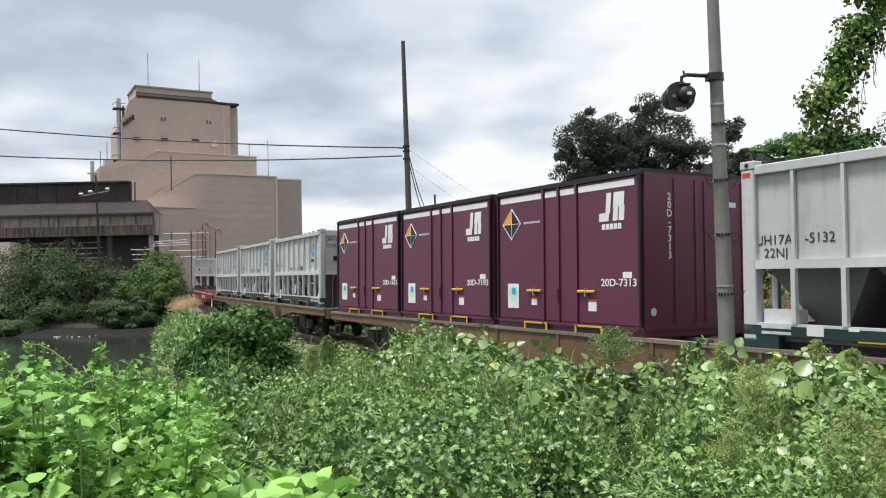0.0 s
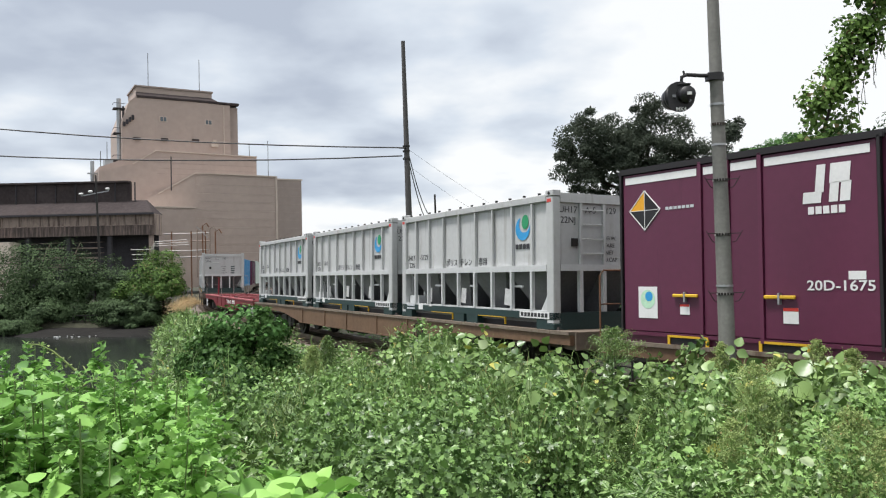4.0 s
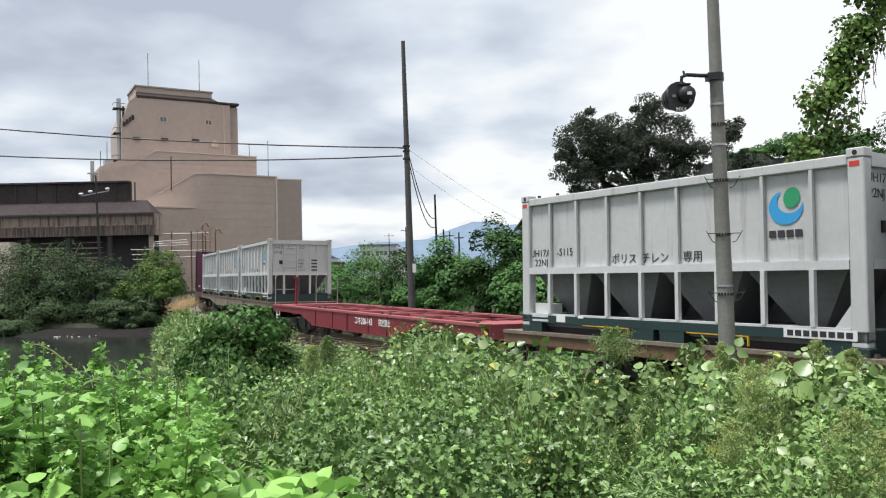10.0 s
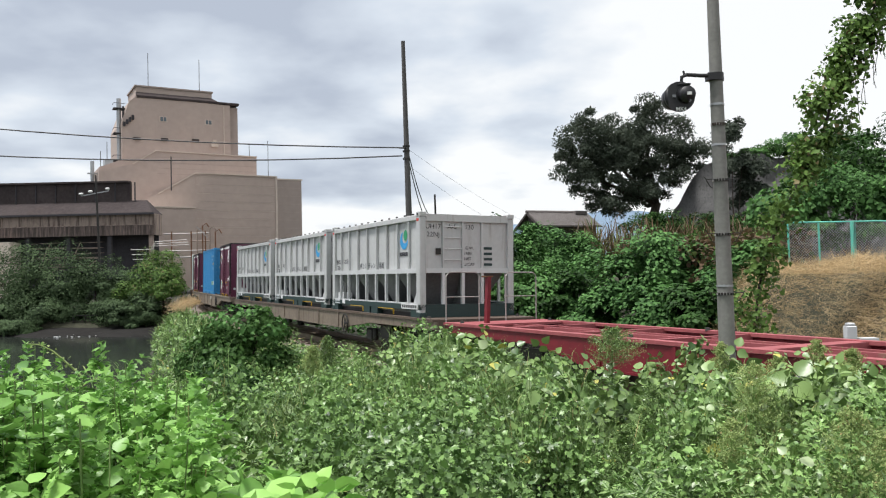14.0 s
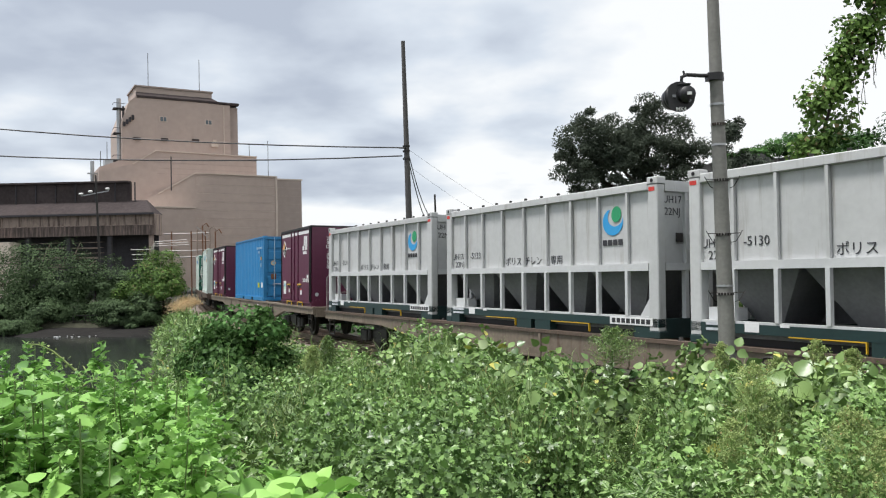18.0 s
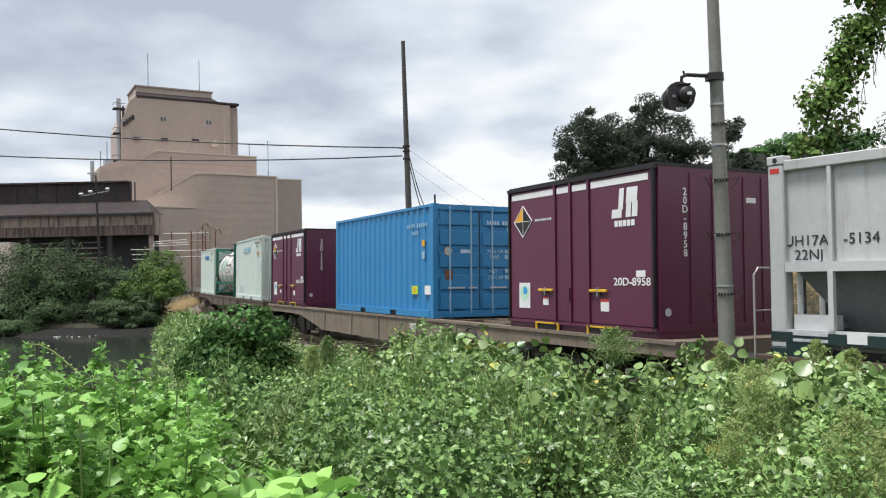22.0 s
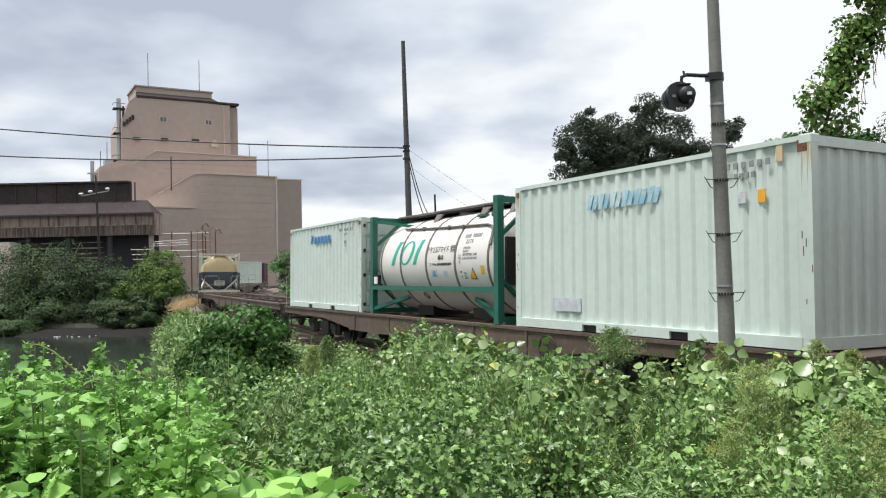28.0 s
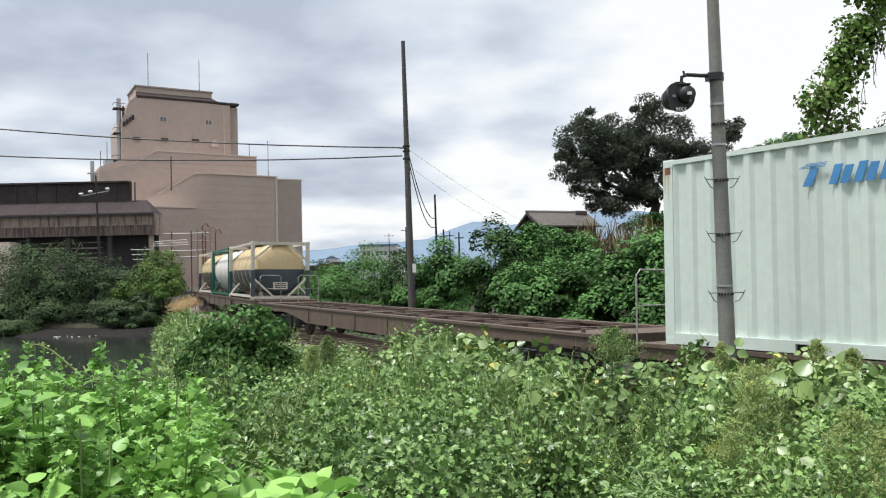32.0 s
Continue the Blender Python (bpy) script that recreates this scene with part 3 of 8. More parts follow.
def build_track():
    tr = thing("railway_track", "single curved railway track on brown ballast among weeds", "railway track", kind="structure")
    sweep([(-2.3, -0.62), (-1.35, -0.20), (1.35, -0.20), (2.3, -0.62)], -180, 80, 2.0, RAIL, "ballast", M["ballast"], tr)
    for lat in (-0.5675, 0.5675):
        sweep([(lat - 0.035, 0), (lat + 0.035, 0), (lat + 0.035, -0.04), (lat + 0.01, -0.05), (lat + 0.01, -0.13), (lat + 0.065, -0.15),
               (lat - 0.065, -0.15), (lat - 0.01, -0.13), (lat - 0.01, -0.05), (lat - 0.035, -0.04)], -180, 80, 1.0, RAIL, "rail", M["rail"], tr)
    bm = boxes((-0.11, 0.11, -1.05, 1.05, -0.13, 0.0))
    me = bpy.data.meshes.new("sleeper")
    bm.to_mesh(me)
    bm.free()
    me.materials.append(M["sleeper"])
    for i in range(105):
        s = -48 + i * 0.64
        p = on_track(s)
        shared("sleeper", me, tr, Matrix.Translation(p + Vector((0, 0, RAIL - 0.15))) @ Matrix.Rotation(heading(s), 4, "Z"))


build_track()
# ---- the train: wagons ----
def bogie(parent, x, wheel_list):
    b = part("bogie", boxes((x - 1.15, x + 1.15, -0.98, -0.88, -0.62, -0.42), (x - 1.15, x + 1.15, 0.88, 0.98, -0.62, -0.42),
                            (x - 0.22, x + 0.22, -0.95, 0.95, -0.60, -0.30), (x - 0.30, x + 0.30, -1.02, -0.86, -0.72, -0.36), (x - 0.30, x + 0.30, 0.86, 1.02, -0.72, -0.36)),
             M["black_steel"], parent)
    for dx in (-0.95, 0.95):
        bm = bmesh.new()
        for y in (-0.56, 0.56):
            tube(bm, [(0, y - 0.065, 0), (0, y + 0.065, 0)], 0.43, 20)
            tube(bm, [(0, y * 1.06 - 0.075, 0), (0, y * 1.06 + 0.075, 0)], 0.30, 16)
        tube(bm, [(0, -0.95, 0), (0, 0.95, 0)], 0.07, 10)
        w = part("wheelset", bm, M["black_steel"], b)
        w.matrix_basis = Matrix.Translation((x + dx, 0, -0.59))
        wheel_list.append((w, x + dx))
        for y in (-1.0, 1.0):
            part("axle_box", bevelled(boxes((x + dx - 0.16, x + dx + 0.16, y - 0.10, y + 0.10, -0.74, -0.44)), 0.03, 1), M["black_steel"], b)
            for e in (-0.24, 0.24):
                bm = bmesh.new()
                tube(bm, [(x + dx + e, y, -0.70), (x + dx + e, y, -0.42)], 0.07, 8)
                part("spring", bm, M["black_steel"], b)


def handrail(parent, x, sx, mat, tall=1.05):
    """The end rail where the crew holds on: two hoops across the wagon's end."""
    for y0, y1 in ((-1.18, -0.35), (0.35, 1.18)):
        bm = bmesh.new()
        tube(bm, [(x, y0, -0.1), (x, y0, tall - 0.08), (x, y0 + 0.08, tall), (x, y1 - 0.08, tall), (x, y1, tall - 0.08), (x, y1, -0.1)], 0.014, 6)
        tube(bm, [(x, y0, tall * 0.5), (x, y1, tall * 0.5)], 0.010, 6)
        part("handrail", bm, mat, parent)


def steps(parent, x, mat):
    for y in (-1.22, 1.22):
        bm = bmesh.new()
        for d in (-0.17, 0.17):
            tube(bm, [(x + d, y, -0.12), (x + d, y, -0.66)], 0.018, 6)
        tube(bm, [(x - 0.17, y, -0.64), (x + 0.17, y, -0.64)], 0.018, 6)
        tube(bm, [(x - 0.17, y, -0.38), (x + 0.17, y, -0.38)], 0.018, 6)
        part("step", bm, mat, parent)


def wagon(mid, length, side_mat, deck_mat, label, belly=0.62, half=None, rails=True, group="freight wagons", number="", number_x=0.0, brake_post=0.0, rail_mat=None, taper=2.6):
    """A flat container wagon. Its origin lies at the containers' feet, in the middle; +x is the way it goes."""
    w = thing("flat_wagon", label, "flat wagon", group)
    h = length / 2
    half = half or h - 3.2
    wheels = []
    for y in (-1.16, 1.16):
        out = math.copysign(0.09, y)
        bm = bmesh.new()
        prof = [(-h, -0.06), (h, -0.06), (h, -0.22), (half - 0.5, -0.25), (half - taper, -belly), (-half + taper, -belly), (-half + 0.5, -0.25), (-h, -0.22)]
        extrude_poly(bm, [(x, y, z) for x, z in prof], (0, out, 0))
        sill = part("side_sill", bm, side_mat, w)
        part("sill_flange", boxes((-h, h, y - 0.07, y + 0.12 if y > 0 else y + 0.07, -0.055, 0.0) if y > 0 else (-h, h, y - 0.12, y + 0.07, -0.055, 0.0)), deck_mat, sill)
        part("lower_flange", boxes((-half + taper, half - taper, y - 0.10, y + 0.10, -belly - 0.03, -belly + 0.004)), side_mat, sill)
        for i in range(5):
            x = (-1 + i / 2) * (half - taper - 0.4) + 0.17 * (i % 2)
            ribz = -belly
            part("sill_rib", boxes((x - 0.03, x + 0.03, y - 0.115 if y < 0 else y, y if y < 0 else y + 0.115, ribz, -0.06)), side_mat, sill)
    part("centre_sill", boxes((-h, h, -0.22, -0.16, -0.42, -0.03), (-h, h, 0.16, 0.22, -0.42, -0.03)), deck_mat, w)
    n = max(4, int(length / 1.7))
    for i in range(n + 1):
        x = -h + 0.12 + (length - 0.24) * i / n
        wide = 0.30 if i in (0, n, n // 2) else 0.09
        part("cross_beam", boxes((x - wide / 2, x + wide / 2, -1.15, 1.15, -0.30, -0.012)), deck_mat, w)
    for sx in (-1, 1):
        part("end_deck", boxes((sx * h - 0.02, sx * (h - 1.0), -1.15, 1.15, -0.05, -0.006) if sx < 0 else (h - 1.0, h + 0.02, -1.15, 1.15, -0.05, -0.006)), deck_mat, w)
        bm = boxes((sx * h, sx * (h + 0.42), -0.14, 0.14, -0.48, -0.20) if sx > 0 else (-h - 0.42, -h, -0.14, 0.14, -0.48, -0.20))
        part("coupler", bevelled(bm, 0.05, 1), M["black_steel"], w)
        bogie(w, sx * half, wheels)
        steps(w, sx * (h - 0.45), M["black_steel"] if not brake_post else M["white_mark"])
        if rails and sx < 0:
            handrail(w, sx * (h + 0.06), sx, rail_mat or M["rust"])
    # brake gear and air tank under the floor
    bm = bmesh.new()
    tube(bm, [(-1.6, -0.55, -0.52), (-0.3, -0.55, -0.52)], 0.17, 12)
    tube(bm, [(0.6, -0.5, -0.50), (2.4, -0.5, -0.50)], 0.12, 12)
    part("air_tank", bm, M["black_steel"], w)
    bm = bmesh.new()
    ring = [(half - 2.3 + 0.24 * math.cos(a), -1.30, -0.34 + 0.24 * math.sin(a)) for a in np.linspace(0, 2 * math.pi, 21)]
    tube(bm, ring, 0.02, 6, cap=False)
    for a in (0, 2.1, 4.2):
        tube(bm, [(half - 2.3, -1.30, -0.34), (half - 2.3 + 0.24 * math.cos(a), -1.30, -0.34 + 0.24 * math.sin(a))], 0.014, 6)
    tube(bm, [(half - 2.3, -1.32, -0.34), (half - 2.3, -1.2, -0.34)], 0.04, 8)
    part("brake_wheel", bm, M["black_steel"], w) if not brake_post else bm.free()
    # twist locks
    for x in (-h + 0.5, -h / 3 - 0.2, -h / 3 + 0.3, h / 3 - 0.3, h / 3 + 0.2, h - 0.5):
        for y in (-1.13, 1.13):
            bm = bmesh.new()
            tube(bm, [(x, y, -0.012), (x, y, 0.05)], 0.055, 8, r_end=0.03)
            part("twist_lock", bm, M["black_steel"], w)
    if number:
        text(number, 0.24, M["white_mark"], w, side_m(number_x + 0.25, -0.23, -1.285), "wagon_number")
    if brake_post:
        text("突放禁止", 0.19, M["white_mark"], w, side_m(2.72, -0.22, -1.285), "lettering")
        bm = bmesh.new()
        bar(bm, (brake_post, -0.62, -0.02), (brake_post + 0.06, -0.62, 0.95), 0.08, 0.10)
        part("brake_post", bm, M["red_wagon"], w, "red brake column")
        part("brake_lever", boxes((brake_post - 0.05, brake_post + 0.10, -0.72, -0.52, 0.94, 0.97)), M["rust"], w, "rusty brake lever")
    MOVING.append((w, mid, half, 0.0))
    WHEELS.extend((wh, x, mid) for wh, x in wheels)
    return w


W_A, W_B, W_C, W_D, W_E, W_F, W_G, W_H, W_I, W_J = 88.77, 67.22, 48.5, 30.18, 8.08, -13.8, -35.5, -57.25, -78.9, -100.5
wagon(W_A, 20.9, M["orange_wagon"], M["grey_wagon"], "rust-orange flat container wagon with maroon containers", 0.50, 7.1)
wagon(W_B, 20.9, M["orange_wagon"], M["grey_wagon"], "brown flat container wagon under grey hopper containers", 0.50, 7.1, rails=False)
wagon(W_C, 15.2, M["red_wagon"], M["red_deck"], "empty red flat container wagon with open deck", 0.52, 4.9, number="コキ200-143", number_x=1.05, brake_post=-6.95, rail_mat=M["pipe"], taper=1.7)
wagon(W_D, 20.9, M["grey_wagon"], M["dark_wagon"], "grey-brown flat container wagon under hopper containers", 0.46, 7.1, rail_mat=M["pipe"])
wagon(W_E, 20.9, M["grey_wagon"], M["grey_wagon"], "grey-brown flat wagon with a blue and two maroon containers", 0.60, 7.1, number="107-1", number_x=1.9, rail_mat=M["pipe"])
wagon(W_F, 20.9, M["dark_wagon"], M["dark_wagon"], "dark rusty flat wagon carrying white containers and a tank", 0.46, 7.1, rail_mat=M["pipe"])
wagon(W_G, 20.9, M["dark_wagon"], M["dark_wagon"], "empty rusty brown flat container wagon", 0.48, 7.1, rail_mat=M["pipe"])
wagon(W_H, 20.9, M["dark_wagon"], M["dark_wagon"], "rusty flat wagon carrying three tank containers", 0.48, 7.1)
wagon(W_I, 20.9, M["dark_wagon"], M["dark_wagon"], "rusty brown flat wagon near the tail of the train", 0.66, 7.1)
wagon(W_J, 20.9, M["dark_wagon"], M["dark_wagon"], "rusty brown flat wagon at the tail of the train", 0.66, 7.1)


def load(ob, mid, front, length):
    """Stands a container on the wagon whose middle is at mid; front is its leading end."""
    MOVING.append((ob, mid, 7.1, front - length / 2 - mid))
    return ob


# ---- containers ----
def castings(parent, lx, wy, hz, mat):
    for sx in (-1, 1):
        for sy in (-1, 1):
            for z in (0.0, hz - 0.118):
                bm = boxes((sx * lx - 0.089 - sx * 0.085, sx * lx + 0.089 - sx * 0.085, sy * wy - 0.081 - sy * 0.077, sy * wy + 0.081 - sy * 0.077, z, z + 0.118))
                part("corner_casting", bevelled(bm, 0.012, 1), mat, parent)


RIBS = (-2.36, -1.70, -1.0, -0.29, 0.40, 1.08, 1.78, 2.45)  # uprights along a hopper container's side


def hopper(front, mid, number, tags=False, door_label="grey steel hopper container with green base and open chute bays"):
    """The open-topped grey container: panelled box above, sloping chutes behind posts below, dark green base."""
    c = thing("hopper_container", door_label, "freight container", "grey hopper containers")
    LX, WY, H = 3.11, 1.219, 2.37
    ZB, ZM = 0.29, 1.05
    part("base_rail", boxes((-LX, LX, -WY, -WY + 0.12, 0.165, ZB)), M["dark_green"], c, "dark green base rail")
    # black sheet set back below the rail stands in for the shadow there
    part("base_shadow", boxes((-LX + 0.2, LX - 0.2, -WY + 0.16, -WY + 0.20, 0.0, 0.165)), M["black_rubber_and_shade"], c)
    for x in (-LX + 0.30, -0.28, 0.28, LX - 0.30):
        part("base_foot", boxes((x - 0.22, x + 0.22, -WY + 0.004, -WY + 0.16, 0.0, 0.165)), M["dark_green"], c)
    part("base_rail", boxes((-LX, LX, WY - 0.12, WY, 0.0, ZB)), M["dark_green"], c, "dark green base rail")
    for sx in (-1, 1):
        part("base_beam", boxes((sx * LX - 0.12 if sx > 0 else -LX, sx * LX if sx > 0 else -LX + 0.12, -WY + 0.12, WY - 0.12, 0.0, ZB)), M["dark_green"], c, "dark green end beam")
    part("base_floor", boxes((-LX + 0.12, LX - 0.12, -WY + 0.12, WY - 0.12, 0.10, 0.20)), M["chute"], c)
    for sx in (-1, 1):
        for sy in (-1, 1):
            x0, x1 = (LX - 0.20, LX) if sx > 0 else (-LX, -LX + 0.20)
            y0, y1 = (WY - 0.16, WY) if sy > 0 else (-WY, -WY + 0.16)
            part("corner_post", bevelled(boxes((x0, x1, y0, y1, ZB * 0.35, H - 0.10)), 0.015, 1), M["hopper"], c)
            for z in (0.0, H - 0.10):
                cast = part("corner_casting", bevelled(boxes((x0 - 0.01, x1 + 0.012, y0 - 0.006, y1 + 0.006, z, z + 0.11)), 0.012, 1), M["hopper"] if z else M["dark_green"], c)
                if z:
                    # black disc drawn for the dark inside of the hole
                    hole = bmesh.new()
                    tube(hole, [((x0 + x1) / 2, y0 - 0.008, z + 0.055), ((x0 + x1) / 2, y0 - 0.012, z + 0.055)], 0.03, 10)
                    part("casting_hole", hole, M["black_rubber_and_shade"], cast)
            if sx > 0 and sy < 0 or sx < 0 and sy < 0:
                part("marker", boxes((x0 + 0.03, x1 - 0.05, -WY - 0.004, -WY, H - 0.20, H - 0.14)), M["red_mark"], c, "red reflector")
    # upper box
    part("side_sheet", boxes((-LX + 0.2, LX - 0.2, -WY + 0.07, -WY + 0.09, ZM, H - 0.12)), M["hopper"], c)
    part("side_sheet", boxes((-LX + 0.2, LX - 0.2, WY - 0.09, WY - 0.07, ZM, H - 0.12)), M["hopper"], c)
    for sx in (-1, 1):
        part("end_sheet", boxes((sx * (LX - 0.07) - 0.01, sx * (LX - 0.07) + 0.01, -WY + 0.16, WY - 0.16, ZM, H - 0.12)), M["hopper"], c)
        part("end_top_rail", boxes((sx * (LX - 0.07) - 0.07, sx * (LX - 0.07) + 0.07, -WY + 0.16, WY - 0.16, H - 0.20, H - 0.04)), M["hopper"], c)
        part("end_mid_rail", boxes((sx * (LX - 0.05) - 0.05, sx * (LX - 0.05) + 0.05, -WY + 0.16, WY - 0.16, ZM - 0.05, ZM + 0.06)), M["hopper_white"], c)
        for y in (-0.62, -0.12, 0.38):
            part("end_rib", boxes((sx * (LX - 0.035) - 0.03, sx * (LX - 0.035) + 0.03, y - 0.025, y + 0.025, ZM, H - 0.12)), M["hopper"], c)
            part("end_post", boxes((sx * (LX - 0.05) - 0.04, sx * (LX - 0.05) + 0.04, y - 0.035, y + 0.035, ZB, ZM - 0.05)), M["hopper_white"], c)
    for sy in (-1, 1):
        y0, y1 = (WY - 0.10, WY) if sy > 0 else (-WY, -WY + 0.10)
        part("top_rail", bevelled(boxes((-LX + 0.2, LX - 0.2, y0, y1, H - 0.18, H - 0.055)), 0.012, 1), M["hopper"], c)
        part("mid_rail", boxes((-LX + 0.2, LX - 0.2, y0 + 0.0, y1, ZM - 0.055, ZM + 0.055)), M["hopper_white"], c)
        part("base_lip", boxes((-LX + 0.2, LX - 0.2, y0 + 0.004, y1 - 0.004, ZB, ZB + 0.03)), M["hopper_white"], c)
        for x in RIBS:
            yy = (y1 - 0.05, y1 - 0.005) if sy > 0 else (y0 + 0.005, y0 + 0.05)
            part("panel_rib", boxes((x - 0.022, x + 0.022, *yy, ZM + 0.055, H - 0.18)), M["hopper"], c)
            part("bay_post", boxes((x - 0.030, x + 0.030, yy[0] - 0.02, yy[1], ZB + 0.03, ZM - 0.055)), M["hopper_white"], c)
    # tarpaulin hooks along the top
    for i in range(12):
        x = -LX + 0.45 + i * (2 * LX - 0.9) / 11
        part("hook", boxes((x - 0.02, x + 0.02, -WY + 0.02, -WY + 0.06, H - 0.055, H - 0.015)), M["black_steel"], c)
    part("load_cover", boxes((-LX + 0.2, LX - 0.2, -WY + 0.1, WY - 0.1, H - 0.14, H - 0.11)), M["chute"], c)
    # chutes: four hoppers, each four sloping sheets
    for k in range(4):
        x0 = -LX + 0.25 + k * (2 * LX - 0.5) / 4
        x1 = x0 + (2 * LX - 0.5) / 4
        xm = (x0 + x1) / 2
        bm = bmesh.new()
        top = [(x0, -WY + 0.1, ZM), (x1, -WY + 0.1, ZM), (x1, WY - 0.1, ZM), (x0, WY - 0.1, ZM)]
        bot = [(xm - 0.16, -0.75, ZB - 0.05), (xm + 0.16, -0.75, ZB - 0.05), (xm + 0.16, 0.75, ZB - 0.05), (xm - 0.16, 0.75, ZB - 0.05)]
        tv, bv = [bm.verts.new(p) for p in top], [bm.verts.new(p) for p in bot]
        for i in range(4):
            bm.faces.new((tv[i], tv[(i + 1) % 4], bv[(i + 1) % 4], bv[i]))
        bm.faces.new(bv)
        # dark sheet colour carries the shade inside the bay
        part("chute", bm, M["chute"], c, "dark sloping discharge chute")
    # web added to close the view through, dark like the bay's interior shade
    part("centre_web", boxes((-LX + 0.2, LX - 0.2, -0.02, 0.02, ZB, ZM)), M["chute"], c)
    # valve cabinet in the rear bay, tags, gussets
    part("cabinet", boxes((-LX + 0.24, -LX + 0.72, -WY + 0.10, -WY + 0.30, ZB + 0.03, ZB + 0.20)), M["hopper_white"], c)
    for i, x in enumerate((-1.72, -0.15, 1.55) if tags else ()):
        bm = bmesh.new()
        extrude_poly(bm, [(x - 0.11, -WY + 0.05, ZB + 0.10), (x + 0.09, -WY + 0.05, ZB + 0.08), (x + 0.12, -WY + 0.05, ZB + 0.38), (x - 0.06, -WY + 0.05, ZB + 0.40)], (0, 0.01, 0))
        part("tag", bm, M["tag"], c, "grimy white inspection tag")
        part("tag_rail", boxes((x + 0.18, x + 0.45, -WY + 0.10, -WY + 0.13, ZB + 0.42, ZB + 0.46)), M["hopper_white"], c)
    bm = bmesh.new()
    extrude_poly(bm, [(LX - 0.2, -WY + 0.02, ZB), (LX - 0.42, -WY + 0.02, ZB), (LX - 0.2, -WY + 0.02, ZB + 0.30)], (0, 0.03, 0))
    part("gusset", bm, M["hopper_white"], c)
    # fork pockets, yellow edged
    for x in (-1.05, 1.05):
        part("pocket_edge", boxes((x - 0.50, x + 0.50, -WY - 0.003, -WY + 0.03, 0.150, 0.164), (x + 0.485, x + 0.50, -WY - 0.003, -WY + 0.03, 0.03, 0.150)), M["yellow"], c, "yellow fork pocket edge")
    # plates and writing
    part("plate", boxes((LX - 1.05, LX - 0.12, -WY - 0.006, -WY - 0.001, 0.18, 0.30)), M["white_mark"], c, "white lettered plate")
    for i in range(8):
        part("plate_writing", boxes((LX - 1.0 + i * 0.107, LX - 0.92 + i * 0.107, -WY - 0.009, -WY - 0.0062, 0.205, 0.275)), M["dark_mark"], c)
    part("plate", boxes((-LX + 0.92, -LX + 1.14, -WY - 0.006, -WY - 0.001, 0.19, 0.31)), M["white_mark"], c)
    for z in (0.255, 0.185):
        part("small_writing", boxes((-LX + 0.28, -LX + 0.70, -WY - 0.005, -WY - 0.001, z, z + 0.035)), M["grey_mark"], c)
    part("plate", boxes((-LX + 1.45, -LX + 1.58, -WY - 0.005, -WY - 0.001, 0.27, 0.31)), M["white_mark"], c)
    ys = -WY + 0.064
    text("UH17A", 0.175, M["dark_mark"], c, side_m(-2.68, 1.35, ys), "container_number")
    text("-" + number, 0.175, M["dark_mark"], c, side_m(-2.04, 1.355, ys), "container_number")
    text("22NJ", 0.175, M["dark_mark"], c, side_m(-2.65, 1.185, ys), "container_number")
    for x, wd in ((-0.68, "ポリス"), (-0.06, "チレン"), (0.63, "専用")):
        text(wd, 0.175, M["dark_mark"], c, side_m(x, 1.20, ys), "lettering")
    # emblem: a blue crescent open to the upper right, a green disc in its opening, a row of dark blocks under it
    bm = bmesh.new()
    cx, cz = 2.08, 1.775
    th = np.linspace(math.radians(118), math.radians(372), 25)
    outer = [(cx + 0.235 * math.cos(a), cz + 0.215 * math.sin(a)) for a in th]
    inner = [(cx + 0.055 + 0.172 * math.cos(a), cz + 0.075 + 0.150 * math.sin(a)) for a in th]
    inner[0], inner[-1] = outer[0], outer[-1]
    ov, iv = [[bm.verts.new((x, ys - 0.004, z)) for x, z in q] for q in (outer, inner)]
    for i in range(24):
        bm.faces.new((ov[i], ov[i + 1], iv[i + 1], iv[i]))
    part("emblem_crescent", bm, M["cyan_mark"], c)
    bm = bmesh.new()
    tilt = math.radians(20)
    disc = [(0.112 * math.cos(a), 0.128 * math.sin(a)) for a in np.linspace(0, 2 * math.pi, 22, endpoint=False)]
    poly(bm, [(cx + 0.085 + u * math.cos(tilt) + v * math.sin(tilt), ys - 0.006, cz + 0.115 - u * math.sin(tilt) + v * math.cos(tilt)) for u, v in disc])
    part("emblem_disc", bm, M["green_mark"], c)
    for i in range(4):
        part("emblem_bar", boxes((cx - 0.235 + i * 0.120, cx - 0.140 + i * 0.120, ys - 0.006, ys - 0.003, 1.405, 1.495)), M["dark_mark"], c)
    ex = LX - 0.055
    text("UH17", 0.16, M["dark_mark"], c, front_m(-0.86, 2.05, ex), "container_number")
    text("A-5", 0.16, M["dark_mark"], c, front_m(-0.38, 2.05, ex), "container_number")
    text(number[1:], 0.16, M["dark_mark"], c, front_m(0.06, 2.05, ex), "container_number")
    text("22NJ", 0.16, M["dark_mark"], c, front_m(-0.86, 1.87, ex), "container_number")
    part("end_box", boxes((ex, ex + 0.03, -0.80, -0.68, 1.42, 1.56)), M["black_steel"], c)
    for k, wd in enumerate(("M.G.W.", "TARE", "NET", "CU.CAP")):
        text(wd, 0.10, M["dark_mark"], c, front_m(0.02, 1.57 - k * 0.125, ex), "lettering")
        part("weight_writing", boxes((ex, ex + 0.004, 0.44, 0.66, 1.54 - k * 0.125, 1.60 - k * 0.125)), M["dark_green"], c)
    for z in (1.3, 1.55, 1.8, 2.05):
        bm = bmesh.new()
        tube(bm, [(ex + 0.05, -0.60, z), (ex + 0.05, -0.16, z)], 0.012, 6)
        part("ladder_rung", bm, M["hopper"], c)
    return load(c, mid, front, 6.22)


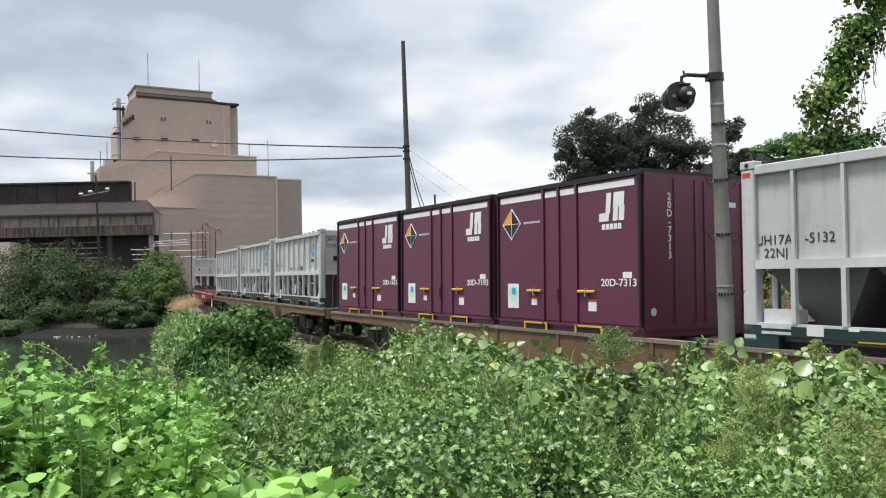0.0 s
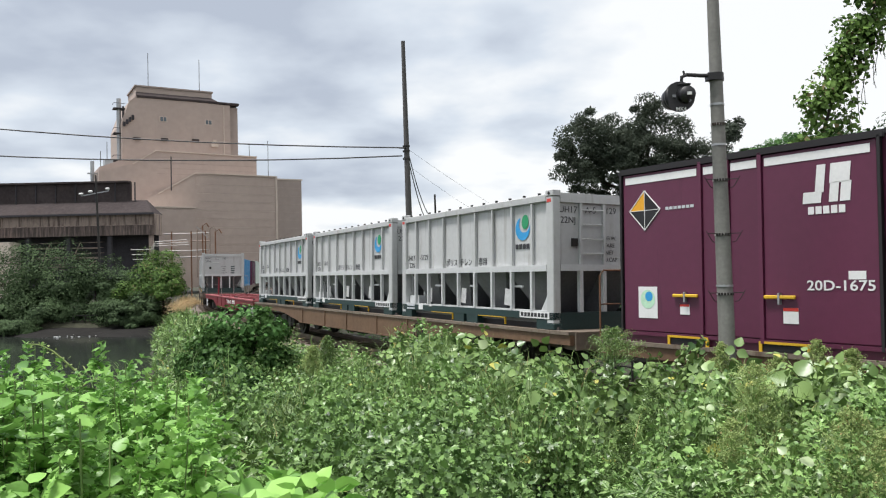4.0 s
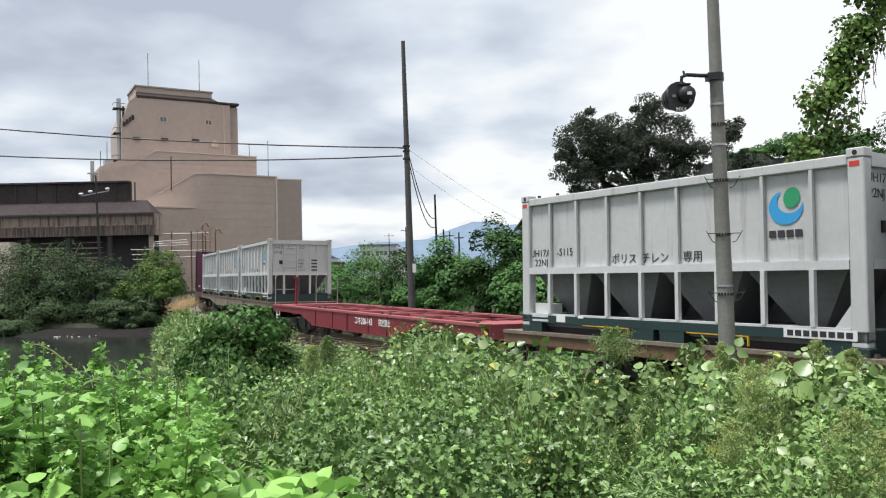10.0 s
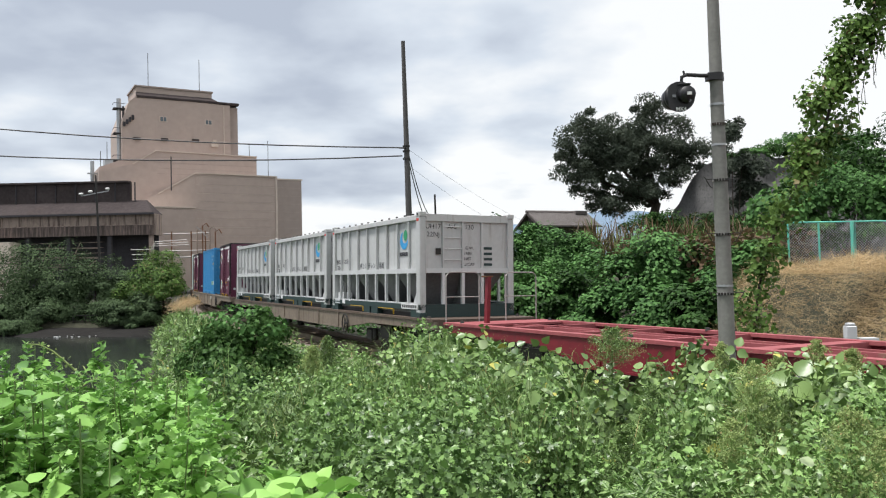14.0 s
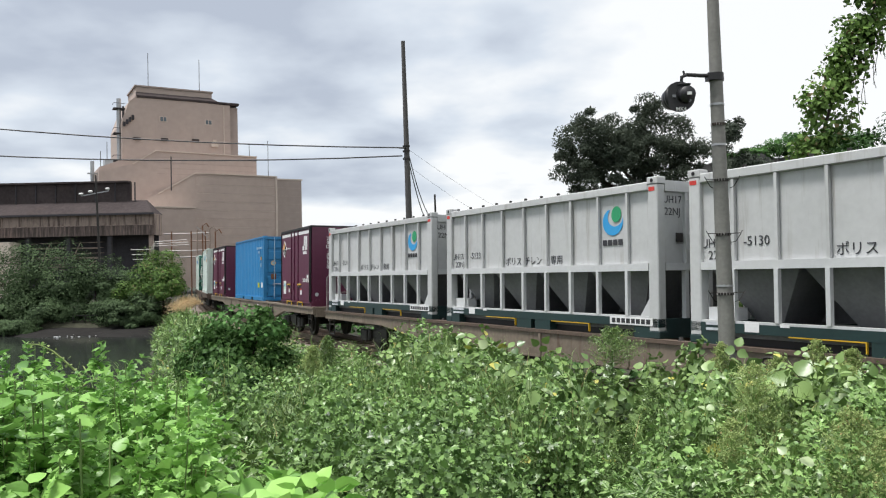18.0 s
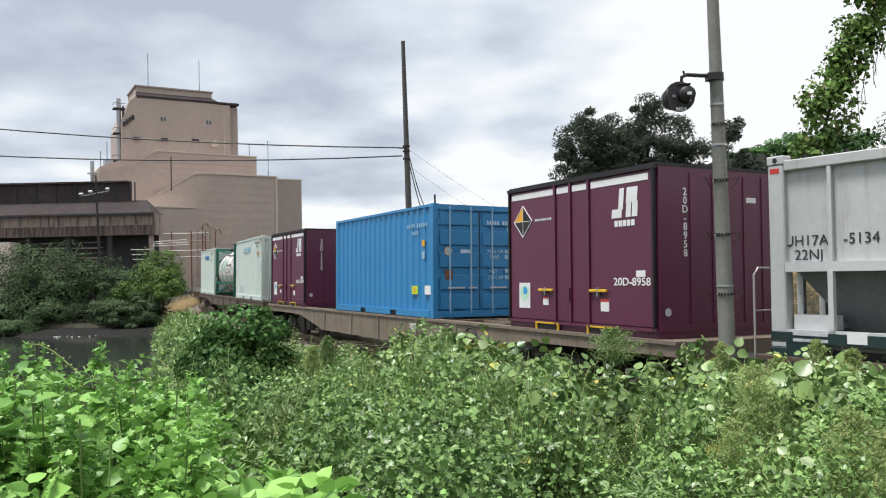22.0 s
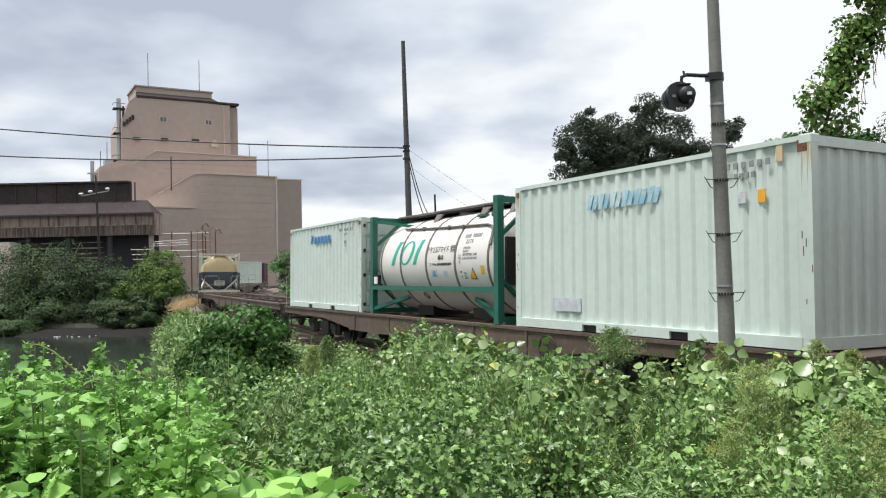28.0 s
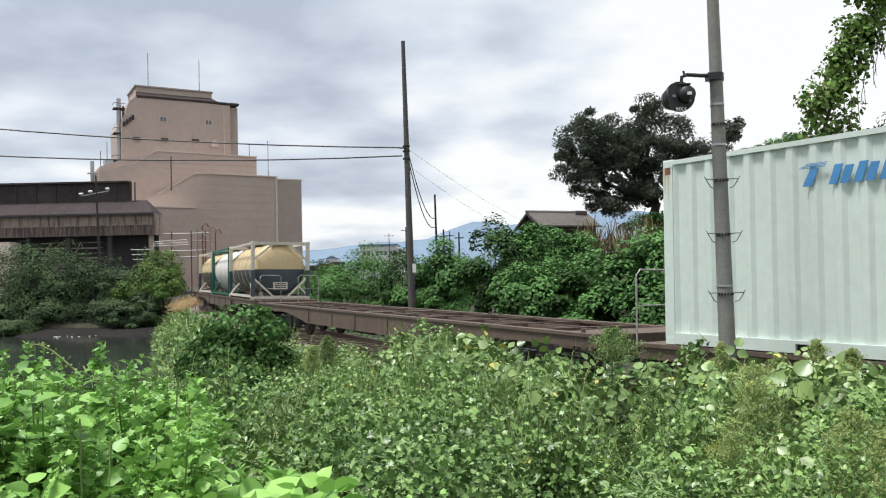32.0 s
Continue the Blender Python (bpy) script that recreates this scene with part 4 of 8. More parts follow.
def emblem_blocks(parent, x, z, s, mat, y):
    """The railway emblem as plain slanted white blocks."""
    for x0, x1, z0, z1 in ((-0.46, -0.08, -0.34, -0.12), (-0.22, -0.04, -0.14, 0.40), (0.06, 0.46, 0.02, 0.40), (0.08, 0.26, -0.34, 0.04), (0.30, 0.50, -0.34, 0.04)):
        bm = bmesh.new()
        k = 0.10 * s
        extrude_poly(bm, [(x + x0 * s + k * z0, y, z + z0 * s), (x + x1 * s + k * z0, y, z + z0 * s), (x + x1 * s + k * z1, y, z + z1 * s), (x + x0 * s + k * z1, y, z + z1 * s)], (0, -0.004, 0))
        part("emblem_block", bm, mat, parent)


def maroon_box(front, mid, number):
    """A short maroon container with sliding side doors."""
    c = thing("maroon_container", "maroon steel container with white stripe and yellow latches", "freight container", "maroon containers")
    LX, WY, H = 1.957, 1.225, 2.54
    part("body", boxes((-LX, LX, -WY + 0.05, WY - 0.05, 0.12, H - 0.05)), M["maroon"], c)
    part("roof", boxes((-LX - 0.005, LX + 0.005, -WY + 0.02, WY - 0.02, H - 0.05, H)), M["black_rubber_and_shade"], c, "dark grimy roof edge")
    part("base_frame", boxes((-LX, LX, -WY + 0.03, WY - 0.03, 0.0, 0.12)), M["maroon"], c)
    d = (-LX + 0.05, -0.48, -0.05, 0.43, LX - 0.05)
    for sy in (-1, 1):
        yo = -WY if sy < 0 else WY
        yi = yo - sy * 0.045
        y0, y1 = min(yo, yi), max(yo, yi)
        for i, (a, b) in enumerate(zip(d, d[1:])):
            part("door_panel", bevelled(boxes((a + 0.03, b - 0.03, y0, y1, 0.16, H - 0.10)), 0.008, 1), M["maroon"], c)
        for i, x in enumerate(d):
            part("door_bar", boxes((x - 0.018 - 0.008 * (i % 4 > 0), x + 0.018 + 0.008 * (i % 4 > 0), yo - 0.03, yo + 0.03, 0.10, H - 0.06)), M["black_rubber_and_shade"] if i in (0, 4) else M["maroon"], c)
        part("door_track", boxes((-LX, LX, yo - 0.03, yo + 0.03, H - 0.09, H - 0.03)), M["black_rubber_and_shade"], c)
        part("door_track", boxes((-LX, LX, yo - 0.025, yo + 0.025, 0.10, 0.15)), M["maroon"], c)
    y = -WY - 0.004
    for a, b in ((d[0] + 0.08, d[1] - 0.06), (d[1] + 0.05, d[2] - 0.05), (d[2] + 0.05, d[3] - 0.05), (d[3] + 0.06, d[4] - 0.1)):
        part("stripe", boxes((a, b, y - 0.003, y, H - 0.24, H - 0.14)), M["white_mark"], c, "white stripe")
    # hazard-like diamond in four quarters
    cx, cz, rx, rz = -1.46, 1.90, 0.285, 0.285
    for q, mat in ((0, "black_rubber_and_shade"), (1, "orange_mark"), (2, "signal_black"), (3, "signal_black")):
        bm = bmesh.new()
        a, b = [(rx, 0), (0, rz), (-rx, 0), (0, -rz)][q], [(0, rz), (-rx, 0), (0, -rz), (rx, 0)][q]
        extrude_poly(bm, [(cx, y, cz), (cx + a[0], y, cz + a[1]), (cx + b[0], y, cz + b[1])], (0, -0.004, 0))
        part("diamond_quarter", bm, M[mat], c)
    bm = bmesh.new()
    for k in range(4):
        a, b = [(rx, 0), (0, rz), (-rx, 0), (0, -rz)][k], [(0, rz), (-rx, 0), (0, -rz), (rx, 0)][k]
        bar(bm, (cx + a[0], y - 0.004, cz + a[1]), (cx + b[0], y - 0.004, cz + b[1]), 0.012, 0.012)
    bar(bm, (cx - rx, y - 0.005, cz), (cx + rx, y - 0.005, cz), 0.008, 0.008)
    bar(bm, (cx, y - 0.005, cz - rz), (cx, y - 0.005, cz + rz), 0.008, 0.008)
    part("diamond_edge", bm, M["white_mark"], c)
    for i in range(7):
        part("small_writing", boxes((cx + 0.38 + i * 0.072, cx + 0.435 + i * 0.072, y - 0.003, y, cz - 0.02, cz + 0.02)), M["grey_mark"], c)
    emblem_blocks(c, 1.29, 1.99, 0.60, M["white_mark"], y)
    for i in range(5):
        part("small_writing", boxes((1.06 + i * 0.094, 1.135 + i * 0.094, y - 0.003, y, 1.655, 1.745)), M["white_mark"], c)
    text("20D-" + number, 0.165, M["white_mark"], c, side_m(1.43, 0.815, y - 0.002), "container_number", 1.22)
    part("plate", boxes((1.53, 1.73, y - 0.003, y, 0.89, 0.985)), M["white_mark"], c)
    part("poster", boxes((-1.60, -1.25, y - 0.003, y, 0.35, 0.80)), M["white_mark"], c, "white sticker with a green round picture")
    bm = bmesh.new()
    poly(bm, [(-1.425 + 0.135 * math.cos(a), y - 0.006, 0.62 + 0.135 * math.sin(a)) for a in np.linspace(0, 2 * math.pi, 18, endpoint=False)])
    part("poster_disc", bm, M["pale_green_mark"], c)
    bm = bmesh.new()
    poly(bm, [(-1.40 + 0.07 * math.cos(a), y - 0.008, 0.66 + 0.07 * math.sin(a)) for a in np.linspace(0, 2 * math.pi, 14, endpoint=False)])
    part("poster_disc", bm, M["cyan_mark"], c)
    for x in (-0.74, 0.68):
        part("latch", bevelled(boxes((x - 0.21, x + 0.21, y - 0.05, y - 0.01, 0.655, 0.70)), 0.01, 1), M["yellow"], c, "yellow door latch")
        part("latch_hook", boxes((x - 0.012, x + 0.012, y - 0.055, y, 0.59, 0.73)), M["steel"], c)
    part("placard", boxes((-0.85, -0.69, y - 0.004, y, 0.42, 0.56)), M["white_mark"], c)
    part("placard_top", boxes((-0.85, -0.69, y - 0.006, y - 0.004, 0.53, 0.56)), M["red_mark"], c)
    part("placard", boxes((0.71, 0.91, y - 0.004, y, 0.36, 0.55)), M["white_mark"], c)
    part("placard_top", boxes((0.71, 0.91, y - 0.006, y - 0.004, 0.51, 0.55)), M["red_mark"], c)
    part("door_knob", boxes((-0.08, -0.04, y - 0.05, y, 0.50, 0.72)), M["maroon"], c)
    for x in (-0.72, 0.72):
        # black plate on the frame, painting the shade of the open pocket
        part("fork_pocket", boxes((x - 0.30, x + 0.30, y - 0.004, y + 0.02, 0.01, 0.10)), M["black_rubber_and_shade"], c)
        part("pocket_edge", boxes((x - 0.34, x + 0.34, y - 0.025, y - 0.004, 0.10, 0.13), (x - 0.34, x - 0.30, y - 0.025, y - 0.004, 0.0, 0.10), (x + 0.30, x + 0.34, y - 0.025, y - 0.004, 0.0, 0.10)), M["yellow"], c, "yellow fork pocket edge")
    # leading end: ribs, upright number
    for yy in (-0.55, -0.10, 0.10, 0.55, 0.95):
        part("end_rib", boxes((LX, LX + 0.018, yy - 0.03, yy + 0.03, 0.18, H - 0.12)), M["maroon"], c)
    part("end_sill", boxes((LX, LX + 0.03, -WY + 0.06, WY - 0.06, 0.10, 0.20)), M["maroon"], c)
    for i, ch in enumerate("20D-" + number):
        text(ch, 0.155, M["white_mark"], c, front_m(-0.67, 2.13 - i * 0.128, LX + 0.004), "container_number")
    part("small_writing", boxes((LX + 0.003, LX + 0.006, 0.55, 0.80, 2.02, 2.10)), M["white_mark"], c)
    bm = bmesh.new()
    tube(bm, [(LX + 0.002, -1.02, 0.38), (LX + 0.006, -1.02, 0.38)], 0.06, 14)
    part("round_mark", bm, M["grey_mark"], c)
    return load(c, mid, front, 2 * LX)


def corrugated(bm, x0, x1, z0, z1, y, depth, sy, waves):
    """A wall of trapezoid folds along x; y is the outer face."""
    pitch = (x1 - x0) / waves
    line = [(x0, y)]
    for i in range(waves):
        x = x0 + i * pitch
        line += [(x + 0.10 * pitch, y), (x + 0.27 * pitch, y - sy * depth), (x + 0.68 * pitch, y - sy * depth), (x + 0.85 * pitch, y)]
    line.append((x1, y))
    a = [bm.verts.new((px, py, z0)) for px, py in line]
    b = [bm.verts.new((px, py, z1)) for px, py in line]
    for i in range(len(a) - 1):
        bm.faces.new((a[i], a[i + 1], b[i + 1], b[i]))


def iso_box(front, mid, mat, name, label, doors_front=True, rust_marks=False, side_waves=18):
    c = thing(name, label, "shipping container", "twenty-foot containers")
    LX, WY, H = 3.11, 1.219, 2.566
    for sy in (-1, 1):
        bm = bmesh.new()
        corrugated(bm, -LX + 0.15, LX - 0.15, 0.16, H - 0.06, sy * (WY - 0.012), 0.036, sy, side_waves)
        part("side_wall", bm, mat, c)
        y0, y1 = (WY - 0.06, WY) if sy > 0 else (-WY, -WY + 0.06)
        part("top_rail", boxes((-LX + 0.16, LX - 0.16, y0, y1, H - 0.075, H - 0.012)), mat, c)
        pk = [(-LX + 0.16, -1.15), (-0.80, 0.80), (1.15, LX - 0.16)]
        rail = bmesh.new()
        for a, b in pk:
            box(rail, a, b, y0 - 0.02 if sy < 0 else y0, y1 if sy < 0 else y1 + 0.02, 0.02, 0.17)
        for a in (-1.15, 0.80):
            box(rail, a, a + 0.35, y0 - 0.02 if sy < 0 else y0, y1 if sy < 0 else y1 + 0.02, 0.13, 0.17)
        part("bottom_rail", rail, mat, c)
        for a in (-1.15, 0.80):
            # black sheet closes the pocket in place of its inner shade
            part("fork_pocket", boxes((a, a + 0.35, -WY + 0.02 if sy < 0 else WY - 0.06, -WY + 0.06 if sy < 0 else WY - 0.02, 0.02, 0.13)), M["black_rubber_and_shade"], c)
    part("roof", boxes((-LX + 0.12, LX - 0.12, -WY + 0.06, WY - 0.06, H - 0.06, H - 0.03)), mat, c)
    part("floor", boxes((-LX + 0.12, LX - 0.12, -WY + 0.06, WY - 0.06, 0.12, 0.16)), M["wood_dark"], c)
    for sx in (-1, 1):
        for sy in (-1, 1):
            x0, x1 = (LX - 0.16, LX) if sx > 0 else (-LX, -LX + 0.16)
            y0, y1 = (WY - 0.12, WY) if sy > 0 else (-WY, -WY + 0.12)
            part("corner_post", boxes((x0, x1, y0, y1, 0.11, H - 0.11)), mat, c)
        part("end_header", boxes((sx * LX - 0.10 if sx > 0 else -LX, sx * LX if sx > 0 else -LX + 0.10, -WY + 0.12, WY - 0.12, H - 0.14, H - 0.02)), mat, c)
        part("end_sill", boxes((sx * LX - 0.10 if sx > 0 else -LX, sx * LX if sx > 0 else -LX + 0.10, -WY + 0.12, WY - 0.12, 0.02, 0.17)), mat, c)
    castings(c, LX, WY, H, mat)
    # plain end: upright folds
    sx = -1 if doors_front else 1
    bm = bmesh.new()
    corrugated(bm, -WY + 0.12, WY - 0.12, 0.17, H - 0.14, -(LX - 0.03), 0.04, -1, 9)
    bmesh.ops.rotate(bm, verts=bm.verts[:], cent=(0, 0, 0), matrix=Matrix.Rotation(math.pi / 2 if sx > 0 else -math.pi / 2, 3, "Z"))
    part("end_wall", bm, mat, c)
    # doors
    sx = -sx
    xd = sx * (LX - 0.05)
    for y0, y1 in ((-1.09, -0.012), (0.012, 1.09)):
        door = part("door", boxes((min(xd, xd - sx * 0.04), max(xd, xd - sx * 0.04), y0, y1, 0.18, H - 0.15)), mat, c)
        for z in (0.19, 0.63, 1.13, 1.63, 2.08):
            part("door_fold", bevelled(boxes((min(xd, xd + sx * 0.036), max(xd, xd + sx * 0.036), y0 + 0.05, y1 - 0.05, z, z + (0.34 if z < 2 else 0.30))), 0.02, 1), mat, door)
        for f in (0.28, 0.78):
            y = y0 + (y1 - y0) * f
            bm = bmesh.new()
            tube(bm, [(xd + sx * 0.045, y, 0.10), (xd + sx * 0.045, y, H - 0.06)], 0.018, 8)
            part("lock_rod", bm, M["blue_mark"] if name == "blue_container" else mat, door)
            part("rod_keeper", boxes((min(xd, xd + sx * 0.06), max(xd, xd + sx * 0.06), y - 0.05, y + 0.05, 0.13, 0.20), (min(xd, xd + sx * 0.06), max(xd, xd + sx * 0.06), y - 0.05, y + 0.05, H - 0.17, H - 0.10)), mat, door)
            part("lock_handle", boxes((min(xd + sx * 0.04, xd + sx * 0.07), max(xd + sx * 0.04, xd + sx * 0.07), y - 0.06, y + 0.36 if f < 0.5 else y + 0.14, 0.66, 0.695)), M["grey_mark"], door)
        yh = y0 if y0 < -0.5 else y1
        for z in (0.40, 0.95, 1.55, 2.15):
            part("hinge", boxes((min(xd, xd + sx * 0.05), max(xd, xd + sx * 0.05), yh - 0.05, yh + 0.05, z - 0.06, z + 0.06)), mat, door)
    part("door_seal", boxes((min(xd, xd + sx * 0.004), max(xd, xd + sx * 0.004), -0.012, 0.012, 0.18, H - 0.15)), M["black_rubber_and_shade"], c)
    return load(c, mid, front, 6.22)


def side_plate(c, x0, x1, z0, z1, mat, y=-1.226, name="sticker"):
    return part(name, boxes((x0, x1, y, y + 0.012, z0, z1)), M[mat], c)


def lettering_bars(c, x, z, w, h, n, mat, slant=0.25, y=-1.226):
    """A trade name as plain slanted bars of its size and colour."""
    k = slant * h
    for i in range(n):
        a = x + i * w / n
        b = a + w / n * 0.80
        e = w / n * 0.34
        bm = bmesh.new()
        quads = [[(a, 0), (a + e, 0), (a + e + k, h), (a + k, h)], [(b - e, 0), (b, 0), (b + k * 0.9, h * 0.9), (b - e + k * 0.9, h * 0.9)]]
        for q in quads:
            extrude_poly(bm, [(u, y, z + v) for u, v in q], (0, 0.008, 0))
        part("mark_bar", bm, M[mat], c)


def blue_container(front, mid):
    c = iso_box(front, mid, M["blue"], "blue_container", "bright blue corrugated steel shipping container, doors forward")
    side_plate(c, 2.02, 2.33, 0.53, 0.72, "yellow_green")
    part("sticker_centre", boxes((2.10, 2.25, -1.230, -1.226, 0.56, 0.69)), M["yellow"], c)
    side_plate(c, 2.70, 2.99, 0.53, 0.73, "white_mark")
    side_plate(c, 2.56, 2.70, 1.62, 1.76, "orange_mark")
    side_plate(c, 2.56, 2.70, 1.34, 1.50, "blue_mark")
    for i in range(9):
        side_plate(c, 1.78 + i * 0.115 + (0.06 if i > 3 else 0), 1.83 + i * 0.115 + (0.06 if i > 3 else 0), 2.06, 2.15, "blue_mark", name="number_bar")
    for i in range(4):
        side_plate(c, 2.05 + i * 0.09, 2.09 + i * 0.09, 1.90, 1.98, "blue_mark", name="number_bar")
    xe = 3.11 - 0.015
    for wd, y, z in (("22G1", 0.82, 2.02), ("MAX GR", 0.40, 1.50), ("TARE", 0.36, 1.38), ("NET", 0.34, 1.05), ("CU CAP", 0.40, 0.90)):
        text(wd, 0.115, M["pale_blue_text"], c, front_m(y, z, xe + 0.008), "lettering")
    for y0, z0, n in ((0.18, 2.12, 5), (0.60, 2.12, 6), (0.66, 1.46, 5), (0.66, 1.34, 5), (0.66, 1.02, 5), (0.66, 0.87, 5)):
        for q in range(n):
            part("door_writing", boxes((xe, xe + 0.006, y0 + q * 0.068, y0 + 0.042 + q * 0.068, z0, z0 + 0.085)), M["pale_blue_text"], c)
    part("door_label", boxes((xe, xe + 0.006, -0.52, -0.24, 1.46, 1.54)), M["pale_blue_text"], c, "pale label")
    part("door_label", boxes((xe, xe + 0.006, -0.92, -0.72, 0.86, 1.08)), M["rust"], c, "brown sticker")
    part("door_label", boxes((xe, xe + 0.006, 0.84, 0.98, 0.28, 0.34)), M["white_mark"], c, "small white plate")
    bm = bmesh.new()
    tube(bm, [(xe, -0.83, 1.50), (xe + 0.006, -0.83, 1.50)], 0.095, 18)
    disc = part("round_sticker", bm, M["tank_cream"], c)
    bm = bmesh.new()
    tube(bm, [(xe + 0.006, -0.83, 1.50), (xe + 0.009, -0.83, 1.50)], 0.055, 14)
    part("sticker_centre", bm, M["blue_mark"], disc)
    return c


def white_container(front, mid, label, big, doors):
    c = iso_box(front, mid, M["white"], "white_container", label, doors, True, 20)
    if big:
        lettering_bars(c, -1.02, 1.975, 1.66, 0.24, 6, "faded_blue", 0.35)
        for i in range(7):
            side_plate(c, 1.72 + i * 0.125, 1.785 + i * 0.125, 2.27, 2.35, "faded_ink", name="number_bar")
        for i in range(4):
            side_plate(c, 1.98 + i * 0.09, 2.03 + i * 0.09, 2.14, 2.21, "faded_ink", name="number_bar")
        side_plate(c, 2.35, 2.46, 1.81, 1.97, "orange_mark")
        side_plate(c, 2.03, 2.16, 1.82, 1.97, "grey_mark")
        side_plate(c, 2.63, 2.72, 2.28, 2.47, "tank_cream")
        side_plate(c, -1.95, -1.20, 0.33, 0.55, "grey_mark")
    else:
        lettering_bars(c, -0.70, 1.985, 1.44, 0.225, 5, "name_blue", 0.35)
        for k in range(4):
            bm = bmesh.new()
            z = 2.20 + 0.016 * k
            extrude_poly(bm, [(-1.06 + 0.03 * k, -1.226, z), (-0.74 + 0.01 * k, -1.226, z), (-0.74 + 0.01 * k, -1.226, z + 0.008), (-1.06 + 0.03 * k, -1.226, z + 0.008)], (0, 0.008, 0))
            part("mark_line", bm, M["name_blue"], c)
        bm = bmesh.new()
        extrude_poly(bm, [(-1.02, -1.226, 1.99), (-0.90, -1.226, 1.99), (-0.82, -1.226, 2.19), (-0.92, -1.226, 2.19)], (0, 0.008, 0))
        part("mark_bar", bm, M["name_blue"], c)
        for body, x0, x1, z in (("TRSI", 1.42, 1.73, 2.285), ("061422", 1.85, 2.25, 2.28), ("8", 2.32, 2.38, 2.275), ("2211", 1.85, 2.07, 2.155)):
            ob = text(body, 0.125, M["dark_mark"], c, side_m((x0 + x1) / 2, z, -1.222), "lettering")
            w = max(v.co.x for v in ob.data.vertices) - min(v.co.x for v in ob.data.vertices)
            ob.data.transform(Matrix.Diagonal(((x1 - x0) / w, 1, 1, 1)))
        for x0, x1, z0, z1 in ((1.87, 2.00, 1.975, 1.987), (1.87, 2.00, 1.885, 1.897), (1.87, 1.882, 1.897, 1.975), (1.988, 2.00, 1.897, 1.975), (1.90, 1.915, 1.91, 1.96), (1.935, 1.975, 1.91, 1.96), (1.90, 1.98, 1.82, 1.86), (2.49, 2.505, 2.25, 2.40), (2.44, 2.49, 2.25, 2.262), (2.45, 2.485, 2.28, 2.32)):
            side_plate(c, x0, x1, z0, z1, "faded_ink", name="small_writing")
        part("vent_cover", boxes((3.055, 3.105, -0.99, -0.78, 1.10, 1.38)), M["pipe"], c, "grey vent cover on the door")
        for z in (0.22, 1.00, 1.66, 2.33):
            part("hinge_pin", boxes((3.10, 3.135, -1.16, -1.10, z - 0.045, z + 0.045)), M["black_steel"], c)
    side_plate(c, -3.07, -2.98, 2.36, 2.47, "rust", -1.222, "rust_patch")
    side_plate(c, 2.92, 3.06, 2.36, 2.50, "rust", -1.222, "rust_patch")
    rg = random.Random(31 if big else 32)
    for x0, x1, deep in ((2.945, 3.105, 1.15), (-3.105, -2.99, 0.75)):
        # rust runs down the corner posts in strips of uneven length
        bm, x = bmesh.new(), x0
        while x < x1:
            w = rg.uniform(0.008, 0.022)
            top = 2.45
            end = top - deep * rg.uniform(0.15, 1.0) * rg.uniform(0.3, 1.0)
            poly(bm, [(x, -1.2215, top), (x + w, -1.2215, top), (x + w * 0.7, -1.2215, (top + end) / 2), (x + w * 0.5, -1.2215, end)])
            x += w * rg.uniform(0.9, 1.6)
        part("rust_run", bm, M["rust_wash"], c, "pale rust stain")
    for k in range(9):
        x, z, h = rg.choice((2.96, 3.02, 3.07, -3.05)) + rg.uniform(-0.02, 0.02), rg.uniform(0.3, 1.6), rg.uniform(0.03, 0.12)
        side_plate(c, x, x + 0.012, z, z + h, "rust", -1.2215, "rust_chip")
    return c


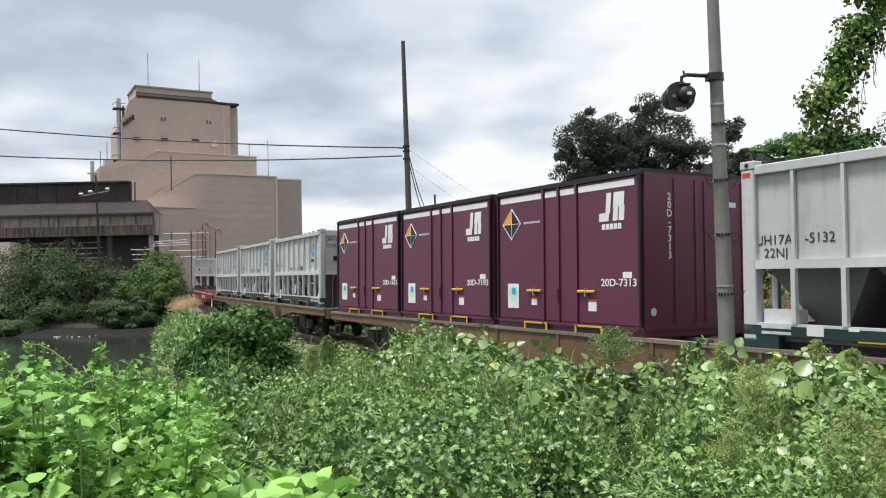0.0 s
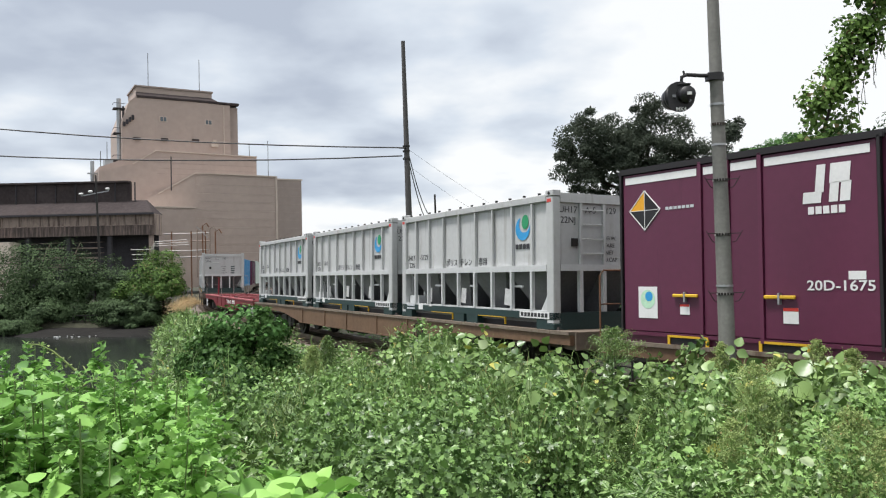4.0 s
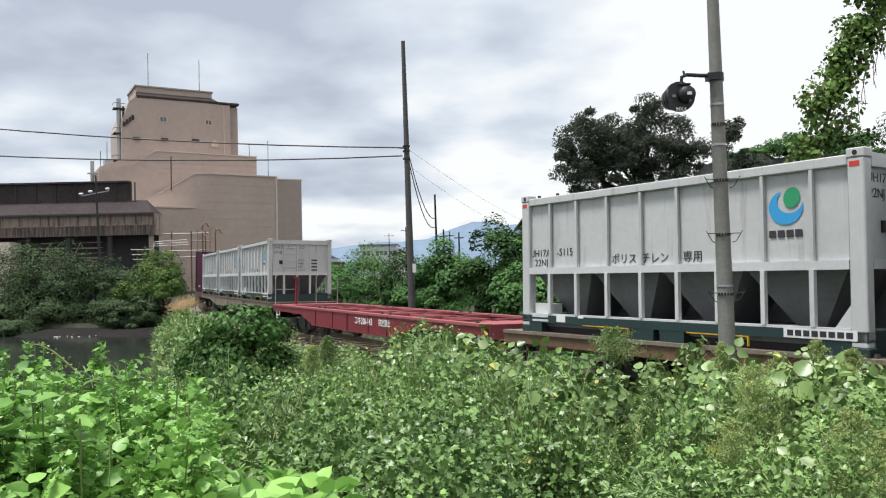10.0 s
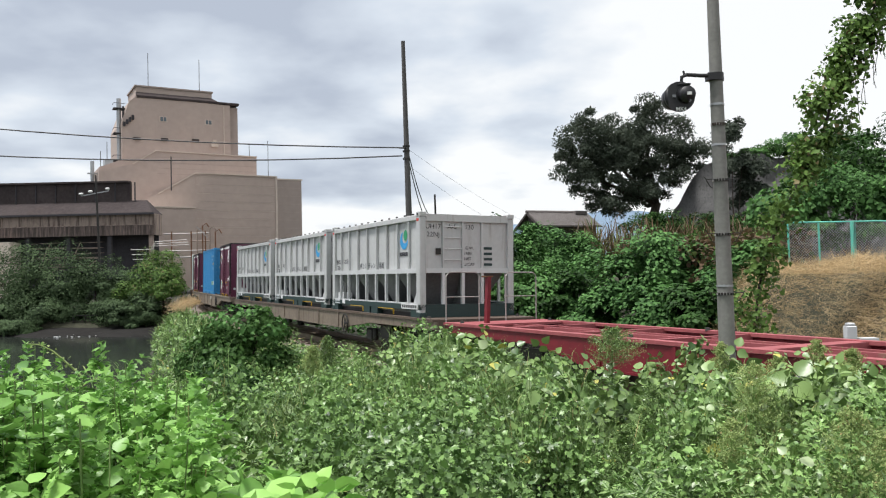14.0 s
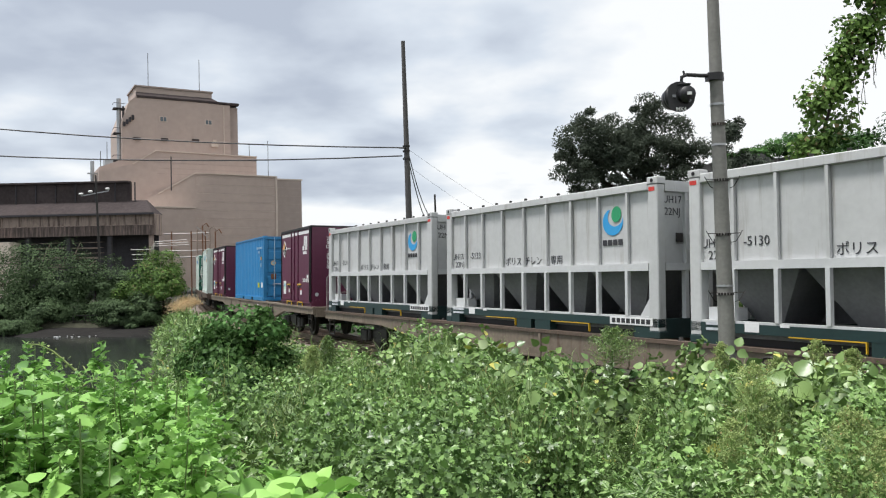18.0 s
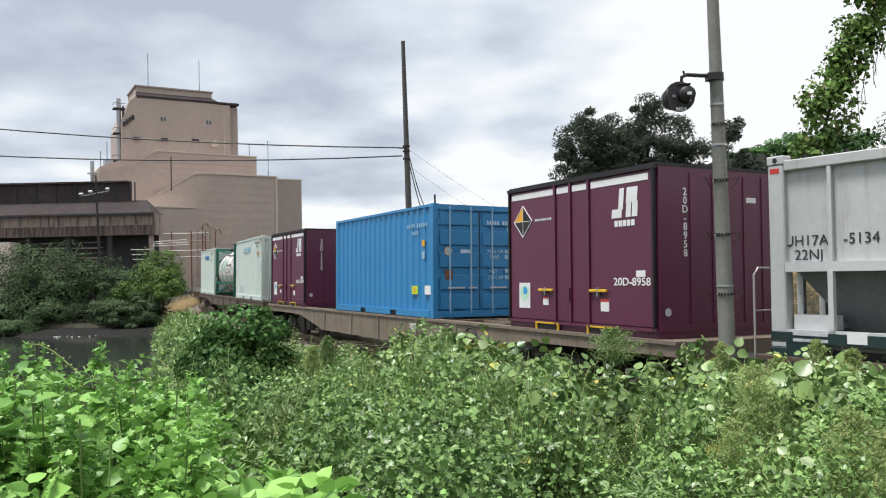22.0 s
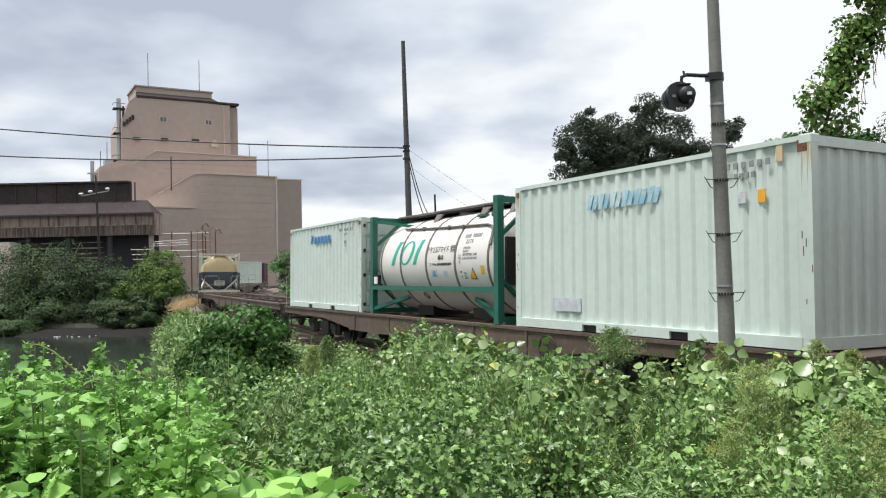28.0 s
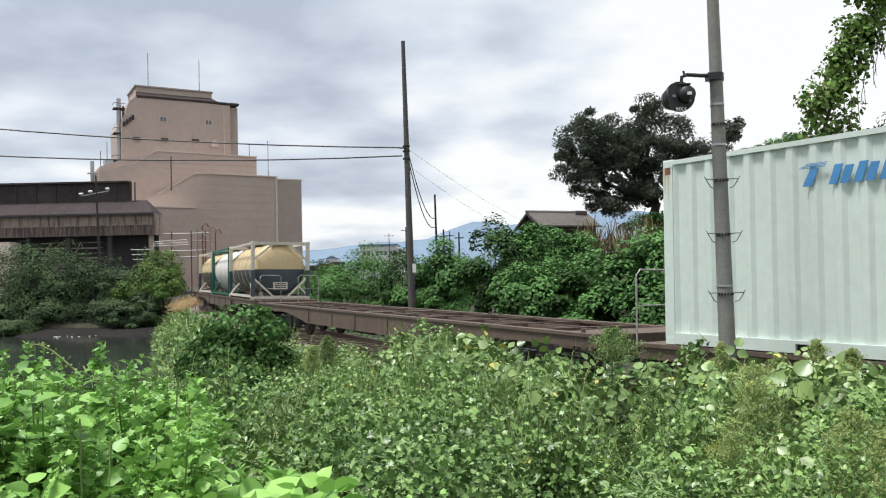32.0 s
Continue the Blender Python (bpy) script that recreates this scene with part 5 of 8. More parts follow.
def tank(front, mid, frame_mat, body_mats, label, big_mark=False, number="", rad=1.06, height=2.5, band=None):
    """A tank held in an open frame."""
    c = thing("tank_container", label, "tank container", "tank containers")
    LX, WY, H = 3.11, 1.219, height
    F = M[frame_mat]
    for sx in (-1, 1):
        for sy in (-1, 1):
            part("corner_post", boxes((sx * (LX - 0.08) - 0.08, sx * (LX - 0.08) + 0.08, sy * (WY - 0.07) - 0.07, sy * (WY - 0.07) + 0.07, 0.1, H - 0.1)), F, c)
            if band:
                part("post_band", boxes((sx * (LX - 0.08) - 0.083, sx * (LX - 0.08) + 0.083, sy * (WY - 0.07) - 0.073, sy * (WY - 0.07) + 0.073, 0.12, 1.22)), M[band], c)
        for z in (0.08, H - 0.08):
            part("end_beam", boxes((sx * (LX - 0.07) - 0.06, sx * (LX - 0.07) + 0.06, -WY + 0.14, WY - 0.14, z - 0.06, z + 0.06)), F, c)
        for sy in (-1, 1):
            bm = bmesh.new()
            bar(bm, (sx * (LX - 0.07), sy * (WY - 0.14), H - 0.75), (sx * (LX - 0.07), sy * 0.35, H - 0.12), 0.07, 0.09, (1, 0, 0))
            part("end_brace", bm, F, c)
            bm = bmesh.new()
            bar(bm, (sx * (LX - 0.07), sy * (WY - 0.14), 0.85), (sx * (LX - 0.07), sy * 0.30, 0.12), 0.07, 0.09, (1, 0, 0))
            part("end_brace", bm, F, c)
            bm = bmesh.new()
            bar(bm, (sx * (LX - 0.1), sy * (WY - 0.07), 0.12), (sx * (LX - 1.5), sy * (WY - 0.42 if big_mark else WY - 0.25), 0.46 if big_mark else 0.62), 0.09, 0.09)
            part("side_brace", bm, F, c)
            if big_mark:
                bm = bmesh.new()
                bar(bm, (sx * (LX - 0.1), sy * (WY - 0.07), H - 0.12), (sx * (LX - 1.25), sy * 0.55, H - 0.30), 0.07, 0.07)
                part("top_brace", bm, F, c)
    castings(c, LX, WY, H, F)
    for sy in (-1, 1):
        if big_mark:
            part("side_rail", boxes((-LX + 0.16, LX - 0.16, sy * (WY - 0.05) - 0.05, sy * (WY - 0.05) + 0.05, 0.62, 0.725)), F, c)
        else:
            part("side_rail", boxes((-LX + 0.16, LX - 0.16, sy * (WY - 0.05) - 0.04, sy * (WY - 0.05) + 0.04, 0.08, 0.18)), F, c)
            part("top_rail", boxes((-LX + 0.16, LX - 0.16, sy * (WY - 0.05) - 0.04, sy * (WY - 0.05) + 0.04, H - 0.12, H - 0.04)), F, c)
    # vessel: barrel with dished ends, split in bands of colour
    zc = 0.16 + rad if not big_mark else 1.26
    half = [(0.14, 0.01), (0.145, rad * 0.35), (0.17, rad * 0.62), (0.22, rad * 0.82), (0.30, rad * 0.94), (0.38, rad * 0.985), (0.48, rad)]
    prof = [(-LX + d, r) for d, r in half] + [(-1.0, rad), (0, rad), (1.0, rad)] + [(LX - d, r) for d, r in half[::-1]]
    n = 48
    for k, (m_, keep) in enumerate(body_mats):
        bm = bmesh.new()
        rings = [[bm.verts.new((x, r * math.cos(a), zc + r * math.sin(a))) for a in np.linspace(0, 2 * math.pi, n, endpoint=False)] for x, r in prof]
        for ra, rb in zip(rings, rings[1:]):
            for i in range(n):
                mid_z = (math.sin(2 * math.pi * i / n) + math.sin(2 * math.pi * (i + 1) / n)) / 2
                if keep == 0 or (keep > 0) == (mid_z > -0.02):
                    bm.faces.new((ra[i], ra[(i + 1) % n], rb[(i + 1) % n], rb[i]))
        part("vessel", bm, M[m_], c, "", True)
    for x in (-2.60, -1.45, -0.10, 1.25, 2.60) if big_mark else (-2.2, -1.2, -0.2, 0.9, 2.0):
        bm = bmesh.new()
        rings = [[bm.verts.new((x + d, rr * math.cos(a), zc + rr * math.sin(a))) for a in np.linspace(0, 2 * math.pi, 40, endpoint=False)] for d, rr in ((-0.034, rad), (-0.034, rad + 0.014), (0.034, rad + 0.014), (0.034, rad))]
        for ra, rb in zip(rings, rings[1:]):
            for i in range(40):
                bm.faces.new((ra[i], ra[(i + 1) % 40], rb[(i + 1) % 40], rb[i]))
        part("hoop", bm, M["hoop"] if big_mark else M[body_mats[0][0]], c)
    part("walkway", boxes((-LX + 0.2, LX - 0.2, -0.42, 0.42, H - 0.07, H - 0.03)), M["black_steel"], c)
    for x in (-0.70, 1.45, 2.62) if big_mark else (-1.9, -0.4, 1.4):
        bm = bmesh.new()
        extrude_poly(bm, [(x - 0.16, -0.44, H - 0.07), (x + 0.16, -0.44, H - 0.07), (x + 0.07, -0.60, H - 0.29), (x - 0.07, -0.60, H - 0.29)], (0, 0.05, 0))
        part("walkway_bracket", bm, M["hoop"] if big_mark else M["black_steel"], c)
    if big_mark:
        for y in (-0.43, 0.43):
            bm = bmesh.new()
            tube(bm, [(-LX + 0.1, y, H - 0.01), (LX - 0.1, y, H - 0.01)], 0.028, 8)
            part("walkway_edge", bm, M["hoop"], c)
    bm = bmesh.new()
    tube(bm, [(0, 0, zc + rad - 0.05), (0, 0, H + 0.02)], 0.26, 16)
    part("manhole", bm, M["steel"], c)
    for x in (-1.35, 1.35):
        part("saddle", boxes((x - 0.4, x + 0.4, -0.5, 0.5, 0.02, 0.30)), M["black_steel"] if big_mark else F, c)
    if big_mark:

        def on_vessel(name, pts, mat, label="", proud=0.004):
            """A painted patch that follows the barrel; pts are (x, z) round its edge, or a strip of pairs."""
            bm = bmesh.new()
            rr = rad + proud
            rows = [[bm.verts.new((x, -math.sqrt(max(rr * rr - (z - zc) ** 2, 0.01)), z)) for x, z in pair] for pair in pts]
            for p, q in zip(rows, rows[1:]):
                bm.faces.new((p[0], p[1], q[1], q[0]))
            bmesh.ops.recalc_face_normals(bm, faces=bm.faces[:])
            return part(name, bm, M[mat], c, label)

        def strip(x0, x1, z0, z1, mat, name="small_writing", label=""):
            return on_vessel(name, [((x0, z), (x1, z)) for z in np.linspace(z0, z1, 4)], mat, label)

        def writing(body, x0, x1, z, mat, tall):
            """Lettering fitted between two places and laid round the barrel."""
            ob = text(body, 1.0, M[mat], c, Matrix(), "lettering")
            me = ob.data
            co = np.array([v.co for v in me.vertices])
            lo, hi = co.min(0), co.max(0)
            for v in me.vertices:
                u = (v.co.x - lo[0]) / (hi[0] - lo[0])
                a = math.asin((z - zc) / rad) + ((v.co.y - lo[1]) / (hi[1] - lo[1]) - 0.5) * tall / rad
                rr = rad + 0.004 + v.co.z
                v.co = (x0 + (x1 - x0) * u, -rr * math.cos(a), zc + rr * math.sin(a))

        # the owner's mark as three plain leaning shapes
        for x0, w in ((-1.86, 0.17), (-0.66, 0.17)):
            on_vessel("mark_bar", [((x0 - 0.12 + 0.26 * f, 1.22 + 0.58 * f), (x0 - 0.12 + w + 0.26 * f, 1.22 + 0.58 * f)) for f in np.linspace(0, 1, 9)], "tank_green", "green painted mark")
        ring = [(math.cos(a), math.sin(a)) for a in np.linspace(0, 2 * math.pi, 41)]
        on_vessel("mark_ring", [((-1.14 + 0.36 * u + 0.10 * v, 1.51 + 0.29 * v), (-1.14 + 0.21 * u + 0.09 * v, 1.51 + 0.25 * v)) for u, v in ring], "tank_green", "green painted mark")
        writing("アクリルアマイド", -0.08, 0.93, 1.535, "dark_mark", 0.15)
        writing("専用", 1.00, 1.20, 1.535, "dark_mark", 0.16)
        writing("毒60", 0.46, 0.73, 1.36, "dark_mark", 0.12)
        writing("コキ106", 0.08, 0.42, 1.21, "dark_mark", 0.062)
        for i in range(12):
            strip(0.46 + i * 0.054, 0.50 + i * 0.054, 1.18, 1.235, "dark_mark")
        strip(0.13, 0.42, 0.93, 1.09, "grey_mark", "sticker", "pale sticker with a blue shape")
        on_vessel("sticker_shape", [((0.20, 0.945), (0.36, 0.945)), ((0.235, 0.985), (0.325, 0.985)), ((0.245, 1.06), (0.315, 1.06))], "cyan_mark", "", 0.008)
        strip(0.70, 0.90, 0.93, 1.06, "grey_mark", "sticker", "faded grey sticker")
        for i, w in enumerate((0.05, 0.05, 0.05, 0.05, 0, 0.05, 0.05, 0.05, 0.05, 0.05, 0.05)):
            if w:
                strip(1.52 + i * 0.062, 1.52 + w + i * 0.062 - 0.008, 1.745, 1.825, "faded_ink", "number_bar")
        writing("22T6", 1.62, 1.92, 1.665, "faded_ink", 0.085)
        writing("UN PORTABLE TANK", 1.58, 2.16, 1.39, "faded_ink", 0.055)
        for z, w in ((1.53, 0.30), (1.46, 0.26), (1.31, 0.60)):
            for i in range(int(w / 0.06)):
                strip(1.58 + i * 0.06, 1.62 + i * 0.06, z - 0.025, z + 0.025, "faded_ink")
        for x0, x1, z0, z1 in ((1.40, 1.52, 1.38, 1.39), (1.40, 1.52, 1.27, 1.28), (1.40, 1.412, 1.28, 1.38), (1.508, 1.52, 1.28, 1.38), (1.43, 1.49, 1.31, 1.35), (1.43, 1.49, 1.21, 1.25)):
            strip(x0, x1, z0, z1, "faded_ink")
        for x0, w, z in ((1.44, 0.09, 1.03), (1.46, 0.06, 0.93), (1.60, 0.10, 1.00), (1.60, 0.08, 0.95), (1.60, 0.12, 0.90)):
            strip(x0, x0 + w, z - 0.018, z + 0.018, "faded_ink")
        tri = on_vessel("warning_triangle", [((1.84 + 0.13 * f, 0.87 + 0.24 * f), (2.12 - 0.13 * f, 0.87 + 0.24 * f)) for f in np.linspace(0, 1, 6)], "dark_mark", "yellow warning triangle with dark edge")
        on_vessel("triangle_face", [((1.875 + 0.098 * f, 0.892 + 0.175 * f), (2.085 - 0.098 * f, 0.892 + 0.175 * f)) for f in np.linspace(0, 1, 6)], "orange_mark", "", 0.008).parent = tri
        strip(2.30, 2.44, 0.97, 1.15, "yellow", "sticker", "yellow sticker")
        th0 = math.atan2(0.50 - zc, -0.84)
        bm = bmesh.new()
        tube(bm, [(-0.62 + 0.10 * math.cos(a), (rad + 0.004) * math.cos(th0 + 0.10 * math.sin(a) / rad), zc + (rad + 0.004) * math.sin(th0 + 0.10 * math.sin(a) / rad)) for a in np.linspace(0, 2 * math.pi, 25)], 0.010, 6, cap=False)
        tube(bm, [(-0.62 + 0.07 * k, (rad + 0.004) * math.cos(th0 + 0.07 * k / rad), zc + (rad + 0.004) * math.sin(th0 + 0.07 * k / rad)) for k in (-1, 0, 1)], 0.012, 6)
        part("crossed_ring_sign", bm, M["rust"], c, "dark red crossed ring")
        case = part("document_box", boxes((-LX + 0.17, -LX + 0.47, -WY + 0.02, -WY + 0.10, 0.74, 1.00)), M["black_steel"], c)
        part("document_card", boxes((-LX + 0.21, -LX + 0.43, -WY + 0.012, -WY + 0.02, 0.77, 0.95)), M["white_mark"], case, "white card")
        part("pipe_clamp", boxes((1.47, 1.80, -0.70, -0.58, 2.20, 2.25)), F, c)
        part("valve_cover", boxes((LX - 0.13, LX - 0.05, -0.98, -0.45, 0.75, 1.70)), M["black_steel"], c)
        bm = bmesh.new()
        pts = [(-1.85, 2.12), (-1.0, 2.08), (0.57, 2.03), (2.25, 1.99), (2.45, 1.95), (2.60, 1.84), (2.68, 1.55)]
        tube(bm, [(x, -math.sqrt((rad + 0.035) ** 2 - (z - zc) ** 2), z) for x, z in pts], 0.026, 8)
        part("drip_pipe", bm, M["hoop"], c)
        for x in (-1.45, -0.75, 0.57, 1.25):
            z = 2.08 - 0.035 * (x + 1.0)
            y = -math.sqrt((rad + 0.03) ** 2 - (z - zc) ** 2)
            part("pipe_clip", boxes((x - 0.025, x + 0.025, y - 0.04, y + 0.04, z - 0.045, z + 0.045)), M["hoop"], c)
    if number:
        text(number, 0.13, M["dark_mark"], c, front_m(0.0, zc + 0.62, LX - 0.24), "container_number", 1.2)
        part("plate", boxes((LX - 0.10, LX - 0.08, -0.30, 0.30, 0.42, 0.72)), M["frame_pale"], c, "cream notice plate")
        for k in range(3):
            part("plate_writing", boxes((LX - 0.08, LX - 0.076, -0.24, 0.24, 0.48 + k * 0.075, 0.52 + k * 0.075)), M["dark_mark"], c)
    return load(c, mid, front, 6.22)


def build_loads():
    for f, m, n in ((98.80, W_A, "5132"), (77.17, W_B, "5129"), (70.33, W_B, "5110"), (63.49, W_B, "5115"), (39.84, W_D, "5130"), (33.02, W_D, "5133"), (26.13, W_D, "5134")):
        hopper(f, m, n, n in ("5129", "5110"))
    for f, m, n in ((90.78, W_A, "7313"), (86.67, W_A, "7193"), (82.65, W_A, "1675"), (18.11, W_E, "8958"), (1.96, W_E, "1329"), (-101.6, W_J, "1652"), (-105.8, W_J, "1730")):
        maroon_box(f, m, n)
    blue_container(11.07, W_E)
    white_container(-3.86, W_F, "off-white corrugated container with faded blue lettering and rusty corners", True, False)
    tank(-10.70, W_F, "green_frame", (("tank_white", 0),), "cream-white tank container in a green steel frame", True, rad=1.13)
    white_container(-17.53, W_F, "off-white corrugated container with blue lettering, doors forward", False, True)
    two = (("tank_cream", 1), ("tank_navy", -1))
    tank(-47.82, W_H, "frame_pale", two, "cream and navy tank container in a pale rusty frame", number="UT12C-5012", band="tank_navy", rad=1.10, height=2.42)
    tank(-54.35, W_H, "green_frame", (("tank_white", 0),), "white tank container in a green frame", rad=1.10, height=2.42)
    tank(-60.9, W_H, "frame_pale", two, "cream and navy tank container with grimy frame", band="tank_navy", rad=1.10, height=2.42)
    c = iso_box(-92.2, W_J, M["white"], "white_container", "white container with a teal panel near the train's tail", False)
    side_plate(c, -0.9, 0.9, 0.25, 2.45, "teal", name="side_panel")


build_loads()
# ---- the works beyond the river ----
def wall_block(parent, name, u0, u1, v0, v1, z0, z1, mat, bevel=0.0):
    bm = boxes((u0, u1, v0, v1, z0, z1))
    return part(name, bm, mat, parent)


def panel_joints(parent, u0, u1, v, z0, z1, pitch, mat):
    """Level joints between wall panels, as thin raised strips."""
    z = z0
    while z < z1:
        part("panel_joint", boxes((u0, u1, v - 0.03, v + 0.02, z, z + 0.05)), mat, parent)
        z += pitch


def build_factory():
    f = thing("factory_building", "tall windowless buff factory tower stepping down in tiers", "factory")
    f.matrix_basis = Matrix.Translation((-50.9, 130.0, 0)) @ Matrix.Rotation(radians(30), 4, "Z")
    Wl, Wd, T = M["factory_wall"], M["factory_wall_dark"], M["trim_pale"]
    # tower: chamfered at its left shoulder, set-back grey strip on the right
    bm = bmesh.new()
    extrude_poly(bm, [(-1.4, 0, 18), (16.4, 0, 18), (16.4, 0, 31.9), (1.0, 0, 32.15), (-0.2, 0, 31.2), (-1.4, 0, 27.6)], (0, 13, 0))
    tower = part("tower", bm, Wl, f)
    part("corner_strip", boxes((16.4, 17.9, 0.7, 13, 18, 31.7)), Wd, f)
    part("roof_slab", boxes((1.0, 17.95, -0.15, 13.1, 32.0, 32.35)), M["shed_roof"], f)
    pent = part("penthouse", boxes((1.0, 13.5, 1.0, 9, 32.3, 34.0)), Wl, f)
    part("penthouse_trim", boxes((0.8, 13.7, 0.8, 9.2, 34.0, 34.25)), Wd, pent)
    bm = bmesh.new()
    extrude_poly(bm, [(1.0, -0.05, 32.3), (14.4, -0.05, 32.3), (13.5, 1.0, 33.1), (1.0, 1.0, 33.1)], (0, 0.05, -0.2))
    part("roof_slope", bm, M["shed_roof"], f)
    for u in (5.17, 12.65):
        w = part("window", boxes((u - 0.62, u + 0.62, -0.06, 0.0, 28.2, 29.1)), T, f)
        for d in (-0.27, 0.27):
            part("pane", boxes((u + d - 0.22, u + d + 0.22, -0.09, -0.06, 28.3, 29.0)), M["far_glass"], w)
    for u, z in ((0.9, 24.9), (5.3, 25.05), (10.4, 25.2)):
        part("vent_hood", boxes((u - 0.55, u + 0.55, -0.45, 0.0, z, z + 0.35)), M["shed_roof"], f)
    part("exhaust_fan", boxes((13.0, 14.1, -0.8, 0.0, 24.4, 24.9), (13.3, 13.8, -0.7, 0, 24.9, 25.6)), T, f)
    for i in range(4):
        part("duct", boxes((-1.2 + i * 0.45, -0.85 + i * 0.45, -0.5, 0.0, 27.0 + i * 0.4, 27.7 + i * 0.4)), M["shed_dark"], f)
    part("drain_pipe", boxes((15.2, 15.35, -0.12, 0.0, 20, 31.6)), T, f)
    # second tier
    bm = bmesh.new()
    extrude_poly(bm, [(-5.5, -5, 3), (19.45, -5, 3), (19.45, -5, 22.35), (3.0, -5, 22.5), (-0.5, -5, 20.2), (-5.5, -5, 19.0)], (0, 5.0, 0))
    t2 = part("tier", bm, Wl, f)
    for a, b in (((-0.5, 20.2), (3.0, 22.5)), ((3.0, 22.5), (19.5, 22.35))):
        bm = bmesh.new()
        bar(bm, (a[0], -5.06, a[1]), (b[0], -5.06, b[1]), 0.16, 0.22, (0, 1, 0))
        part("roof_trim", bm, T, t2)
    panel_joints(t2, 3.2, 19.4, -5.0, 18.8, 22.2, 0.9, Wd)
    # third tier, with a projecting right bay
    bm = bmesh.new()
    extrude_poly(bm, [(-2.0, -10, 0.5), (21.1, -10, 0.5), (21.1, -10, 18.45), (8.0, -10, 18.5), (2.4, -10, 15.1), (-2.0, -10, 13.0)], (0, 5.0, 0))
    t3 = part("tier", bm, Wl, f)
    for a, b in (((2.4, 15.1), (8.0, 18.5)), ((8.0, 18.5), (21.1, 18.45))):
        bm = bmesh.new()
        bar(bm, (a[0], -10.06, a[1]), (b[0], -10.06, b[1]), 0.18, 0.24, (0, 1, 0))
        part("roof_trim", bm, T, t3)
    panel_joints(t3, 8.2, 21.0, -10.0, 4.5, 18.2, 1.35, T)
    panel_joints(t3, 8.2, 21.0, -10.0, 4.58, 18.2, 1.35, Wd)
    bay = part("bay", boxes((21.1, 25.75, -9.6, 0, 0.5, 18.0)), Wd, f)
    part("roof_trim", boxes((21.0, 25.9, -9.7, 0.1, 18.0, 18.22)), T, bay)
    panel_joints(bay, 21.2, 25.7, -9.6, 4.5, 17.8, 1.35, Wl)
    part("bay_edge", boxes((21.05, 21.35, -10.15, -9.9, 0.5, 18.5)), T, f)
    # low annex in front
    an = part("annex", boxes((-4.0, 6.6, -16, -10, 0.5, 12.4)), Wl, f)
    part("roof_trim", boxes((-4.1, 6.75, -16.15, -9.9, 12.4, 12.6)), T, an)
    # lightning masts
    for u, v, z0, z1 in ((3.5, 4, 34.2, 40.6), (12.1, 4, 34.2, 40.4), (21.8, -4.0, 18.0, 25.4), (19.1, -2.0, 22.0, 25.0), (-3.4, 2, 19.0, 24.6), (-4.4, 2, 19.0, 23.0)):
        bm = bmesh.new()
        tube(bm, [(u, v, z0), (u, v, z1)], 0.05, 6)
        part("mast", bm, M["black_steel"], f)
    bm = bmesh.new()
    tube(bm, [(4.3, -10.3, 15.6), (4.3, -10.3, 20.9)], 0.09, 8)
    part("vent_pipe", bm, M["shed_dark"], f)
    # stack with platforms
    bm = bmesh.new()
    tube(bm, [(-1.6, 1.5, 2), (-1.6, 1.5, 31.8)], 0.36, 14)
    st = part("chimney", bm, M["steel"], f)
    for z in (21.4, 25.9, 30.0):
        part("stack_platform", boxes((-2.5, -0.7, 0.6, 2.4, z, z + 0.15)), M["shed_dark"], st)
        bm = bmesh.new()
        for a, b in (((-2.5, 0.6), (-0.7, 0.6)), ((-2.5, 0.6), (-2.5, 2.4))):
            tube(bm, [(*a, z + 0.9), (*b, z + 0.9)], 0.05, 5)
        part("stack_rail", bm, M["shed_dark"], st)
    bm = bmesh.new()
    tube(bm, [(-1.0, 1.0, 2), (-1.0, 1.0, 30.5)], 0.16, 8)
    part("stack_pipe", bm, M["shed_dark"], st)
    bm = bmesh.new()
    extrude_poly(bm, [(-5.3, -4, 3), (-0.5, -4, 3), (-0.5, -4, 21.6), (-5.3, -4, 19.6)], (0, 10, 0))
    part("left_wing", bm, Wl, f)
    part("rooftop_unit", boxes((-4.4, -3.2, -3.5, -1, 19.9, 21.0)), M["steel"], f)
    bm = bmesh.new()
    tube(bm, [(-6.2, -3, 3), (-6.2, -3, 20.6)], 0.30, 10)
    box(bm, -6.9, -5.4, -3.4, -2.6, 18.6, 18.75)
    part("flue", bm, M["steel"], f)


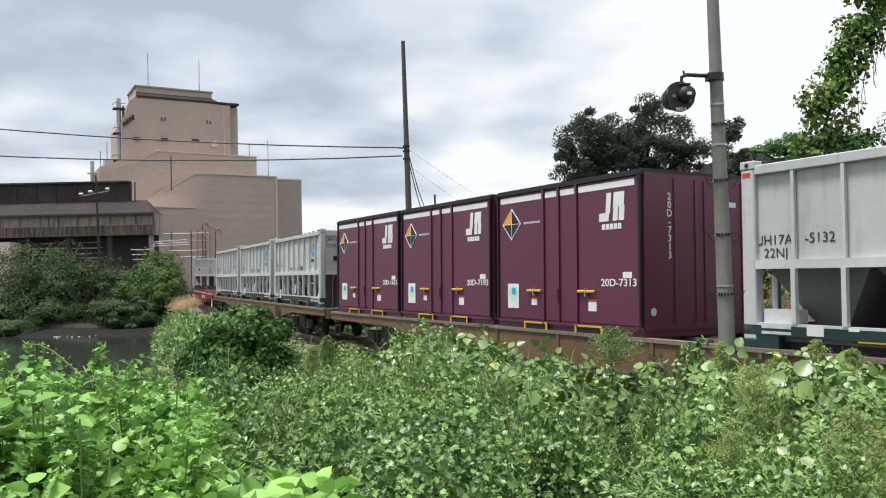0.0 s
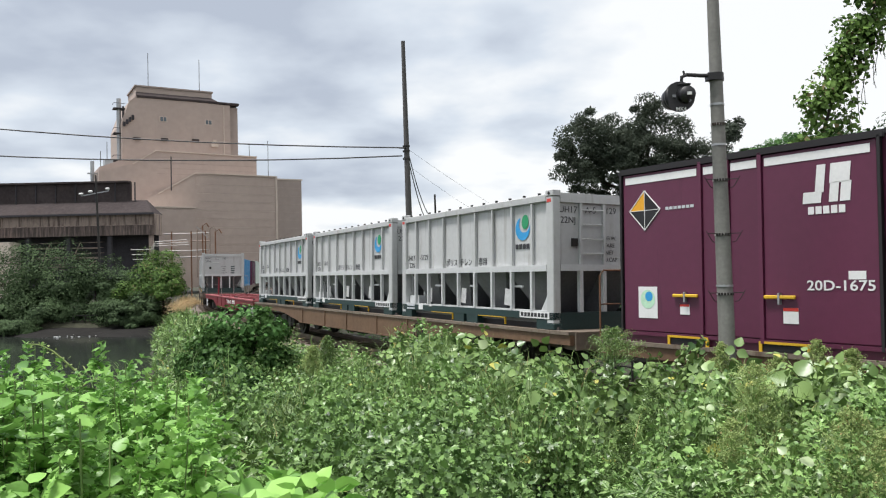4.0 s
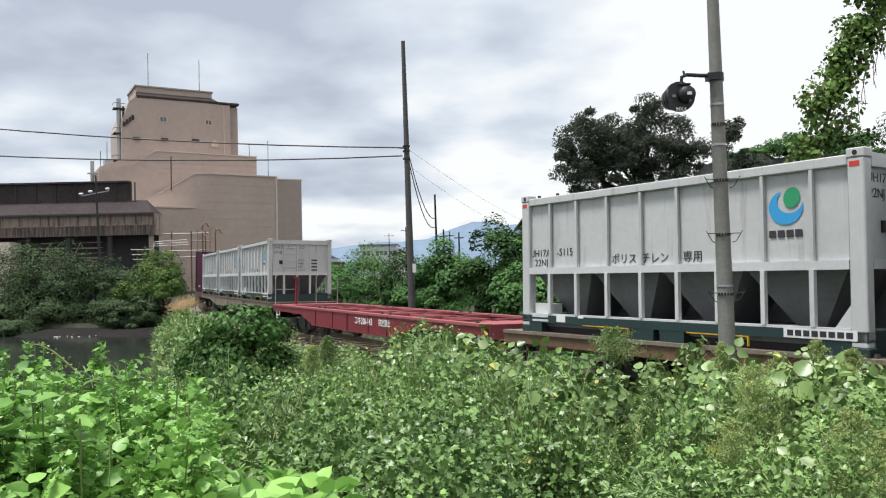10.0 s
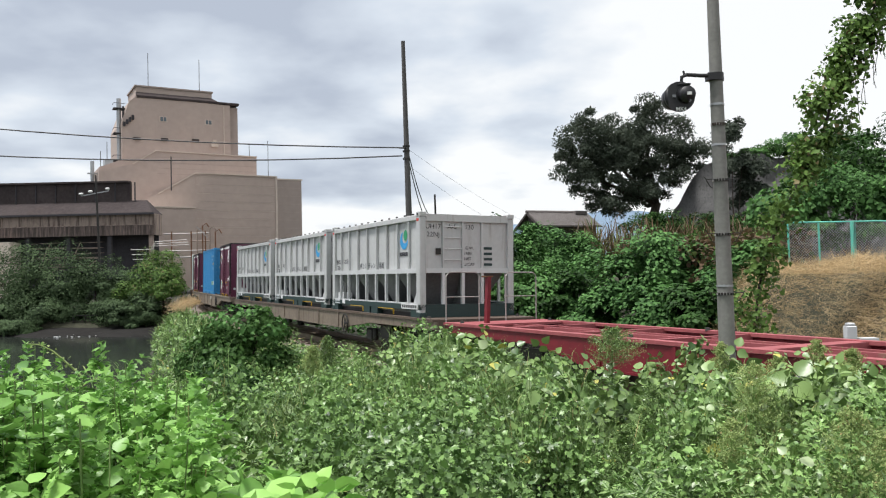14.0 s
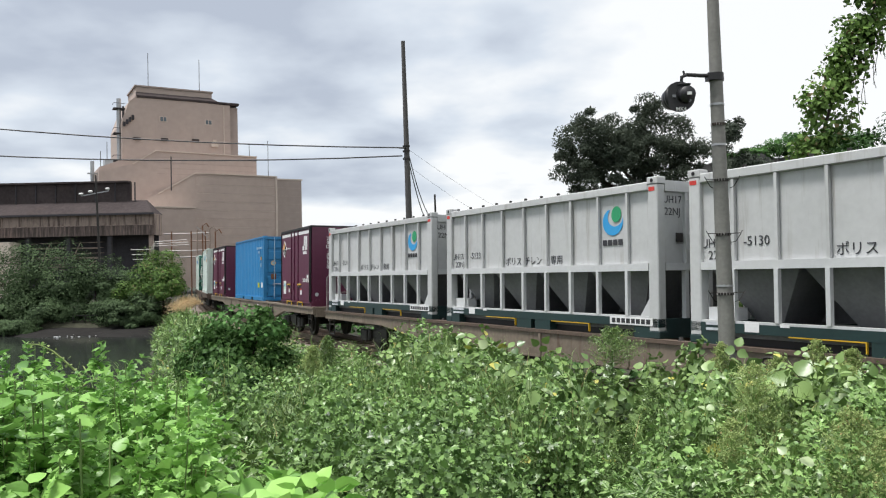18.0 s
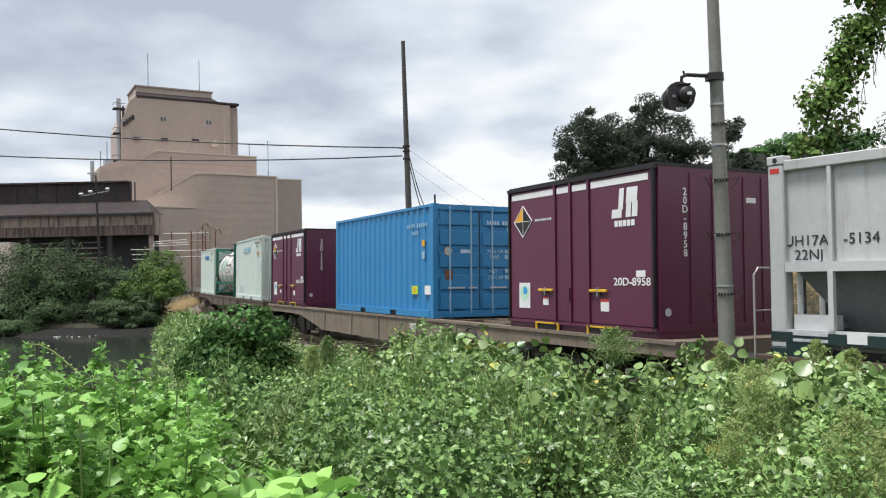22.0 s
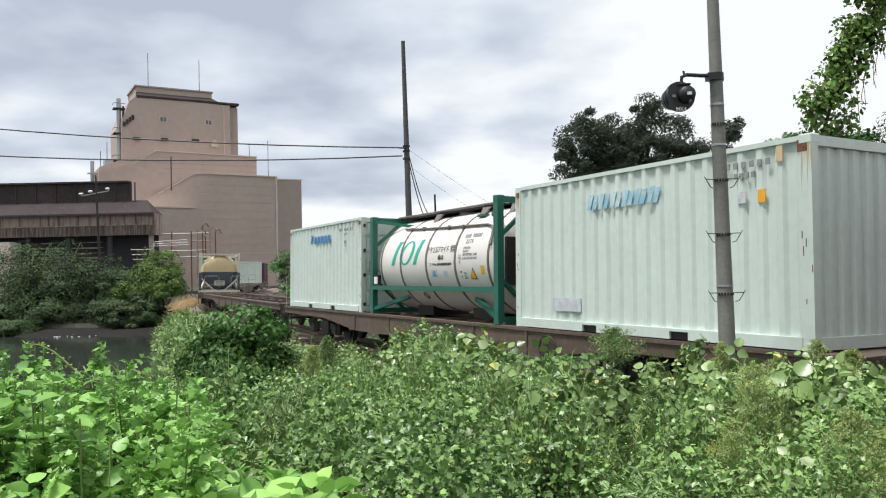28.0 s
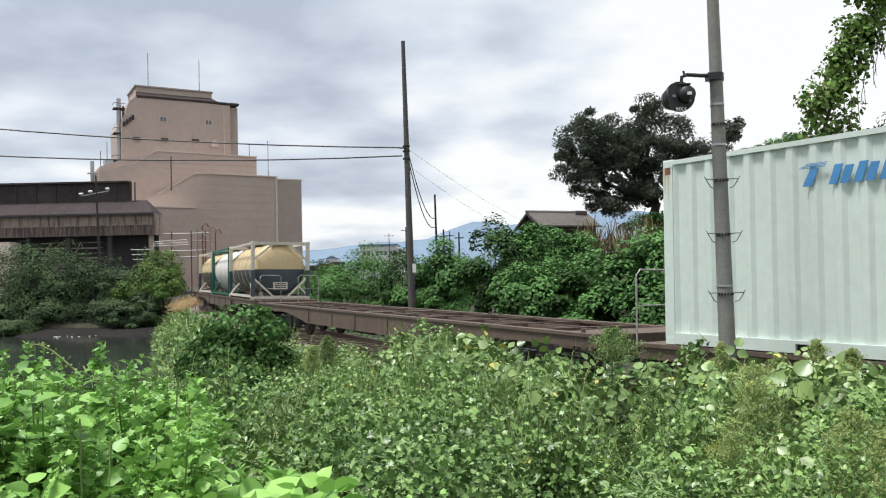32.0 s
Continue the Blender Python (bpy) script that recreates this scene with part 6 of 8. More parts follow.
def build_shed():
    s = thing("furnace_shed", "long soot-dark sheet-metal shed with rust-streaked wall above open bays", "industrial shed")
    x0, x1, Y = -84.0, -36.3, 100.0
    bm = bmesh.new()
    extrude_poly(bm, [(x0, Y + 2, 14.4), (-40.3, Y + 2, 14.4), (-40.3, Y + 2, 11.8), (x0, Y + 2, 11.8)], (0, 0.6, 0))
    mon = part("roof_monitor", bm, M["shed_roof"], s)
    part("monitor_cap", boxes((x0, -40.2, Y + 1.6, Y + 2.8, 14.4, 14.62)), M["shed_roof"], mon)
    for i in range(18):
        x = x0 + 1.2 + i * 2.55
        part("louvre_post", boxes((x - 0.07, x + 0.07, Y + 1.85, Y + 2.0, 11.9, 14.4)), M["shed_dark"], mon)
    part("monitor_end", boxes((-40.3, -40.1, Y + 2, Y + 2.6, 11.8, 14.4)), M["shed_roof"], mon)
    bm = bmesh.new()
    v = [bm.verts.new(p) for p in ((x0, Y - 0.5, 10.25), (x1, Y - 0.5, 10.2), (-38.1, Y + 2.2, 12.1), (x0, Y + 2.2, 12.1))]
    bm.faces.new(v)
    v2 = [bm.verts.new(p) for p in ((x1, Y + 3.0, 10.2), (-38.1, Y + 2.6, 12.1))]
    bm.faces.new((v[1], v2[0], v2[1], v[2]))
    part("lower_roof", bm, M["shed_roof"], s)
    part("eave", boxes((x0, x1 + 0.1, Y - 0.62, Y - 0.4, 10.05, 10.3)), M["shed_dark"], s)
    # streaked wall in upright sheets
    n = 40
    for i in range(n):
        a = x0 + (x1 - x0) * i / n
        b = x0 + (x1 - x0) * (i + 1) / n
        part("wall_sheet", boxes((a, b - 0.05, Y - 0.06 * (i % 2), Y + 0.15, 8.75 if i % 3 else 8.7, 10.1)), M["shed_wall"], s)
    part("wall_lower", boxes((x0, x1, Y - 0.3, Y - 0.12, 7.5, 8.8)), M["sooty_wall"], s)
    part("wall_ledge", boxes((x0, x1, Y - 0.34, Y - 0.1, 8.74, 8.80)), M["shed_wall"], s)
    part("end_wall", boxes((x1 - 0.2, x1, Y, Y + 2.6, 7.5, 10.2)), M["shed_wall"], s)
    # back and floor coloured dark to give the shade inside the bays
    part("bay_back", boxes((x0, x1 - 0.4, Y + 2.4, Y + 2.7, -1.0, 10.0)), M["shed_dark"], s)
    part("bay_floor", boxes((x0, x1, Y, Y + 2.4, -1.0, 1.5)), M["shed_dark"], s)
    for i in range(9):
        x = x1 - 0.5 - i * 5.2
        part("column", boxes((x - 0.25, x + 0.25, Y, Y + 0.5, -1.0, 7.6)), M["shed_dark"] if i else M["shed_wall"], s)
    for z in (3.6, 4.8, 6.0):
        bm = bmesh.new()
        tube(bm, [(x0, Y + 1.2, z), (-49, Y + 1.2, z + 0.1), (-44, Y + 1.2, z)], 0.10, 6)
        part("bay_pipe", bm, M["shed_wall"], s)
    for k in range(14):
        bm = bmesh.new()
        zz = 2.6 + (k % 7) * 0.68
        bar(bm, (-52.5 if k < 7 else -47.5, Y + 0.6 + 0.1 * (k % 3), zz), (-48.0 if k < 7 else -43.0, Y + 0.6 + 0.1 * (k % 3), zz + 0.08), 0.06, 0.09, (0, 1, 0))
        part("scaffold_bar", bm, M["shed_wall"], s)
    for k in range(5):
        bm = bmesh.new()
        xx = -53.5 + k * 1.9
        bar(bm, (xx, Y + 0.8, 3.0), (xx + 1.8, Y + 0.8, 6.8 if k % 2 else 4.4), 0.12, 0.12, (0, 1, 0))
        part("bay_brace", bm, M["shed_wall"], s)
    part("hut", boxes((-56.2, -53.7, Y - 1.5, Y + 1.0, 0, 6.9)), M["trim_pale"], s, "pale plaster end wall")
    # pale bent pipes at the right end
    for k in range(3):
        bm = bmesh.new()
        y = Y - 1.2 - k * 0.3
        tube(bm, [(-38.6, y, 4.4 + 0.6 * k), (-36.4 + 0.3 * k, y, 4.4 + 0.6 * k), (-36.2 + 0.3 * k, y, 6.0 + 0.25 * k), (-31.6, y, 6.1 + 0.3 * k)], 0.05, 8)
        part("bent_pipe", bm, M["pipe"], s)


def build_pipe_rack():
    r = thing("pipe_rack", "rusty rack of pale horizontal pipes along the factory", "pipe rack")
    for z, y in ((7.6, 101.0), (6.6, 101.4), (5.4, 100.6), (4.6, 101.0)):
        bm = bmesh.new()
        tube(bm, [(-35.5, y, z), (-29.8, y + 0.6, z + 0.05)], 0.08, 8)
        part("pipe", bm, M["shed_wall"] if y > 101.2 else M["pipe"], r)
    for x in (-34.5, -32.0, -30.2):
        part("post", boxes((x - 0.06, x + 0.06, 100.9, 101.1, -0.5, 7.9)), M["rust"], r)
    for i, x in enumerate((-31.0, -30.3, -29.4, -28.7)):
        bm = bmesh.new()
        top = (7.9, 8.5, 8.1, 7.7)[i]
        tube(bm, [(x, 100.2, 2), (x, 100.2, top), (x + 0.5, 100.2, top + 0.3), (x + 0.8, 100.2, top - 0.2)], 0.09, 8)
        part("riser", bm, M["rust"] if i % 2 else M["shed_wall"], r)
    bm = bmesh.new()
    bar(bm, (-31.0, 100.0, 8.4), (-29.6, 100.0, 7.0), 0.10, 0.10, (0, 1, 0))
    part("brace", bm, M["pipe"], r)


def build_lamp_post():
    l = thing("lamp_post", "steel mast with three floodlights on a crossbar", "lamp post")
    bm = bmesh.new()
    tube(bm, [(-36.6, 85, -0.5), (-37.1, 85, 13.2)], 0.16, 10, r_end=0.09)
    part("mast", bm, M["black_steel"], l)
    bm = bmesh.new()
    bar(bm, (-38.7, 85, 11.0), (-35.7, 85, 11.5), 0.10, 0.10)
    part("crossbar", bm, M["steel"], l)
    for x, z in ((-38.6, 11.2), (-37.6, 11.45), (-35.75, 11.7)):
        bm = bmesh.new()
        bmesh.ops.create_uvsphere(bm, u_segments=12, v_segments=8, radius=0.19, matrix=Matrix.Translation((x, 84.8, z)) @ Matrix.Diagonal((1.3, 1, 0.7, 1)))
        part("floodlight", bm, M["white_mark"], l, "white floodlight head", True)


build_factory()
build_shed()
build_pipe_rack()
build_lamp_post()


# ---- distance ----
def build_distance():
    xs = np.linspace(-2600, 2600, 105)
    bm = bmesh.new()
    kx = [-2600, -900, -451, -340, -118, -60, 20, 85, 150, 216, 380, 532, 760, 960, 2600]
    kz = [30, 60, 82, 92, 106, 112, 136, 160, 162, 151, 165, 198, 170, 200, 120]
    rng = np.random.default_rng(5)
    top, low, back = [], [], []
    for x in xs:
        z = np.interp(x, kx, kz) + 3.0 * math.sin(x * 0.021) + 1.8 * math.sin(x * 0.057 + 1)
        low.append(bm.verts.new((x, 2350, -2)))
        top.append(bm.verts.new((x, 2600, z)))
        back.append(bm.verts.new((x, 3000, -2)))
    for i in range(len(xs) - 1):
        bm.faces.new((low[i], low[i + 1], top[i + 1], top[i]))
        bm.faces.new((top[i], top[i + 1], back[i + 1], back[i]))
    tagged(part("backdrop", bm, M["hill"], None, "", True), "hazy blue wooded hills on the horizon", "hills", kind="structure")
    w = thing("warehouse", "long white warehouse with a row of dark windows", "warehouse")
    part("wall", boxes((-31.4, -17.6, 300, 320, 0, 12.4)), M["far_wall"], w)
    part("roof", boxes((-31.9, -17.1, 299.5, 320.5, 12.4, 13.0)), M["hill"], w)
    for i, x in enumerate((-30.4, -28.6, -25.4, -23.8, -22.2, -20.2, -18.8)):
        part("window", boxes((x, x + 1.1, 299.85, 300.0, 8.9, 10.4)), M["far_glass"], w)
    part("annex", boxes((-17.6, -13.5, 300, 318, 0, 11.2)), M["far_wall"], w)
    rng = random.Random(9)
    for i in range(13):
        x = -95 + i * 8.0 + rng.uniform(-2, 2)
        y = 420 + rng.uniform(0, 120)
        wd, h = rng.uniform(4, 9), rng.uniform(5.5, 11.0)
        hs = thing("far_house", "small pale house in the distant town", "house", "distant houses")
        part("wall", boxes((x, x + wd, y, y + 8, -0.5, h)), M["far_wall"] if i % 3 else M["trim_pale"], hs)
        bm = bmesh.new()
        extrude_poly(bm, [(x - 0.4, y - 0.4, h), (x + wd + 0.4, y - 0.4, h), (x + wd / 2, y - 0.4, h + 1.7)], (0, 8.8, 0))
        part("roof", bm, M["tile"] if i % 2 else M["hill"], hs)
        part("window", boxes((x + wd * 0.3, x + wd * 0.6, y - 0.05, y, h * 0.6, h * 0.8)), M["far_glass"], hs)
    # low sheds and a rusty wall beyond the line
    sh = thing("yard_shed", "low rusty-brown yard wall with stacked containers", "yard wall")
    for i in range(3):
        part("panel", boxes((-35 + i * 3.2, -32 + i * 3.2, 205, 207, -0.4, 4.4 + (i % 3) * 0.4)), M["rust"] if i % 2 else M["wood_dark"], sh)


build_distance()


def build_house():
    h = thing("tiled_house", "dark timber house with a grey-brown tiled roof", "house")
    h.matrix_basis = Matrix.Translation((8.75, 61.0, 0)) @ Matrix.Rotation(radians(24), 4, "Z")
    part("wall", boxes((-2.2, 2.6, -1.5, 1.5, -0.4, 5.3)), M["wood_dark"], h)
    bm = bmesh.new()
    extrude_poly(bm, [(-2.25, -1.5, 5.25), (-2.25, 1.5, 5.25), (-2.25, 0, 6.25)], (0.12, 0, 0))
    part("gable", bm, M["wood_dark"], h)
    tilt = math.atan2(1.15, 1.95)
    me = bpy.data.meshes.new("roof_tile")
    tb = bmesh.new()
    tube(tb, [(0, 0, 0), (0, 0.30, 0)], 0.075, 6)
    tb.to_mesh(me)
    tb.free()
    me.materials.append(M["tile"])
    for sgn in (-1, 1):
        bm = bmesh.new()
        extrude_poly(bm, [(-2.55, sgn * 1.95, 5.12), (2.9, sgn * 1.95, 5.12), (2.7, 0, 6.27), (-2.55, 0, 6.27)], (0, 0, 0.07))
        slope = part("roof_slope", bm, M["tile"], h)
        if sgn > 0:
            continue
        for r in range(9):
            for c in range(30):
                q = r / 9
                shared("roof_tile", me, slope, Matrix.Translation((-2.45 + c * 0.178, -1.95 + 1.95 * q, 5.20 + 1.15 * q)) @ Matrix.Rotation(tilt, 4, "X"))
    bm = bmesh.new()
    tube(bm, [(-2.65, 0, 6.38), (2.3, 0, 6.38)], 0.13, 8)
    part("ridge", bm, M["tile"], h)
    part("ridge_end", boxes((1.5, 2.5, -0.5, 0.4, 6.2, 6.48)), M["tile"], h)
    for sgn in (-1, 1):
        bm = bmesh.new()
        bar(bm, (-2.55, sgn * 1.97, 5.08), (-2.55, 0, 6.25), 0.14, 0.16)
        part("verge", bm, M["wood_dark"], h)


build_house()


# ---- poles, wires, signal ----
def build_signal_pole():
    p = thing("signal_pole", "tapered grey concrete pole with metal straps and hooks", "pole")
    base, top = Vector((3.20, 9.0, -0.6)), Vector((3.135, 9.0, 6.4))
    bm = bmesh.new()
    tube(bm, [base.lerp(top, i / 10) for i in range(11)], 0.103, 24, r_end=0.056)
    part("shaft", bm, M["pole_grey"], p, "", True)

    def at(z):
        k = (z - base.z) / (top.z - base.z)
        return base.lerp(top, k), 0.103 - 0.047 * k
    for z, kind in ((3.83, 1), (3.60, 2), (3.37, 1), (2.965, 3), (2.35, 3), (1.77, 1), (1.68, 3), (1.04, 2)):
        c, r = at(z)
        bm = bmesh.new()
        tube(bm, [c - Vector((0, 0, 0.012)), c + Vector((0, 0, 0.012))], r + 0.006, 20)
        part("strap", bm, M["steel"] if kind == 1 else M["pipe"], p, "galvanised strap")
        if kind > 1:
            for i in range(6):
                a = -2.6 + i * 0.34
                q = c + Vector((math.cos(a) * (r + 0.012), math.sin(a) * (r + 0.012), 0))
                part("strap_link", boxes((q.x - 0.009, q.x + 0.009, q.y - 0.009, q.y + 0.009, q.z - 0.014, q.z + 0.014)), M["black_steel"], p)
        if kind == 3:
            for sx in (-1, 1):
                bm = bmesh.new()
                e = c + Vector((sx * (r + 0.005), -0.03, 0.012))
                tube(bm, [e, e + Vector((sx * 0.10, -0.03, 0.0)), e + Vector((sx * 0.115, -0.03, 0.03))], 0.005, 6)
                tube(bm, [e + Vector((sx * 0.10, -0.03, 0.0)), e + Vector((sx * 0.045, -0.02, -0.09)), e + Vector((sx * 0.01, 0, -0.10))], 0.005, 6)
                part("hook", bm, M["black_steel"], p, "wire hook")
    s = thing("signal_lamp", "round black signal lamp with hood on a bracket arm", "signal lamp")
    c, r = at(4.15)
    bm = bmesh.new()
    tube(bm, [c + Vector((0.0, -0.06, 0)), c + Vector((-0.2, -0.06, 0.005)), (2.80, 8.93, 4.165), (2.745, 8.93, 4.14), (2.735, 8.93, 4.06)], 0.022, 10)
    part("arm", bm, M["signal_black"], s)
    bm = bmesh.new()
    tube(bm, [c - Vector((0, 0, 0.05)), c + Vector((0, 0, 0.04))], r + 0.014, 20)
    box(bm, c.x - 0.12, c.x - 0.02, c.y - 0.10, c.y + 0.02, c.z - 0.05, c.z + 0.03)
    part("clamp", bm, M["signal_black"], s)
    bm = bmesh.new()
    tube(bm, [(2.775, 8.93, 4.15), (2.765, 8.93, 4.21)], 0.012, 8)
    tube(bm, [(2.70, 8.93, 4.06), (2.84, 8.93, 4.06)], 0.012, 8)
    part("bracket", bm, M["signal_black"], s)
    o = Vector((2.725, 8.97, 3.925))
    bm = bmesh.new()
    tube(bm, [o + Vector((0, -0.012, 0)), o + Vector((0, 0.012, 0))], 0.172, 32)
    part("backboard", bm, M["signal_black"], s)
    bm = bmesh.new()
    tube(bm, [o + Vector((-0.02, 0.02, 0)), o + Vector((-0.06, 0.16, 0.0))], 0.155, 24, r_end=0.12)
    part("lamp_body", bm, M["signal_black"], s, "", True)
    bm = bmesh.new()
    tube(bm, [o + Vector((0.06, -0.01, 0.02)), o + Vector((0.075, -0.10, 0.015))], 0.10, 24, r_end=0.085)
    part("hood", bm, M["signal_black"], s, "", True)
    part("reflector", boxes((o.x + 0.055, o.x + 0.105, o.y - 0.118, o.y - 0.102, o.z + 0.0, o.z + 0.032)), M["white_mark"], s)
    bm = bmesh.new()
    bar(bm, o + Vector((-0.02, -0.03, 0.03)), o + Vector((0.10, -0.09, -0.07)), 0.02, 0.03)
    part("clasp", bm, M["lens"], s)
    part("lug", boxes((o.x - 0.09, o.x - 0.05, o.y - 0.03, o.y - 0.01, o.z - 0.01, o.z + 0.02)), M["lens"], s)
    text("MK4", 0.062, M["white_mark"], s, Matrix.Translation((o.x + 0.01, o.y - 0.02, o.z - 0.145)) @ Matrix.Rotation(math.pi / 2, 4, "X"), "lettering")


def wire(name, pts, r, label, sag=0.0, n=14):
    a, b = Vector(pts[0]), Vector(pts[1])
    bm = bmesh.new()
    line = []
    for i in range(n + 1):
        k = i / n
        q = a.lerp(b, k)
        q.z -= sag * 4 * k * (1 - k)
        line.append(q)
    tube(bm, line, r, 6)
    return tagged(part(name, bm, M["cable"]), label, "cable", "overhead wires")


def build_far_pole():
    p = thing("utility_pole", "dark concrete utility pole carrying two slack cables", "utility pole")
    base, top = Vector((-1.24, 31, -0.5)), Vector((-1.39, 31, 11.1))
    bm = bmesh.new()
    tube(bm, [base, base.lerp(top, 0.5), top], 0.155, 16, r_end=0.075)
    part("shaft", bm, M["pole_dark"], p)
    part("plate", boxes((-1.20, -1.06, 30.82, 30.86, 2.0, 2.34)), M["white_mark"], p, "white notice plate")
    for z in (6.45, 6.75, 6.95):
        bm = bmesh.new()
        tube(bm, [(-1.35, 31, z - 0.03), (-1.35, 31, z + 0.03)], 0.14, 12)
        part("band", bm, M["black_steel"], p)
    bm = bmesh.new()
    tube(bm, [(-1.35, 30.9, 6.85), (-1.62, 30.9, 6.88)], 0.03, 8)
    part("insulator", bm, M["black_steel"], p)
    wire("cable", [(-1.5, 30.9, 6.88), (-36.0, 30.9, 10.83)], 0.026, "thick black cable sagging between poles", 0.72)
    wire("cable", [(-1.5, 30.9, 6.56), (-36.0, 30.9, 9.19)], 0.026, "thick black cable sagging between poles", 0.857)
    wire("guy_wire", [(-1.25, 31, 6.6), (-0.38, 45, 5.05)], 0.022, "slack cable running down to a farther pole", 0.75)
    wire("guy_wire", [(-1.25, 31, 6.3), (-0.38, 45, 4.6)], 0.022, "slack cable running down to a farther pole", 0.9)
    wire("overhead_wire", [(-1.3, 31, 6.85), (6.0, 58.5, 5.6)], 0.005, "thin service wire to a house", 0.2)
    wire("overhead_wire", [(-1.3, 31, 6.2), (4.6, 60.0, 5.4)], 0.005, "thin service wire to a house", 0.2)
    for (x0, x1, y, z, r) in ((-0.30, -0.40, 45, 6.4, 0.075), (0.12, 0.10, 90, 6.8, 0.14), (2.47, 2.45, 120, 7.9, 0.16), (1.35, 1.3, 150, 9.6, 0.12), (-9.2, -9.3, 200, 13.5, 0.16), (-17.5, -17.6, 260, 15.0, 0.16), (-55, -55, 260, 14.0, 0.16)):
        q = thing("utility_pole", "distant dark utility pole above the shrubs", "utility pole", "distant poles")
        bm = bmesh.new()
        tube(bm, [(x0, y, -0.4), (x1, y, z)], r, 10, r_end=r * 0.7)
        part("shaft", bm, M["black_steel"], q)
        if y > 80:
            part("crossarm", boxes((x1 - y * 0.006, x1 + y * 0.006, y - 0.05, y + 0.05, z - 0.9, z - 0.75)), M["black_steel"], q)


build_signal_pole()
build_far_pole()


# ---- slope, fence, bank on the far side ----
def build_slope():
    s = thing("retaining_slope", "grey sprayed-concrete slope under a wooded hill", "retaining wall", kind="structure")
    rng = np.random.default_rng(3)
    nu, nv = 70, 34
    bm = bmesh.new()
    grid = []
    for j in range(nv + 1):
        row = []
        for i in range(nu + 1):
            x = 12.9 + 13.1 * i / nu
            k = j / nv
            top = float(np.interp(x, [12.9, 13.8, 15.0, 17.0, 26.0], [3.6, 5.6, 7.3, 8.5, 8.6])) + 0.25 * math.sin(x * 2.1)
            z = 1.0 + (top - 1.0) * k
            y = 43.5 + 3.6 * k + 0.55 * noise.noise((x * 0.5, z * 0.5, 0)) + 0.28 * noise.noise((x * 1.4, z * 1.4, 3)) + 0.10 * noise.noise((x * 4, z * 4, 5))
            row.append(bm.verts.new((x, y, z)))
        grid.append(row)
    for j in range(nv):
        for i in range(nu):
            bm.faces.new((grid[j][i], grid[j][i + 1], grid[j + 1][i + 1], grid[j + 1][i]))
    part("concrete_face", bm, M["concrete"], s, "", True)
    bm = bmesh.new()
    v = [[bm.verts.new((15.5 + 40 * i / 10, 47.2 + 22 * j / 4, 7.7 + 0.7 * j - 0.02 * i)) for i in range(11)] for j in range(5)]
    for j in range(4):
        for i in range(10):
            bm.faces.new((v[j][i], v[j][i + 1], v[j + 1][i + 1], v[j + 1][i]))
    part("hill_top", bm, M["soil"], s)


def build_fence():
    f = thing("mesh_fence", "mint-green chain-link fence on a grassy bank", "fence")
    y, z0, z1 = 20.0, 1.75, 3.04
    xs = [8.71, 9.48, 10.32, 11.3, 12.3, 13.3]
    for i, x in enumerate(xs):
        bm = bmesh.new()
        tube(bm, [(x, y, z0 - 0.3), (x - 0.01, y, z1)], 0.045 if i == 2 else 0.024, 10)
        if i == 2:
            tube(bm, [(x + 0.09, y + 0.05, z0 - 0.3), (x + 0.08, y + 0.05, z1)], 0.03, 10)
        part("post", bm, M["mint"], f)
    for z in (z1, z0 + 0.12):
        bm = bmesh.new()
        tube(bm, [(8.71, y, z), (13.3, y, z - 0.02)], 0.02, 8)
        part("rail", bm, M["mint"], f)
    bm = bmesh.new()
    w, h = 4.6, z1 - z0 - 0.12
    step = 0.07
    k = -h
    while k < w:
        for sg in (1, -1):
            a, b = max(k, 0.0), min(k + h, w)
            if b > a:
                za, zb = a - k, b - k
                if sg < 0:
                    za, zb = h - za, h - zb
                bar(bm, (8.71 + a, y, z0 + 0.12 + za), (8.71 + b, y, z0 + 0.12 + zb), 0.006, 0.006, (0, 1, 0))
        k += step
    tagged(part("chain_link", bm, M["steel"], f, "galvanised chain-link mesh"), kind="stuff")
    b = thing("concrete_marker", "pale square concrete boundary post", "marker post")
    part("post", bevelled(boxes((6.78, 6.95, 13.42, 13.58, 0.2, 0.93)), 0.015, 1), M["far_wall"], b)
    part("cap", bevelled(boxes((6.80, 6.93, 13.44, 13.56, 0.93, 0.98)), 0.015, 1), M["far_wall"], b)
    part("foot", boxes((6.99, 7.30, 13.4, 13.6, 0.2, 0.72)), M["far_wall"], b)
    g = thing("dock_platform", "small rusty landing stage with a railing at the water", "landing stage")
    part("deck", boxes((-28.2, -26.1, 60.2, 61.4, -1.72, -1.60)), M["rust"], g)
    for x in (-28.1, -27.2, -26.3):
        part("post", boxes((x - 0.03, x + 0.03, 60.2, 60.26, -2.6, -0.65)), M["black_steel"], g)
    for z in (-0.68, -1.1):
        part("rail", boxes((-28.1, -26.3, 60.2, 60.25, z - 0.025, z + 0.025)), M["black_steel"], g)


build_slope()
build_fence()
# ---- plants ----
def stuff(name, me, label, category, kind="stuff"):
    return tagged(new(name, me), label, category, kind=kind)


def dome_leaves(rng, c, rad, n, lo=-0.15, shell=0.75):
    """Places and outward ways of n leaves over an uneven dome."""
    d = rng.normal(0, 1, (n, 3))
    d /= np.linalg.norm(d, axis=1)[:, None]
    d[:, 2] = np.where(d[:, 2] < lo, -d[:, 2] * 0.6, d[:, 2])
    r = shell + (1.06 - shell) * np.sqrt(rng.uniform(0, 1, n))
    return np.asarray(c) + d * r[:, None] * np.asarray(rad), d


